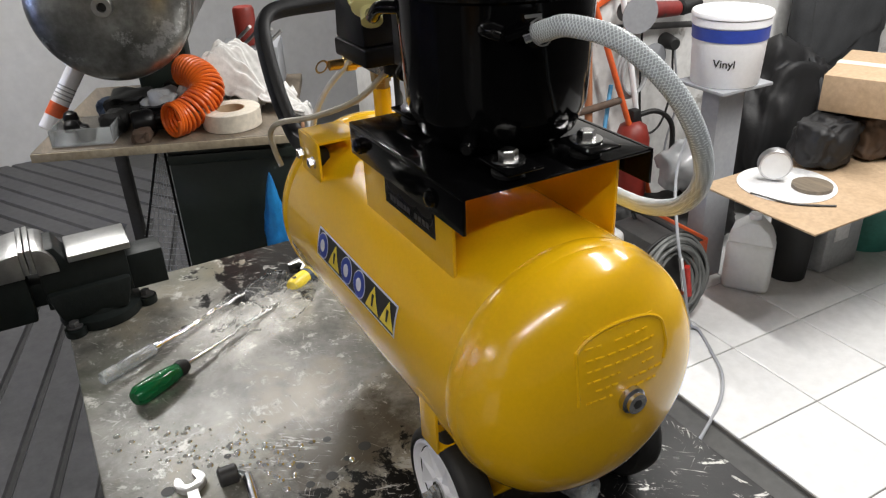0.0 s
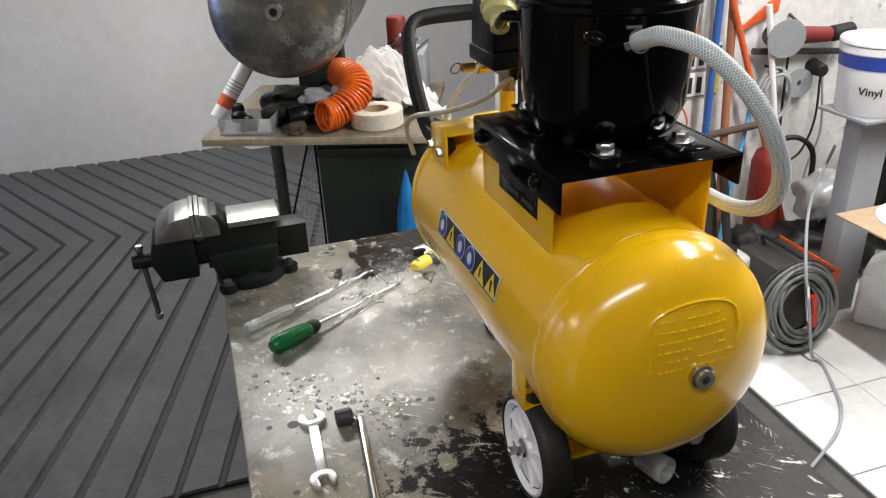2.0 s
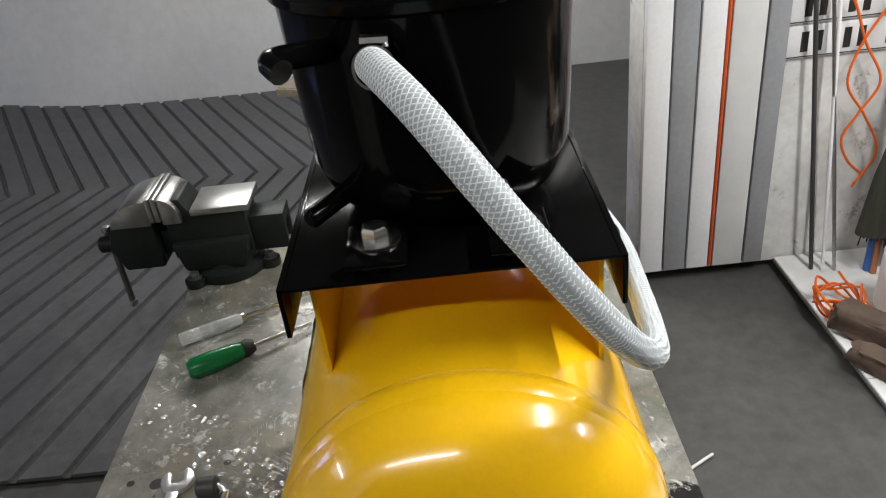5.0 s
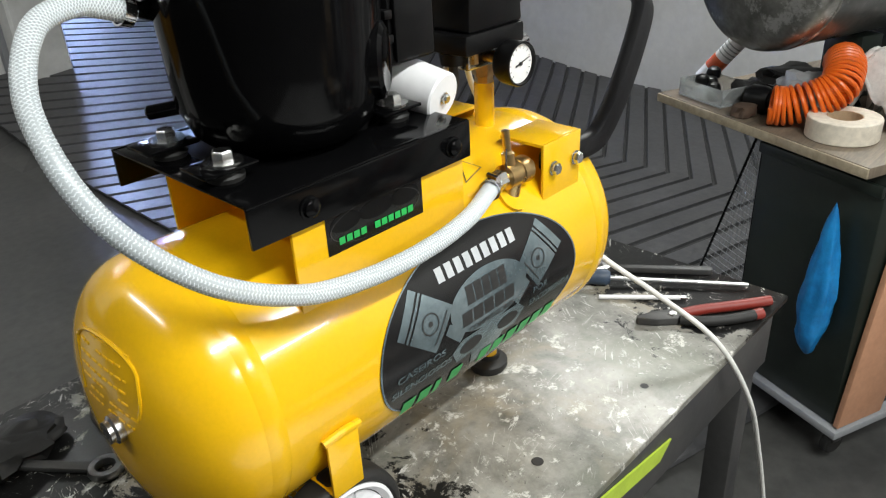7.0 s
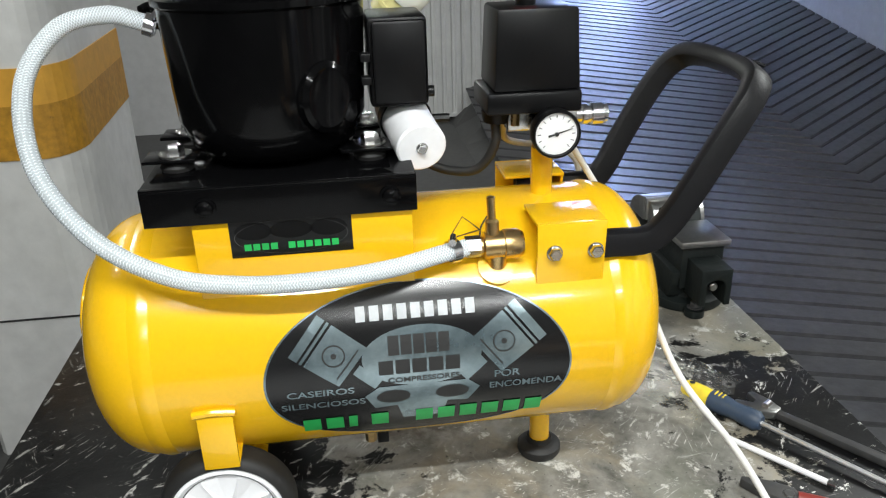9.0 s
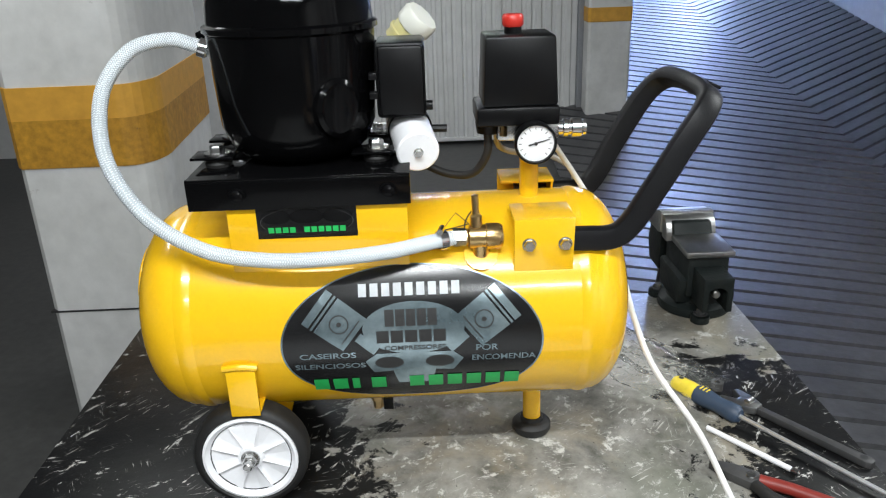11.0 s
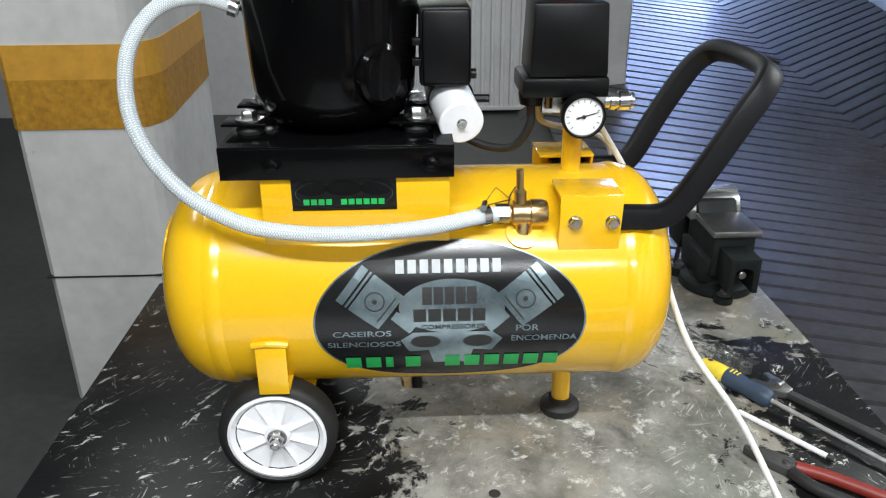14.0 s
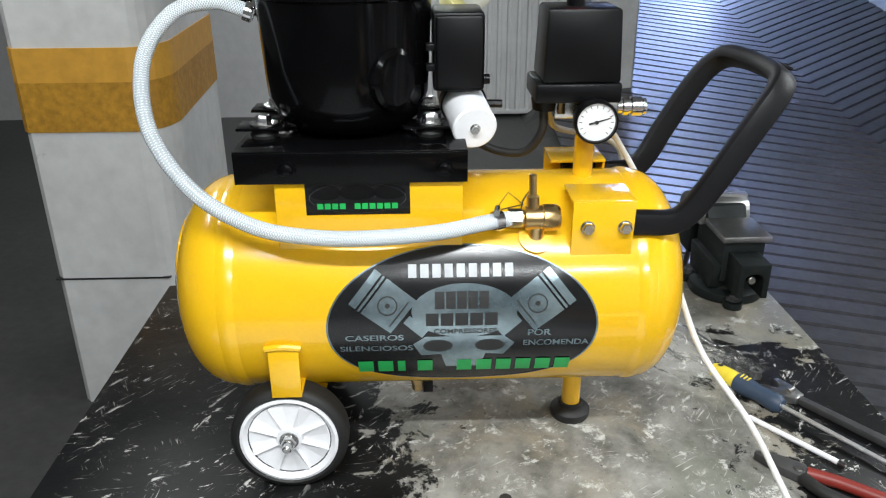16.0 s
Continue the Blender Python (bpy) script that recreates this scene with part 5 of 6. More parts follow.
part("hang_hole", lathe([(0, 0), (0.0055, 0), (0, 0.0003)], mw @ pose(0.186, 0, 0.0112), 12), INK, aw)
# white rod with a silver tip
a, b = Vector((0.52, -0.012, TZ + 0.0048)), Vector((0.607, -0.126, TZ + 0.0048))
pe = thing("pencil", a.x, a.y, TZ, "white marker pencil with silver cap on table", "pencil")
part("shaft", rod(a, a + (b - a) * 0.93, 0.004, 8), WHITEPL, pe)
part("ferrule", rod(a + (b - a) * 0.93, b, 0.0043, 12), CHROME, pe)
# pliers with red grips
pl = thing("pliers", 0.58, -0.19, TZ, "pliers with red dipped handles lying on table", "pliers")
part("jaw_head", prism([(0, 0.004), (0.03, 0.014), (0.062, 0.016), (0.075, 0.0), (0.062, -0.014), (0.03, -0.012), (0, -0.003)], 0.013, flat(0.492, -0.10, -42), 0.002), FRAMEST, pl, "dark steel jaws")
part("pivot", lathe([(0, 0), (0.007, 0), (0.006, 0.002), (0, 0.002)], flat(0.492, -0.10, -42) @ pose(0.058, 0, 0.0132), 16), BARESTEEL, pl)
part("grip", tube([(0.545, -0.143, TZ + 0.009), (0.58, -0.165, TZ + 0.0095), (0.63, -0.205, TZ + 0.0095), (0.675, -0.238, TZ + 0.0095)], 0.0088, 10, 6), DARKRED, pl, "red dipped grip")
part("grip", tube([(0.535, -0.152, TZ + 0.009), (0.55, -0.183, TZ + 0.0095), (0.585, -0.215, TZ + 0.0095), (0.625, -0.241, TZ + 0.0095)], 0.0088, 10, 6), RUBBER, pl, "black worn grip")
part("grip_end", tube([(0.617, -0.236, TZ + 0.0095), (0.63, -0.2435, TZ + 0.0095)], 0.0093, 10, 2), DARKRED, pl, "red end of grip")
# dark tools at the table's other end
st = thing("ring_spanner", -0.22, 0.26, TZ, "dark greasy ring spanner lying on table", "spanner")
mr = flat(-0.225, 0.245, 128)
part("ring", lathe([(0.013, 0), (0.021, 0), (0.023, 0.005), (0.021, 0.011), (0.013, 0.011)], mr, 20, None, True), BARESTEEL, st)
part("shank", prism([(0.02, -0.008), (0.17, -0.006), (0.17, 0.006), (0.02, 0.008)], 0.008, mr @ pose(0, 0, 0.0015), 0.0015), FRAMEST, st)
part("ring", lathe([(0.01, 0), (0.017, 0), (0.0185, 0.005), (0.017, 0.01), (0.01, 0.01)], mr @ pose(0.185, 0, 0), 20, None, True), BARESTEEL, st)
gl = thing("work_gloves", -0.3, 0.36, TZ, "black crumpled work glove lying on table", "glove")
bm = bmesh.new()
bmesh.ops.create_uvsphere(bm, u_segments=28, v_segments=14, radius=1)
for v in bm.verts:
    k = 1 + 0.35 * noise.noise(v.co * 2.3) + 0.15 * noise.noise(v.co * 6)
    v.co = Vector((-0.305 + v.co.x * 0.075 * k, 0.375 + v.co.y * 0.05 * k, max(TZ + 0.001, TZ + 0.012 + v.co.z * 0.022 * k)))
part("body", bm, RUBBER, gl)
tn = thing("tin_snips", -0.16, 0.42, TZ, "black handled snips lying on the table", "snips")
part("blade", prism([(0, 0), (0.06, 0.008), (0.065, -0.008), (0.0, -0.006)], 0.009, flat(-0.15, 0.40, 70), 0.001), BARESTEEL, tn)
part("grip", tube([(-0.15, 0.40, TZ + 0.008), (-0.185, 0.36, TZ + 0.0085), (-0.19, 0.30, TZ + 0.0085)], 0.0075, 8, 6), RUBBER, tn)
part("grip", tube([(-0.145, 0.40, TZ + 0.008), (-0.155, 0.35, TZ + 0.0085), (-0.15, 0.31, TZ + 0.0085)], 0.0075, 8, 6), RED, tn)

# white mains cable over the table's edge
cable = [(0.255, 0.03, 1.335), (0.30, 0.07, 1.27), (0.35, 0.075, 1.19), (0.385, 0.04, 1.11), (0.395, -0.025, 1.05), (0.412, -0.078, 1.0), (0.455, -0.147, 0.942), (0.48, -0.235, 0.883), (0.545, -0.272, 0.76), (0.63, -0.275, 0.6), (0.7, -0.285, 0.4), (0.725, -0.32, 0.15), (0.74, -0.4, 0.012), (0.85, -0.6, 0.007)]
tagged(part("mains_cable", tube(cable, 0.0042, 10, 8), CABLEW), "white mains cable hanging from compressor over table edge", "cable")

# ---- workbench on castors with the raw tank ----
BN = pose(1.344, -0.186, 0, 0, 0, -22)
BZ = 0.862


def at_bench(bm):
    bm.transform(BN)
    return bm


o = BN @ Vector((0.3, 0.36, 0))
bench = thing("workbench", o.x, o.y, 0, "plywood workbench over dark green metal cabinet on castors", "workbench")
part("bench_top", at_bench(box(0, 0.66, 0, 0.72, BZ - 0.028, BZ, 0.003)), WOOD, bench, "worn plywood top")
part("edge_strip", at_bench(box(-0.006, -0.0005, 0, 0.72, BZ - 0.026, BZ - 0.002, 0.001)), BENCHEDGE, bench, "pale bare plywood edge")
part("cabinet", at_bench(box(0.075, 0.46, 0.0, 0.375, 0.10, BZ - 0.0285, 0.006)), BINGREEN, bench, "dark green metal body")
part("cabinet_rim", at_bench(box(0.062, 0.0745, 0.0, 0.375, 0.77, 0.8, 0.004)), BINGREEN, bench)
part("base_rail", at_bench(box(0.055, 0.48, -0.03, 0.395, 0.075, 0.0995, 0.004)), GREYPOST, bench)
for x in (0.095, 0.44):
    for y in (0.005, 0.355):
        c = part("castor", at_bench(lathe([(0, -0.014), (0.028, -0.014), (0.034, -0.009), (0.034, 0.009), (0.028, 0.014), (0, 0.014)], pose(x, y, 0.0345, 90), 20)), RUBBER, bench, "black castor wheel")
        part("fork", at_bench(box(x - 0.016, x + 0.016, y - 0.02, y + 0.02, 0.045, 0.0745, 0.003)), FRAMEST, c)
for x in (0.62,):
    for y in (0.42, 0.68):
        part("bench_leg", at_bench(box(x - 0.02, x + 0.02, y - 0.02, y + 0.02, 0.0, BZ - 0.0285, 0.003)), FRAMEST, bench)
part("side_panel", at_bench(prism([(0.07, 0.105), (0.235, 0.105), (0.325, 0.80), (0.148, 0.80)], 0.016, pose(0, -0.007, 0, 90), 0.0015)), PEACH, bench, "peach melamine board leaning on the side")
# wire rack at the cabinet's side
o = BN @ Vector((0.09, 0.45, 0))
rk = thing("wire_rack", o.x, o.y, 0, "black wire rack hanging under the workbench", "wire rack")
for k in range(26):
    z = 0.30 + k * 0.02
    y1 = 0.39 + 0.17 * (0.83 - z) / 0.53
    part("wire", at_bench(rod((0.09, 0.384, z), (0.09, y1 + 0.01, z + 0.02), 0.0013, 5)), GREYPOST, rk)
for k in range(7):
    part("wire", at_bench(rod((0.094, 0.39 + k * 0.024, 0.30), (0.094, 0.386 + k * 0.002, 0.833), 0.001, 5)), GREYPOST, rk)
part("side_wire", at_bench(rod((0.09, 0.384, 0.29), (0.09, 0.384, 0.833), 0.004, 6)), PLASTIC, rk)
part("side_wire", at_bench(rod((0.09, 0.57, 0.29), (0.09, 0.40, 0.833), 0.004, 6)), PLASTIC, rk)
# blue bag
bag = bmesh.new()
bmesh.ops.create_uvsphere(bag, u_segments=32, v_segments=24, radius=1)
for v in bag.verts:
    t = (v.co.z + 1) / 2
    w = 0.07 * (1 - t) ** 0.6 + 0.008
    k = 1 + 0.25 * noise.noise(Vector((v.co.x * 2, v.co.y * 2, t * 5))) + 0.1 * noise.noise(Vector((v.co.x * 7, v.co.y * 7, t * 12)))
    v.co = Vector((0.028 + min(v.co.x * 0.045 * (1 - t) ** 0.4 * k, 0.032), 0.085 + v.co.y * w * k - 0.03 * (1 - t) * v.co.y, 0.3 + t * 0.44))
tagged(part("carrier_bag", at_bench(bag), BLUEBAG, None, "", True, 180), "blue plastic carrier bag hanging on the cabinet", "bag")
# raw steel tank on blocks
o = BN @ Vector((0.3, 0.43, 0))
rt = thing("steel_tank", o.x, o.y, BZ, "large unpainted steel tank lying on the workbench", "tank")
RR, RZ = 0.212, 1.243
tm = BN @ Matrix.Translation((0.0, 0.43, RZ)) @ Matrix.Rotation(radians(90), 4, "Y") @ pose(0, 0, 0, -4, 0, 0)
pr = [(RR * math.sin(t), 0.065 - 0.075 * math.sqrt(max(0, 1 - math.sin(t) ** 2.4))) for t in [math.pi / 2 * k / 12 for k in range(13)]]
pr[0] = (0, -0.01)
shell = part("shell", lathe(pr + [(RR, 0.085), (RR + 0.003, 0.088), (RR + 0.003, 0.096), (RR, 0.1), (RR, 0.72), (RR * 0.8, 0.78), (0, 0.8)], tm, 64), RAWSTEEL, rt, "raw steel shell with grinding marks")
part("socket", lathe([(0.012, -0.03), (0.024, -0.03), (0.026, -0.026), (0.026, -0.002), (0.012, -0.002)], tm, 28, None, True), BARESTEEL, shell, "welded threaded socket")
part("socket_bore", lathe([(0, -0.0115), (0.0125, -0.0115), (0, -0.011)], tm, 20), INK, shell)
for x in (0.42, 0.60):
    b = thing("support_block", *(BN @ Vector((x, 0.43, BZ))), "dark steel block propping up the raw tank", "block", "blocks under the tank")
    part("block", at_bench(box(x - 0.04, x + 0.04, 0.37, 0.49, BZ + 0.0005, RZ - RR * 0.985, 0.003)), BINGREEN, b)
# clutter on the bench
def on_bench(name, x, y, label, cat):
    o = BN @ Vector((x, y, BZ))
    return thing(name, o.x, o.y, o.z, label, cat)


tr = on_bench("parts_tray", 0.1, 0.6, "grey plastic parts tray with dark bits", "tray")
part("floor", at_bench(box(0.03, 0.15, 0.50, 0.67, BZ + 0.0008, BZ + 0.004)), GREYPL, tr)
for q in ((0.03, 0.034, 0.50, 0.67), (0.146, 0.15, 0.50, 0.67), (0.0345, 0.1455, 0.50, 0.504), (0.0345, 0.1455, 0.666, 0.67)):
    part("side", at_bench(box(*q, BZ + 0.004, BZ + 0.05, 0.0015)), CLEARPL, tr, "cloudy plastic side")
rnd = random.Random(11)
for k in range(5):
    x, y = 0.09 + rnd.uniform(-0.03, 0.03), 0.585 + rnd.uniform(-0.05, 0.05)
    bit = on_bench("machine_part", x, y, "small black machine part in the tray", "machine part")
    part("body", at_bench(lathe([(0, 0), (0.02, 0), (0.022, 0.01), (0.018, 0.024), (0.008, 0.03), (0, 0.03)], pose(x, y, BZ + 0.0045 + 0.012 * k * 0.9, rnd.uniform(-12, 12), rnd.uniform(-12, 12), 0), 12)), PLASTIC, bit)
bl = on_bench("blower_gun", 0.09, 0.42, "black tool with a round end on bench", "tool")
part("body", at_bench(lathe([(0, 0), (0.032, 0.002), (0.036, 0.012), (0.036, 0.05), (0.03, 0.062), (0.0, 0.064)], pose(0.08, 0.455, BZ + 0.0375, 90, 0, 20), 20)), PLASTIC, bl)
part("barrel", at_bench(tube([(0.08, 0.42, BZ + 0.03), (0.11, 0.38, BZ + 0.04), (0.16, 0.36, BZ + 0.03)], 0.014, 10, 5)), PLASTIC, bl)
cy = on_bench("glue_tube", 0.24, 0.66, "leaning white cartridge with an orange band", "cartridge")
m0, m1 = BN @ Vector((0.16, 0.72, BZ + 0.003)), BN @ Vector((0.24, 0.60, BZ + 0.2))
m0.z += 0.012
part("cartridge", rod(m0, m1, 0.026, 24, None, None, 0.003), WHITEPL, cy)
d = m1 - m0
part("band", lathe([(0.0262, 0.045), (0.0268, 0.045), (0.0268, 0.085), (0.0262, 0.085)], aim(m0, m1), 24, None, True), ORANGEP, cy, "orange printed band")
for k in range(4):
    part("print_line", lathe([(0.0262, 0.1 + k * 0.012), (0.0265, 0.1 + k * 0.012), (0.0265, 0.104 + k * 0.012), (0.0262, 0.104 + k * 0.012)], aim(m0, m1), 24, None, True), GREYPL, cy)
tp = on_bench("tape_roll", 0.13, 0.17, "cream roll of masking tape lying flat on bench", "tape")
part("roll", at_bench(lathe([(0.042, 0), (0.083, 0), (0.085, 0.002), (0.085, 0.05), (0.083, 0.052), (0.042, 0.052)], pose(0.118, 0.178, BZ + 0.0008), 40, None, True)), TAPE, tp)
part("core", at_bench(lathe([(0.0385, 0), (0.0415, 0), (0.0415, 0.0515), (0.0385, 0.0515)], pose(0.118, 0.178, BZ + 0.0008), 32, None, True)), CARDBOARD, tp, "cardboard core")
# coiled orange air hose
oc = on_bench("spiral_air_hose", 0.16, 0.3, "coiled orange spiral air hose on bench", "hose")
base = smooth_path([(0.035, 0.335, BZ + 0.053), (0.065, 0.305, BZ + 0.054), (0.115, 0.262, BZ + 0.075), (0.15, 0.24, BZ + 0.1), (0.185, 0.255, BZ + 0.125), (0.22, 0.285, BZ + 0.138), (0.25, 0.315, BZ + 0.138)], 60)
hel = []
for i, q in enumerate(base):
    d = (base[min(i + 1, len(base) - 1)] - base[max(i - 1, 0)]).normalized()
    u = d.cross(Vector((0.6, -0.5, 0.7))).normalized()
    v = d.cross(u)
    a = i / len(base) * 2 * math.pi * 24
    hel.append(q + (u * math.cos(a) + v * math.sin(a)) * 0.045)
part("coil", at_bench(tube(hel, 0.0058, 7, 1, None, None, False)), ORANGE, oc)
# rag heaped on the bench, its tail over the edge
rg = bmesh.new()
bmesh.ops.create_grid(rg, x_segments=70, y_segments=80, size=0.5)
spine = smooth_path([(0.27, 0.30, BZ + 0.05), (0.285, 0.25, BZ + 0.15), (0.325, 0.2, BZ + 0.185), (0.335, 0.14, BZ + 0.15), (0.285, 0.075, BZ + 0.075), (0.235, 0.02, BZ + 0.02), (0.205, -0.03, BZ + 0.004), (0.198, -0.04, BZ - 0.04), (0.195, -0.04, BZ - 0.085)], 16)
for v in rg.verts:
    u, t = v.co.x * 2, v.co.y + 0.5
    q = spine[min(int(t * (len(spine) - 1) + 0.5), len(spine) - 1)]
    half = 0.12 if t < 0.3 else 0.12 - 0.085 * min(1.0, (t - 0.3) / 0.45)
    fold = 0.5 * noise.noise(Vector((u * 2.2, t * 4, 2))) + 0.45 * noise.noise(Vector((u * 5, t * 9, 4))) + 0.25 * noise.noise(Vector((u * 11, t * 13, 6)))
    pleat = math.sin(u * 9 + 3 * noise.noise(Vector((u, t * 3, 8)))) * (0.4 + 0.6 * t)
    drop = 0.06 * abs(u) ** 2.5 * (1 if t < 0.55 else 0.0)
    ragged = 0.02 * noise.noise(Vector((u * 3, 1, t * 4)))
    w = Vector((0.72, -0.62, 0)) if t < 0.6 else Vector((0.9, -0.1, 0))
    z = q.z + fold * 0.11 * (1 - 0.75 * t) - drop + ragged * (t > 0.9)
    x, y = q.x + w.x * u * half + fold * 0.02, q.y + w.y * u * half - 0.012 * pleat * (1 if t > 0.4 else 0.5)
    v.co = Vector((x, y if t < 0.72 else min(y, -0.0285), max(z, BZ + 0.003) if t < 0.72 else z))
rag = part("cleaning_rag", at_bench(rg), CLOTH, None, "", True, 180)
tagged(rag, "crumpled white cleaning rag over the bench edge", "rag")
sol = rag.modifiers.new("thick", "SOLIDIFY")
sol.thickness = 0.003
bx = on_bench("tool_box", 0.46, 0.13, "dark open box of metal scraps on bench", "box")
part("body", at_bench(box(0.43, 0.62, 0.05, 0.24, BZ + 0.0008, BZ + 0.15, 0.006)), GREYPOST, bx)
part("red_can", at_bench(lathe([(0, 0), (0.035, 0), (0.035, 0.11), (0.03, 0.12), (0, 0.121)], pose(0.50, 0.15, BZ + 0.1515), 20)), DARKRED, bx, "red can on top")
for k in range(4):
    part("scrap_rod", at_bench(rod((0.46, 0.08 + 0.04 * k, BZ + 0.157), (0.44 - 0.02 * k, 0.03 + 0.03 * k, BZ + 0.20 + 0.01 * k), 0.006, 8)), BARESTEEL, bx)
rnd = random.Random(21)
# the heap at (0.30, 0.50) is added: clutter and the shade on it as black
for x, y, sx, sy, sz, mt, lab in ((0.15, 0.52, 0.04, 0.035, 0.035, RUBBER, "black greasy machine part on bench"), (0.17, 0.40, 0.05, 0.045, 0.04, PLASTIC, "black plastic housing lying on bench"),
                                  (0.035, 0.42, 0.03, 0.025, 0.02, BROWN, "rusty fitting lying on the bench"), (0.30, 0.58, 0.03, 0.03, 0.03, NAVY, "small navy container on the bench"), (0.30, 0.50, 0.09, 0.07, 0.045, RUBBER, "heap of black greasy parts on bench"), (0.31, 0.36, 0.05, 0.05, 0.05, PLASTIC, "black plastic cover lying on bench"),
                                  (0.20, 0.385, 0.05, 0.05, 0.055, GREYPL, "crumpled grey plastic packaging on bench")):
    q = on_bench("machine_part" if mt in (RUBBER, BROWN) else "plastic_item", x, y, lab, "part")
    bm = bmesh.new()
    bmesh.ops.create_icosphere(bm, subdivisions=3, radius=1)
    off = Vector((rnd.uniform(0, 9), rnd.uniform(0, 9), 0))
    for v in bm.verts:
        k = 1 + 0.4 * noise.noise(v.co * 1.7 + off) + 0.2 * noise.noise(v.co * 4.5 + off)
        c = Vector([math.copysign(abs(a) ** 0.6, a) for a in v.co])
        v.co = Vector((x + c.x * sx * k, y + c.y * sy * k, max(BZ + 0.0008, BZ + sz * 0.8 + c.z * sz * k)))
    part("body", at_bench(bm), mt, q)

# ---- welding set, post and clutter on the tiles ----
TF = 0.0185
wd = thing("welding_machine", 1.16, -1.56, TF, "small orange and grey welding machine on tiled floor", "welding machine")
part("case", box(1.05, 1.35, -1.585, -1.40, TF + 0.02, 0.25, 0.008), FRAMEST, wd, "dark grey metal case")
part("side_panel", box(1.042, 1.355, -1.595, -1.5855, TF + 0.01, 0.258, 0.004), ORANGEP, wd, "orange side panel")
part("front_panel", box(1.04, 1.0495, -1.585, -1.49, TF + 0.015, 0.25, 0.003), ORANGEP, wd, "orange front panel")
for x in (1.09, 1.33):
    for y in (-1.565, -1.42):
        part("foot", lathe([(0, TF + 0.0005), (0.014, TF + 0.0005), (0.012, TF + 0.0195), (0, TF + 0.0195)], Matrix.Translation((x, y, 0)), 12), RUBBER, wd)
part("carry_handle", tube([(1.1, -1.49, 0.25), (1.1, -1.49, 0.285), (1.32, -1.49, 0.285), (1.32, -1.49, 0.25)], 0.008, 8, 5), RUBBER, wd)
# coil of welding cable leaning on it
cl = thing("welding_cable", 1.02, -1.46, TF, "grey coiled welding cable leaning against the machine", "cable")
rnd = random.Random(3)
for k in range(15):
    pts = []
    rr = 0.16 - 0.0055 * k + rnd.uniform(-0.006, 0.006)
    ox_, oy_, oz_ = 0.995 - 0.010 * (k % 4), -1.385 + rnd.uniform(-0.008, 0.008), 0.185 + rnd.uniform(-0.006, 0.006)
    for i in range(25):
        t = 2 * math.pi * i / 24
        pts.append((ox_ + 0.03 * math.sin(t) + 0.006 * math.sin(3 * t + k), oy_ + rr * math.cos(t), max(oz_ + rr * math.sin(t), TF + 0.009)))
    part("loop", tube(pts, 0.0066, 8, 2), CABLEG if k % 4 else RUBBER, cl)
part("clamp", rod((0.945, -1.36, 0.29), (0.93, -1.38, 0.16), 0.009, 10), CHROME, cl, "chrome electrode clamp")
part("clamp", rod((0.95, -1.40, 0.24), (0.945, -1.42, 0.12), 0.012, 10), RED, cl, "red clamp grip")
lead = [(1.3, -1.72, 0.62), (1.14, -1.5, 0.5), (0.98, -1.37, 0.36), (0.925, -1.37, 0.2), (0.89, -1.38, 0.05), (0.86, -1.40, TF + 0.006), (0.74, -1.34, TF + 0.006), (0.64, -1.28, TF + 0.006), (0.55, -1.18, TF + 0.006), (0.47, -1.02, 0.007), (0.36, -0.8, 0.007), (0.3, -0.55, 0.007)]
tagged(part("floor_lead", tube(lead, 0.0055, 8, 8), GREYPOST), "thin grey lead trailing over the tiles", "cable")
# steel post with a paint bucket on it
po = thing("steel_post", 1.17, -1.72, TF, "grey painted steel post standing on tiled floor", "post")
part("post", box(1.12, 1.2, -1.77, -1.645, TF + 0.0005, 0.785, 0.004), GREYPOST, po)
part("top_plate", box(1.05, 1.27, -1.82, -1.58, 0.7855, 0.797, 0.002), GREYPOST, po)
bk = thing("paint_bucket", 1.16, -1.70, 0.7975, "white plastic paint bucket with blue print on post", "bucket")
bm_ = Matrix.Translation((1.16, -1.70, 0.7978))
part("body", lathe([(0, 0), (0.112, 0), (0.115, 0.004), (0.125, 0.2), (0.13, 0.202), (0.13, 0.225), (0, 0.228)], bm_, 48), WHITEPL, bk)
part("print", lathe([(0.1232, 0.155), (0.1255, 0.155), (0.1274, 0.197), (0.125, 0.197)], bm_, 48, None, True), BLUEST, bk, "blue printed band")
part("lid", lathe([(0, 0.2285), (0.133, 0.2285), (0.134, 0.236), (0.13, 0.243), (0, 0.24)], bm_, 48), WHITEPL, bk)
word = lettering("Vinyl", 0.036, lambda x, y: bm_ @ Vector((-0.1222 * math.cos(0.9 - x / 0.12), 0.1222 * math.sin(0.9 - x / 0.12), 0.085 + y)))
part("letters", word, INK, bk, "", False)
# jug
jg = thing("plastic_jug", 1.0, -1.77, TF, "milky white plastic jug half full of liquid", "jug")
mj = pose(1.0, -1.78, TF + 0.0005, 0, 0, 35)
bm = box(-0.085, 0.085, -0.06, 0.06, 0, 0.2, 0.022, 3)
bm.transform(mj)
part("body", bm, JUG, jg)
bm = prism([(-0.085, 0.195), (0.085, 0.195), (0.07, 0.245), (0.02, 0.285), (-0.02, 0.285), (-0.06, 0.25)], 0.1, mj @ Matrix(((1, 0, 0, 0), (0, 0, -1, 0.05), (0, 1, 0, 0), (0, 0, 0, 1))), 0.012)
part("shoulder", bm, JUG, jg)
bm = box(-0.0853, 0.0853, -0.0603, 0.0603, 0.002, 0.11, 0.0222, 3)
bm.transform(mj)
part("liquid", bm, JUG, jg, "cloudy liquid level")
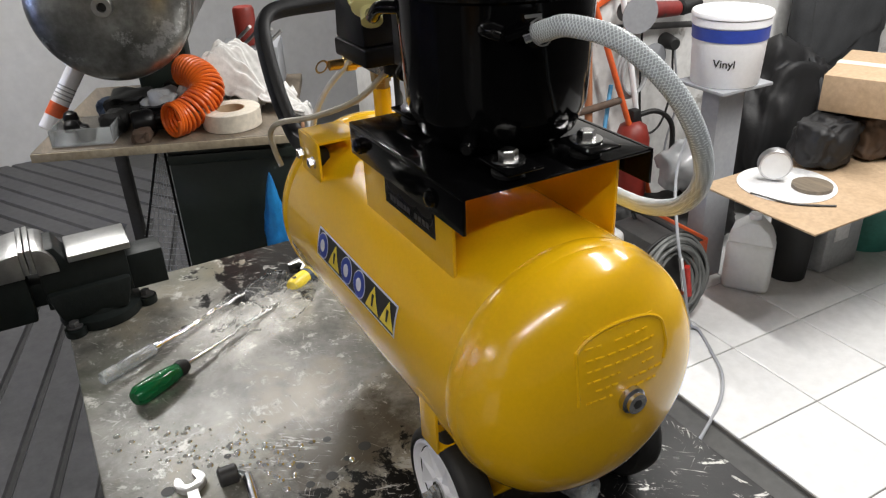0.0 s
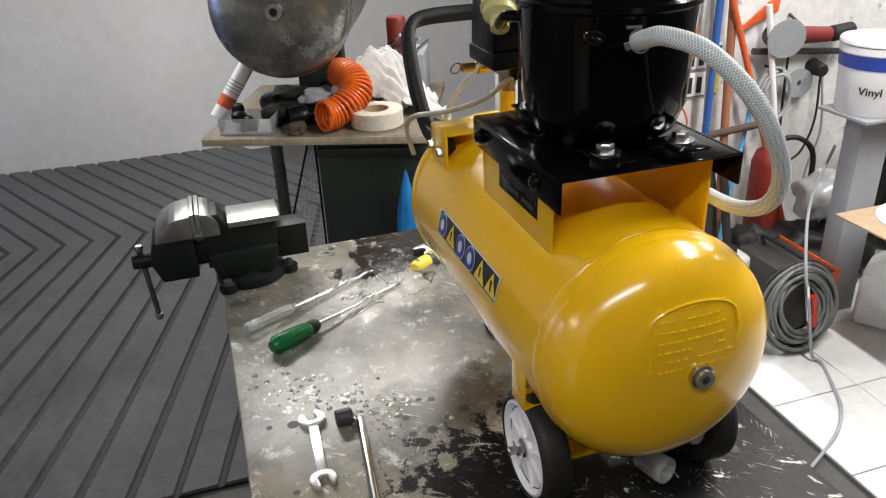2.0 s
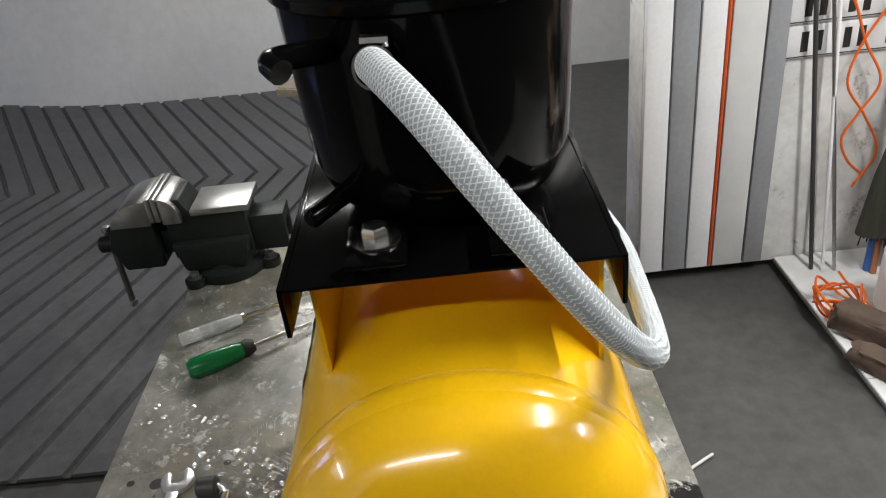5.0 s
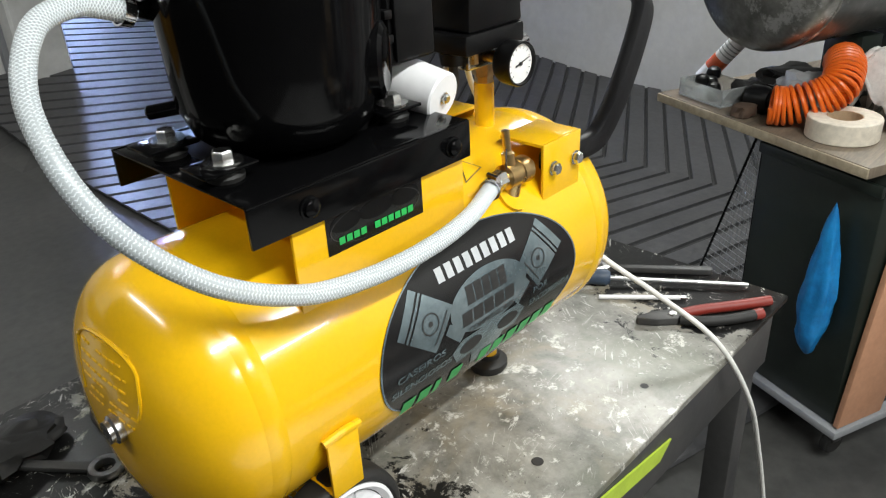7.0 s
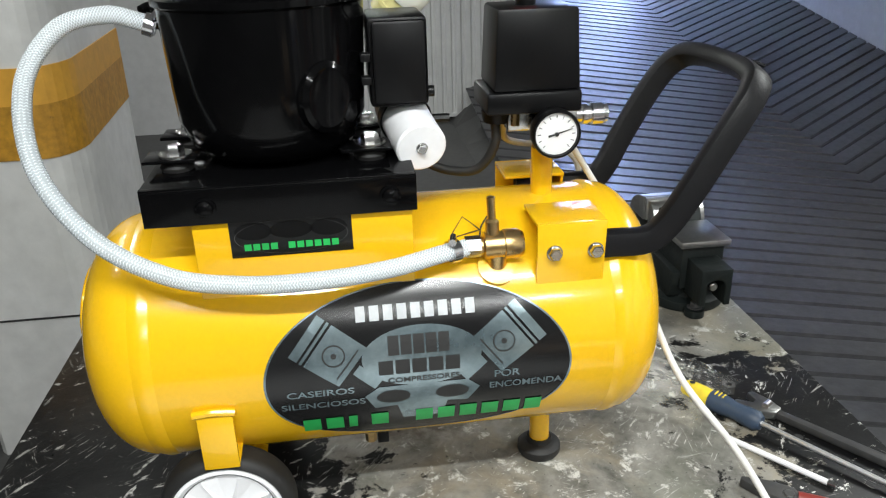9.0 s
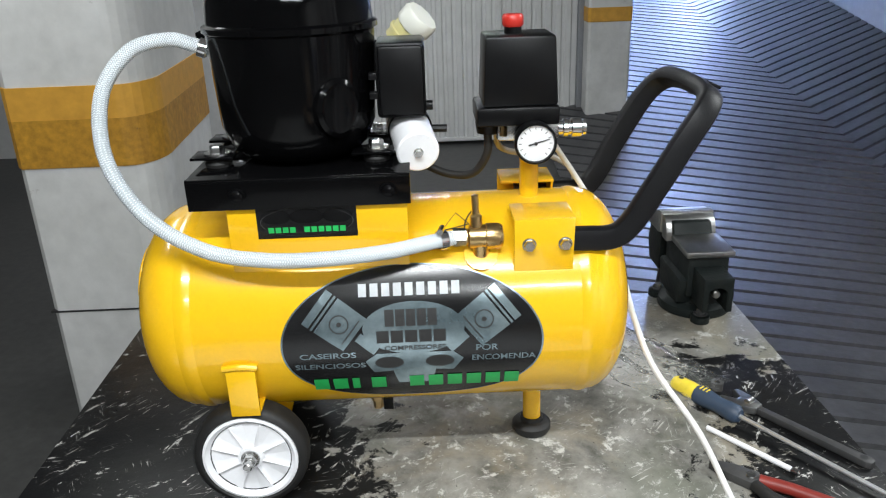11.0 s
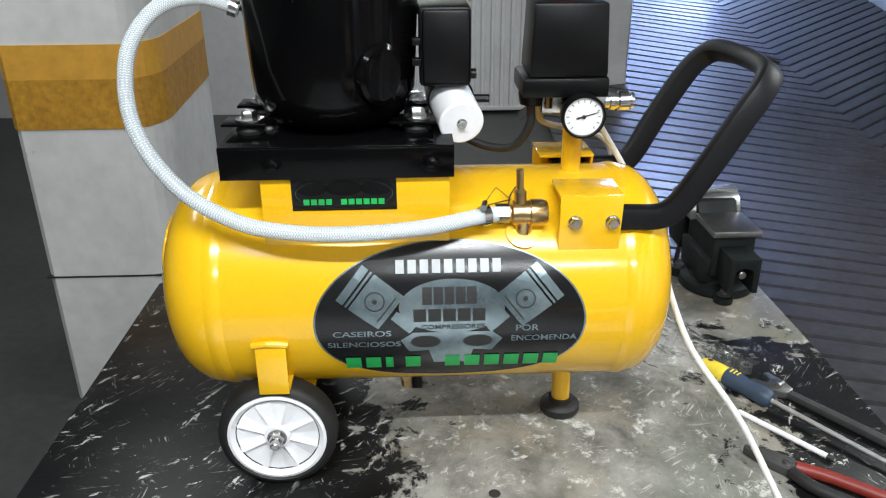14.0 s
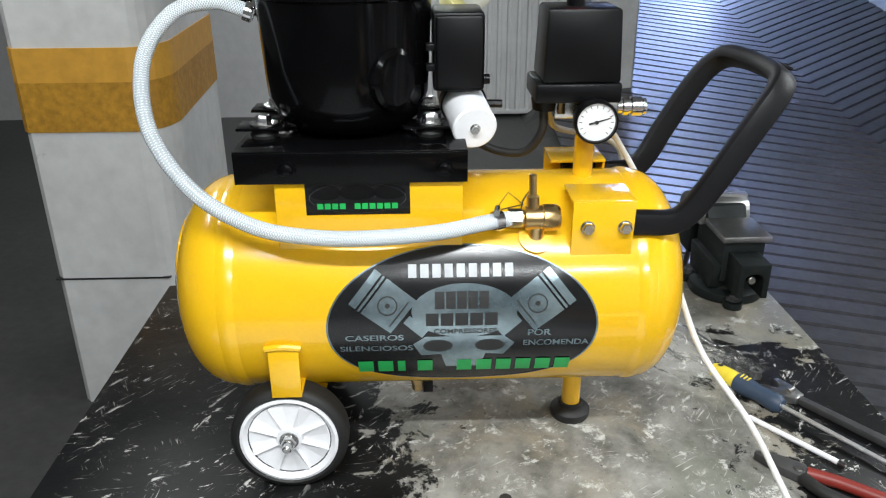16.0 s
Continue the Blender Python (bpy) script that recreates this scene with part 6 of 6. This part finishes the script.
part("cap", lathe([(0, 0.285), (0.022, 0.285), (0.022, 0.305), (0, 0.307)], mj, 20), WHITEPL, jg)
# low table with cardboard top
lt = thing("low_table", 0.95, -2.1, TF, "low table covered with a cardboard sheet", "table")
part("top", box(0.62, 1.02, -2.75, -1.55, 0.47, 0.488, 0.002), WOOD, lt)
part("cardboard_sheet", box(0.57, 1.03, -2.76, -1.505, 0.4885, 0.495, 0.001), CARDBOARD, lt, "brown cardboard sheet")
for x, y in ((0.68, -2.7), (0.98, -2.7), (0.66, -2.3)):
    part("leg", box(x - 0.025, x + 0.025, y - 0.025, y + 0.025, TF + 0.0005, 0.4695, 0.003), FRAMEST, lt)
TT = 0.4955
for nm, x, y, r, h, mt, lab in (("black_bin", 0.98, -1.98, 0.085, 0.27, RUBBER, "black plastic bin under the low table"), ("teal_basket", 1.02, -2.48, 0.16, 0.28, TEAL, "teal plastic basket under the low table")):
    q = thing(nm, x, y, TF, lab, "bin")
    part("body", lathe([(0, 0.0005), (r * 0.85, 0.0005), (r, h), (r * 1.04, h), (r * 1.04, h + 0.012), (r * 0.96, h + 0.012), (r * 0.8, 0.01), (0, 0.01)], Matrix.Translation((x, y, TF)), 28), mt, q)
cr = thing("storage_crate", 1.0, -2.2, TF, "grey plastic storage crate under the low table", "crate")
part("body", box(0.9, 1.15, -2.29, -2.08, TF + 0.0005, 0.3, 0.012), GREYPL, cr)
part("rim", box(0.89, 1.16, -2.30, -2.07, 0.3005, 0.325, 0.006), GREYPL, cr)
part("sticker", box(0.8955, 0.8995, -2.2, -2.12, 0.15, 0.24, 0.0005), WHITEST, cr, "white paper label")
# plate, gauge and boxes on the low table
pp = thing("paper_disc", 0.86, -1.75, TT, "white round paper disc on cardboard", "disc")
part("disc", lathe([(0, 0), (0.16, 0), (0.16, 0.003), (0, 0.003)], Matrix.Translation((0.87, -1.74, TT)), 40), WHITEST, pp)
bd2 = thing("wooden_disc", 0.83, -1.75, TT, "small brown wooden disc lying on the paper", "disc")
part("disc", lathe([(0, 0), (0.065, 0), (0.065, 0.012), (0, 0.012)], Matrix.Translation((0.80, -1.78, TT + 0.0035)), 30), WOOD, bd2)
gg = thing("loose_gauge", 0.93, -1.72, TT, "round metal pressure gauge standing on the table", "gauge")
part("case", lathe([(0, 0), (0.052, 0), (0.056, 0.008), (0.056, 0.03), (0.04, 0.042), (0, 0.042)], aim((0.90, -1.71, TT + 0.064), (1.0, -1.80, TT + 0.07)), 32), ALU, gg)
part("dial", lathe([(0, -0.001), (0.047, -0.001), (0, -0.0004)], aim((0.90, -1.71, TT + 0.064), (1.0, -1.80, TT + 0.07)), 32), DIAL, gg)
wr = thing("thin_rod", 0.73, -1.65, TT, "thin dark rod lying on the cardboard", "rod")
part("rod", tube([(0.88, -1.58, TT + 0.004), (0.75, -1.62, TT + 0.004), (0.66, -1.72, TT + 0.004)], 0.0035, 8, 5), FRAMEST, wr)
rnd = random.Random(8)
for k, (x, y, z, sx, sy, sz, a, mt, lab) in enumerate((
        (0.90, -2.4, TT, 0.22, 0.3, 0.12, 8, BROWN, "brown box of scrap on low table"), (0.94, -2.2, TT + 0.1905, 0.24, 0.4, 0.13, 24, CARDBOARD, "worn cardboard box stacked on dark sacks"),
        (0.7, -2.3, TT, 0.1, 0.12, 0.07, 35, ORANGEP, "orange packet lying on the low table"), (0.66, -2.42, TT, 0.12, 0.09, 0.05, 60, YELST, "yellow packet lying on the low table"))):
    q = thing("carton" if mt is CARDBOARD else "box", x, y, z, lab, "box")
    bm = box(-sx / 2, sx / 2, -sy / 2, sy / 2, 0.0005, sz, 0.006)
    bm.transform(pose(x, y, z, 0, 0, a))
    part("body", bm, mt, q)
    bm = box(-sx / 2 - 0.0008, sx / 2 + 0.0008, -0.025, 0.025, sz * 0.35, sz + 0.001)
    bm.transform(pose(x, y, z, 0, 0, a))
    part("tape", bm, TAPE if mt is CARDBOARD else GREYPL, q)



def heap(name, x, y, z, sx, sy, sz, mat, label, cat, seed, square=0.7):
    """A soft, creased bundle that sits on z."""
    bm = bmesh.new()
    bmesh.ops.create_icosphere(bm, subdivisions=5, radius=1)
    off = Vector((seed, seed * 0.7, 0))
    for v in bm.verts:
        k = 1 + 0.22 * noise.noise(v.co * 1.6 + off) + 0.12 * noise.noise(v.co * 4 + off) + 0.05 * abs(noise.noise(v.co * 9 + off))
        c = Vector([math.copysign(abs(a) ** square, a) for a in v.co])
        v.co = Vector((x + c.x * sx * k, y + c.y * sy * k, max(z + 0.001, z + sz + c.z * sz * k)))
    return tagged(part(name, bm, mat, None, "", True, 180), label, cat)


heap("sack", 0.93, -1.99, TT, 0.085, 0.11, 0.09, COAT, "black crumpled sack on the low table", "bag", 3)
heap("sack", 0.90, -2.21, TT, 0.1, 0.11, 0.09, BROWN, "dark brown bundle on the low table", "bag", 9)
heap("work_bag", 0.72, -2.26, TT, 0.06, 0.09, 0.045, GREYCLOTH, "dark grey tool bag on the low table", "bag", 5)
pack = heap("backpack", 1.5, -2.42, TF, 0.16, 0.25, 0.37, COAT, "black nylon backpack standing by the wall", "backpack", 12)
part("pocket", box(1.325, 1.36, -2.56, -2.32, 0.12, 0.42, 0.02, 3), COAT, pack)
for y in (-2.5, -2.34):
    part("strap", tube([(1.42, y, 0.70), (1.35, y, 0.6), (1.335, y, 0.46), (1.35, y, 0.3)], 0.012, 8, 5), GREYCLOTH, pack)
coat = heap("work_jacket", 1.66, -2.98, 0.5, 0.055, 0.3, 0.36, GREYCLOTH, "dark grey work jacket hanging on the wall", "jacket", 21, 0.6)
part("sleeve", tube([(1.64, -2.70, 1.1), (1.62, -2.66, 0.9), (1.63, -2.68, 0.6)], 0.05, 12, 6), GREYCLOTH, coat)
part("coat_hook", rod((1.66, -2.98, 1.2), (1.7295, -2.98, 1.23), 0.007, 8), FRAMEST, coat)

# ---- things leaning on and hanging from the workshop wall ----
WX = 1.728


def leaning(name, a, b, r, mat, label, cat, r2=None):
    q = thing(name, a[0], a[1], a[2], label, cat)
    part("pole", rod(a, b, r, 14, None, r2, 0.002), mat, q)
    return q


leaning("aluminium_pole", (1.60, -1.41, TF), (1.68, -1.36, 1.75), 0.0095, ALU, "bare aluminium pole leaning on the wall", "pole")
leaning("blue_pole", (1.58, -1.36, TF), (1.66, -1.42, 1.35), 0.014, BLUEPL, "blue plastic pole leaning on the wall", "pole")
leaning("wooden_pole", (1.60, -1.50, TF), (1.68, -1.45, 1.8), 0.016, WOODPOLE, "reddish wooden pole leaning on the wall", "pole")
leaning("orange_bar", (1.57, -1.862, TF), (1.64, -1.32, 1.45), 0.012, ORANGEP, "orange painted bar leaning on the wall", "bar")
leaning("white_tube", (1.58, -1.82, TF), (1.66, -1.64, 1.08), 0.012, WHITEPL, "white plastic tube leaning on the wall", "tube")
leaning("thin_white_rod", (1.6, -1.22, TF), (1.69, -1.14, 1.4), 0.006, WHITEPL, "thin white rod leaning on the wall", "rod")
leaning("steel_rod", (1.6, -1.26, TF), (1.69, -1.09, 1.4), 0.006, BARESTEEL, "thin steel rod leaning on the wall", "rod")
leaning("steel_rod", (1.62, -1.19, TF), (1.7, -1.07, 1.3), 0.007, FRAMEST, "dark steel rod leaning on the wall", "rod")
leaning("pale_blue_rod", (1.50, -1.40, TF), (1.66, -1.62, 0.68), 0.009, PALEBLUE, "pale blue plastic rod leaning on the wall", "rod")
leaning("steel_angle", (1.42, -1.441, TF), (1.5, -1.395, 0.55), 0.017, FRAMEST, "dark steel bar leaning among the tools", "bar")
leaning("wooden_stick", (1.62, -1.34, 0.605), (1.60, -1.62, 0.63), 0.015, BROWN, "short wooden stick wedged across the poles", "stick")
tri_ = thing("metal_triangle", 1.66, -1.57, 1.05, "orange painted metal triangle hanging on wall", "triangle")
part("blade", prism([(0, 0), (0.2, 0.075), (0.205, 0.125), (0.16, 0.12)], 0.006, Matrix(((0, 0, 1, 1.70), (-1, 0, 0, -1.52), (0, 1, 0, 0.965), (0, 0, 0, 1))), 0.001), ORANGEP, tri_)
part("hook", rod((1.70, -1.69, 1.05), (1.729, -1.69, 1.05), 0.004, 8), FRAMEST, tri_)
# broom
br_ = thing("broom", 1.5, -1.37, TF, "dark bristled broom standing by the wall", "broom")
part("bristles", lathe([(0, 0.16), (0.085, 0.16), (0.08, 0.2), (0.06, 0.36), (0.038, 0.47), (0.02, 0.5), (0, 0.5)], pose(1.56, -1.37, TF) @ Matrix.Diagonal((0.5, 1, 1, 1)), 30), STRAW, br_)
rnd = random.Random(6)
for k in range(26):
    y = -1.37 + rnd.uniform(-0.075, 0.075)
    part("straw", rod((1.56 + rnd.uniform(-0.035, 0.03), y, TF + rnd.uniform(0.1, 0.16)), (1.56 + rnd.uniform(-0.015, 0.015), -1.37 + (y + 1.37) * 0.4, TF + 0.44), 0.003, 4), STRAW, br_)
part("binding", lathe([(0.032, 0.48), (0.036, 0.48), (0.03, 0.51), (0.026, 0.51)], pose(1.56, -1.37, TF) @ Matrix.Diagonal((0.6, 1, 1, 1)), 24, None, True), GREEN, br_, "green binding")
part("stick", rod((1.56, -1.37, TF + 0.001), (1.64, -1.40, 0.72), 0.011, 12), WOODPOLE, br_)
# fire extinguisher
fe = thing("fire_extinguisher", 1.6, -1.73, TF, "red fire extinguisher standing by the wall", "fire extinguisher")
part("cylinder", lathe([(0, 0.0005), (0.066, 0.0005), (0.07, 0.01), (0.07, 0.44), (0.055, 0.49), (0.025, 0.51), (0, 0.515)], Matrix.Translation((1.6, -1.70, TF)), 32), DARKRED, fe)
part("valve", box(1.58, 1.62, -1.72, -1.68, TF + 0.511, TF + 0.56, 0.005), RUBBER, fe)
part("hose", tube([(1.6, -1.70, TF + 0.53), (1.57, -1.80, TF + 0.54), (1.55, -1.87, TF + 0.46), (1.55, -1.87, TF + 0.25)], 0.011, 8, 6), RUBBER, fe)
# two number plates, characters as plain bars
for z0 in (0.735, 0.842):
    npl = thing("number_plate", WX - 0.006, -1.36, z0, "old white number plate fixed to the wall", "number plate")
    part("plate", box(WX - 0.007, WX - 0.0005, -1.50, -1.05, z0, z0 + 0.1, 0.002), WHITEPL, npl)
    part("rim", box(WX - 0.0085, WX - 0.0075, -1.495, -1.055, z0 + 0.004, z0 + 0.007), INK, npl)
    for k in range(8):
        if k not in (2, 5):
            part("character_bar", box(WX - 0.0085, WX - 0.0072, -1.12 - k * 0.043, -1.098 - k * 0.043, z0 + 0.02, z0 + 0.082), INK, npl)
    part("blue_mark" if z0 > 0.8 else "yellow_mark", box(WX - 0.0085, WX - 0.0072, -1.497, -1.46, z0 + 0.01, z0 + 0.09), BLUEST if z0 > 0.8 else YELST, npl)
# regulator and its orange spiral lead
rgl = thing("air_regulator", WX - 0.04, -1.14, 1.02, "air regulator with small gauge on the wall", "regulator")
part("body", box(WX - 0.07, WX - 0.001, -1.19, -1.11, 1.02, 1.07, 0.006), BARESTEEL, rgl)
part("bowl", lathe([(0, 0), (0.022, 0), (0.024, 0.08), (0, 0.08)], Matrix.Translation((WX - 0.04, -1.14, 0.939)), 18), CLEARPL, rgl)
part("top", box(WX - 0.07, WX - 0.001, -1.2, -1.1, 1.09, 1.15, 0.006), BLUEPL, rgl)
part("neck", rod((WX - 0.035, -1.14, 1.0705), (WX - 0.035, -1.14, 1.0895), 0.012, 12), BARESTEEL, rgl)
part("gauge", rod((WX - 0.0705, -1.2, 1.045), (WX - 0.088, -1.2, 1.045), 0.023, 20), BRASS, rgl)
sp_ = thing("orange_air_line", WX - 0.05, -1.2, 0.4, "thin orange air line hanging in loops on wall", "air line")
for q in ([(1.69, -1.18, 1.03), (1.66, -1.30, 1.06), (1.66, -1.34, 0.95), (1.67, -1.26, 0.78), (1.66, -1.23, 0.66), (1.66, -1.3, 0.55), (1.66, -1.36, 0.42), (1.66, -1.30, 0.3)],
          [(1.69, -1.16, 1.02), (1.67, -1.22, 0.9), (1.67, -1.27, 0.78), (1.66, -1.33, 0.66), (1.66, -1.28, 0.56), (1.66, -1.24, 0.48), (1.66, -1.27, 0.4), (1.66, -1.33, 0.34)]):
    part("line", tube(q, 0.0042, 7, 7), ORANGE, sp_)
# white corner trims with orange and grey stripes
for y0, y1, mt in ((-0.70, -0.62, WHITEPL), (-0.78, -0.705, GREYPOST), (-0.86, -0.785, WHITEPL), (-0.873, -0.862, ORANGEP), (-0.98, -0.876, DOORWHITE), (-1.05, -0.985, GREYPOST)):
    q = thing("wall_profile", WX, y0, 0, "tall painted metal profile standing on the wall", "profile", "profiles on the wall")
    part("profile", box(WX - 0.03, WX - 0.0005, y0, y1, TF, 2.3, 0.006), mt, q)
# hanging power tools and cables
gr = thing("angle_grinder", 1.66, -1.8, 0.95, "red and black angle grinder hanging on wall", "angle grinder")
part("body", rod((1.66, -1.74, 0.955), (1.66, -1.95, 0.94), 0.036, 20, None, 0.03, 0.008), GRINDRED, gr, "dull red motor housing")
part("head", rod((1.66, -1.72, 0.955), (1.66, -1.65, 0.965), 0.034, 18, None, 0.036, 0.008), FRAMEST, gr)
part("disc", lathe([(0, 0), (0.075, 0), (0.075, 0.004), (0, 0.004)], aim((1.61, -1.70, 0.955), (1.3, -1.63, 0.925)), 32), GREYPOST, gr, "grey grinding disc")
part("grip", rod((1.66, -1.955, 0.94), (1.66, -2.06, 0.95), 0.032, 16, None, 0.03, 0.008), RUBBER, gr)
part("hook", rod((1.66, -1.8, 0.99), (1.729, -1.8, 1.02), 0.006, 8), FRAMEST, gr)
bar_ = thing("tool_bar", WX - 0.03, -1.8, 0.87, "dark steel tool bar fixed to the wall", "tool bar")
part("bar", rod((1.69, -1.62, 0.90), (1.69, -2.08, 0.855), 0.013, 10), FRAMEST, bar_)
for y in (-1.68, -2.0):
    part("bracket", rod((1.69, y, 0.893 + 0.1 * (y + 1.68)), (1.7295, y, 0.893 + 0.1 * (y + 1.68)), 0.008, 8), FRAMEST, bar_)
dg = thing("grinding_disc", WX - 0.01, -1.83, 0.78, "worn grey grinding disc hanging on the wall", "grinding disc")
part("disc", lathe([(0.01, 0), (0.06, 0), (0.06, 0.004), (0.01, 0.004)], aim((1.70, -1.872, 0.743), (1.0, -1.77, 0.743)), 28, None, True), GREYPOST, dg)
part("nail", rod((1.729, -1.872, 0.755), (1.69, -1.872, 0.755), 0.004, 8), BARESTEEL, dg)
pg = thing("power_plug", WX - 0.03, -1.95, 0.8, "black round plug with hanging cable", "plug")
part("plug", rod((1.728, -1.95, 0.80), (1.64, -1.93, 0.80), 0.033, 18, None, 0.026, 0.006), RUBBER, pg)
part("cable", tube([(1.65, -1.93, 0.775), (1.65, -1.94, 0.6), (1.65, -1.9, 0.47), (1.66, -1.84, 0.43), (1.67, -1.80, 0.5), (1.68, -1.79, 0.68), (1.70, -1.8, 0.86)], 0.005, 8, 7), RUBBER, pg)
part("cable", tube([(1.65, -1.94, 0.775), (1.64, -1.97, 0.55), (1.64, -1.93, 0.38), (1.62, -1.9, 0.2)], 0.005, 8, 7), GREYPOST, pg)
rl_ = thing("cable_reel", 1.68, -1.72, 0.6, "grey looped cable hanging on the wall", "cable")
for k in range(3):
    pts = [(1.66 - 0.012 * k, -1.72 + (0.08 - 0.008 * k) * math.cos(2 * math.pi * i / 20), 0.72 + (0.11 - 0.01 * k) * math.sin(2 * math.pi * i / 20)) for i in range(21)]
    part("loop", tube(pts, 0.007, 8, 2), GREYPL, rl_)
part("hook", rod((1.729, -1.72, 0.825), (1.63, -1.72, 0.825), 0.006, 8), FRAMEST, rl_)
# the heap at (1.45, -1.78) is added for dark clutter behind the cable coil
for x, y, z, sx, sy, sz, mt, lab, seed in ((1.47, -1.88, 0.335, 0.09, 0.125, 0.105, BAGPL, "crumpled clear plastic bag of small parts", 1), (1.5, -1.58, 0.12, 0.1, 0.11, 0.11, RUBBER, "black crumpled sack by the wall", 7), (1.45, -1.78, 0.12, 0.16, 0.16, 0.1, RUBBER, "black rubbish bag on the tiles", 2),
                                           (1.42, -1.95, 0.12, 0.14, 0.14, 0.13, RUBBER, "dark plastic sack on the tiles", 5)):
    bm = bmesh.new()
    bmesh.ops.create_uvsphere(bm, u_segments=36, v_segments=22, radius=1)
    for v in bm.verts:
        k = 1 + 0.3 * noise.noise(v.co * 1.8 + Vector((seed, 0, 0))) + 0.14 * noise.noise(v.co * 5 + Vector((seed, 0, 0))) + 0.05 * noise.noise(v.co * 12)
        v.co = Vector((x + v.co.x * sx * k, y + v.co.y * sy * k, max(TF + 0.001, z + v.co.z * sz * k)))
    tagged(part("plastic_bag" if mt is BAGPL else "sack", bm, mt, None, "", True, 180), lab, "bag")
j2 = thing("small_canister", 1.33, -1.34, TF, "milky dirty plastic canister on the tiles", "canister")
part("body", box(1.27, 1.39, -1.41, -1.27, TF + 0.0005, 0.24, 0.025, 3), JUG, j2)
part("cap", rod((1.33, -1.34, 0.2405), (1.33, -1.34, 0.265), 0.03, 18), RUBBER, j2)
rnd = random.Random(17)
for x, y, z, sx, sy, sz, a in ((1.22, -1.19, 0.05, 0.11, 0.045, 0.045, 40), (1.08, -1.15, 0.03, 0.09, 0.035, 0.028, 35), (1.16, -1.25, 0.06, 0.07, 0.05, 0.05, -20), (1.02, -1.22, 0.03, 0.05, 0.04, 0.03, 10)):
    q = thing("rusty_scrap", x, y, TF, "rusty brown scrap metal lying on the tiles", "scrap", "scrap on the tiles")
    bm = bmesh.new()
    bmesh.ops.create_icosphere(bm, subdivisions=3, radius=1)
    off = Vector((rnd.uniform(0, 9), rnd.uniform(0, 9), 0))
    for v in bm.verts:
        k = 1 + 0.35 * noise.noise(v.co * 1.6 + off) + 0.2 * noise.noise(v.co * 4 + off)
        c = Vector([math.copysign(abs(t) ** 0.5, t) for t in v.co])
        v.co = pose(x, y, 0, 0, 0, a) @ Vector((c.x * sx * k, c.y * sy * k, max(TF + 0.001 if z < 0.1 else 0.06, TF + z + c.z * sz * k)))
    part("piece", bm, BROWN, q)
rgp = thing("orange_wire_bundle", 1.37, -1.16, TF, "tangled orange wire lying on the floor", "wire")
rnd = random.Random(9)
for k in range(4):
    pts = [(1.37 + 0.09 * math.cos(i * 1.3 + k) + rnd.uniform(-0.02, 0.02), -1.16 + 0.07 * math.sin(i * 1.3 + k), TF + 0.01 + rnd.uniform(0, 0.09)) for i in range(8)]
    part("wire", tube(pts, 0.004, 6, 6), ORANGE, rgp)
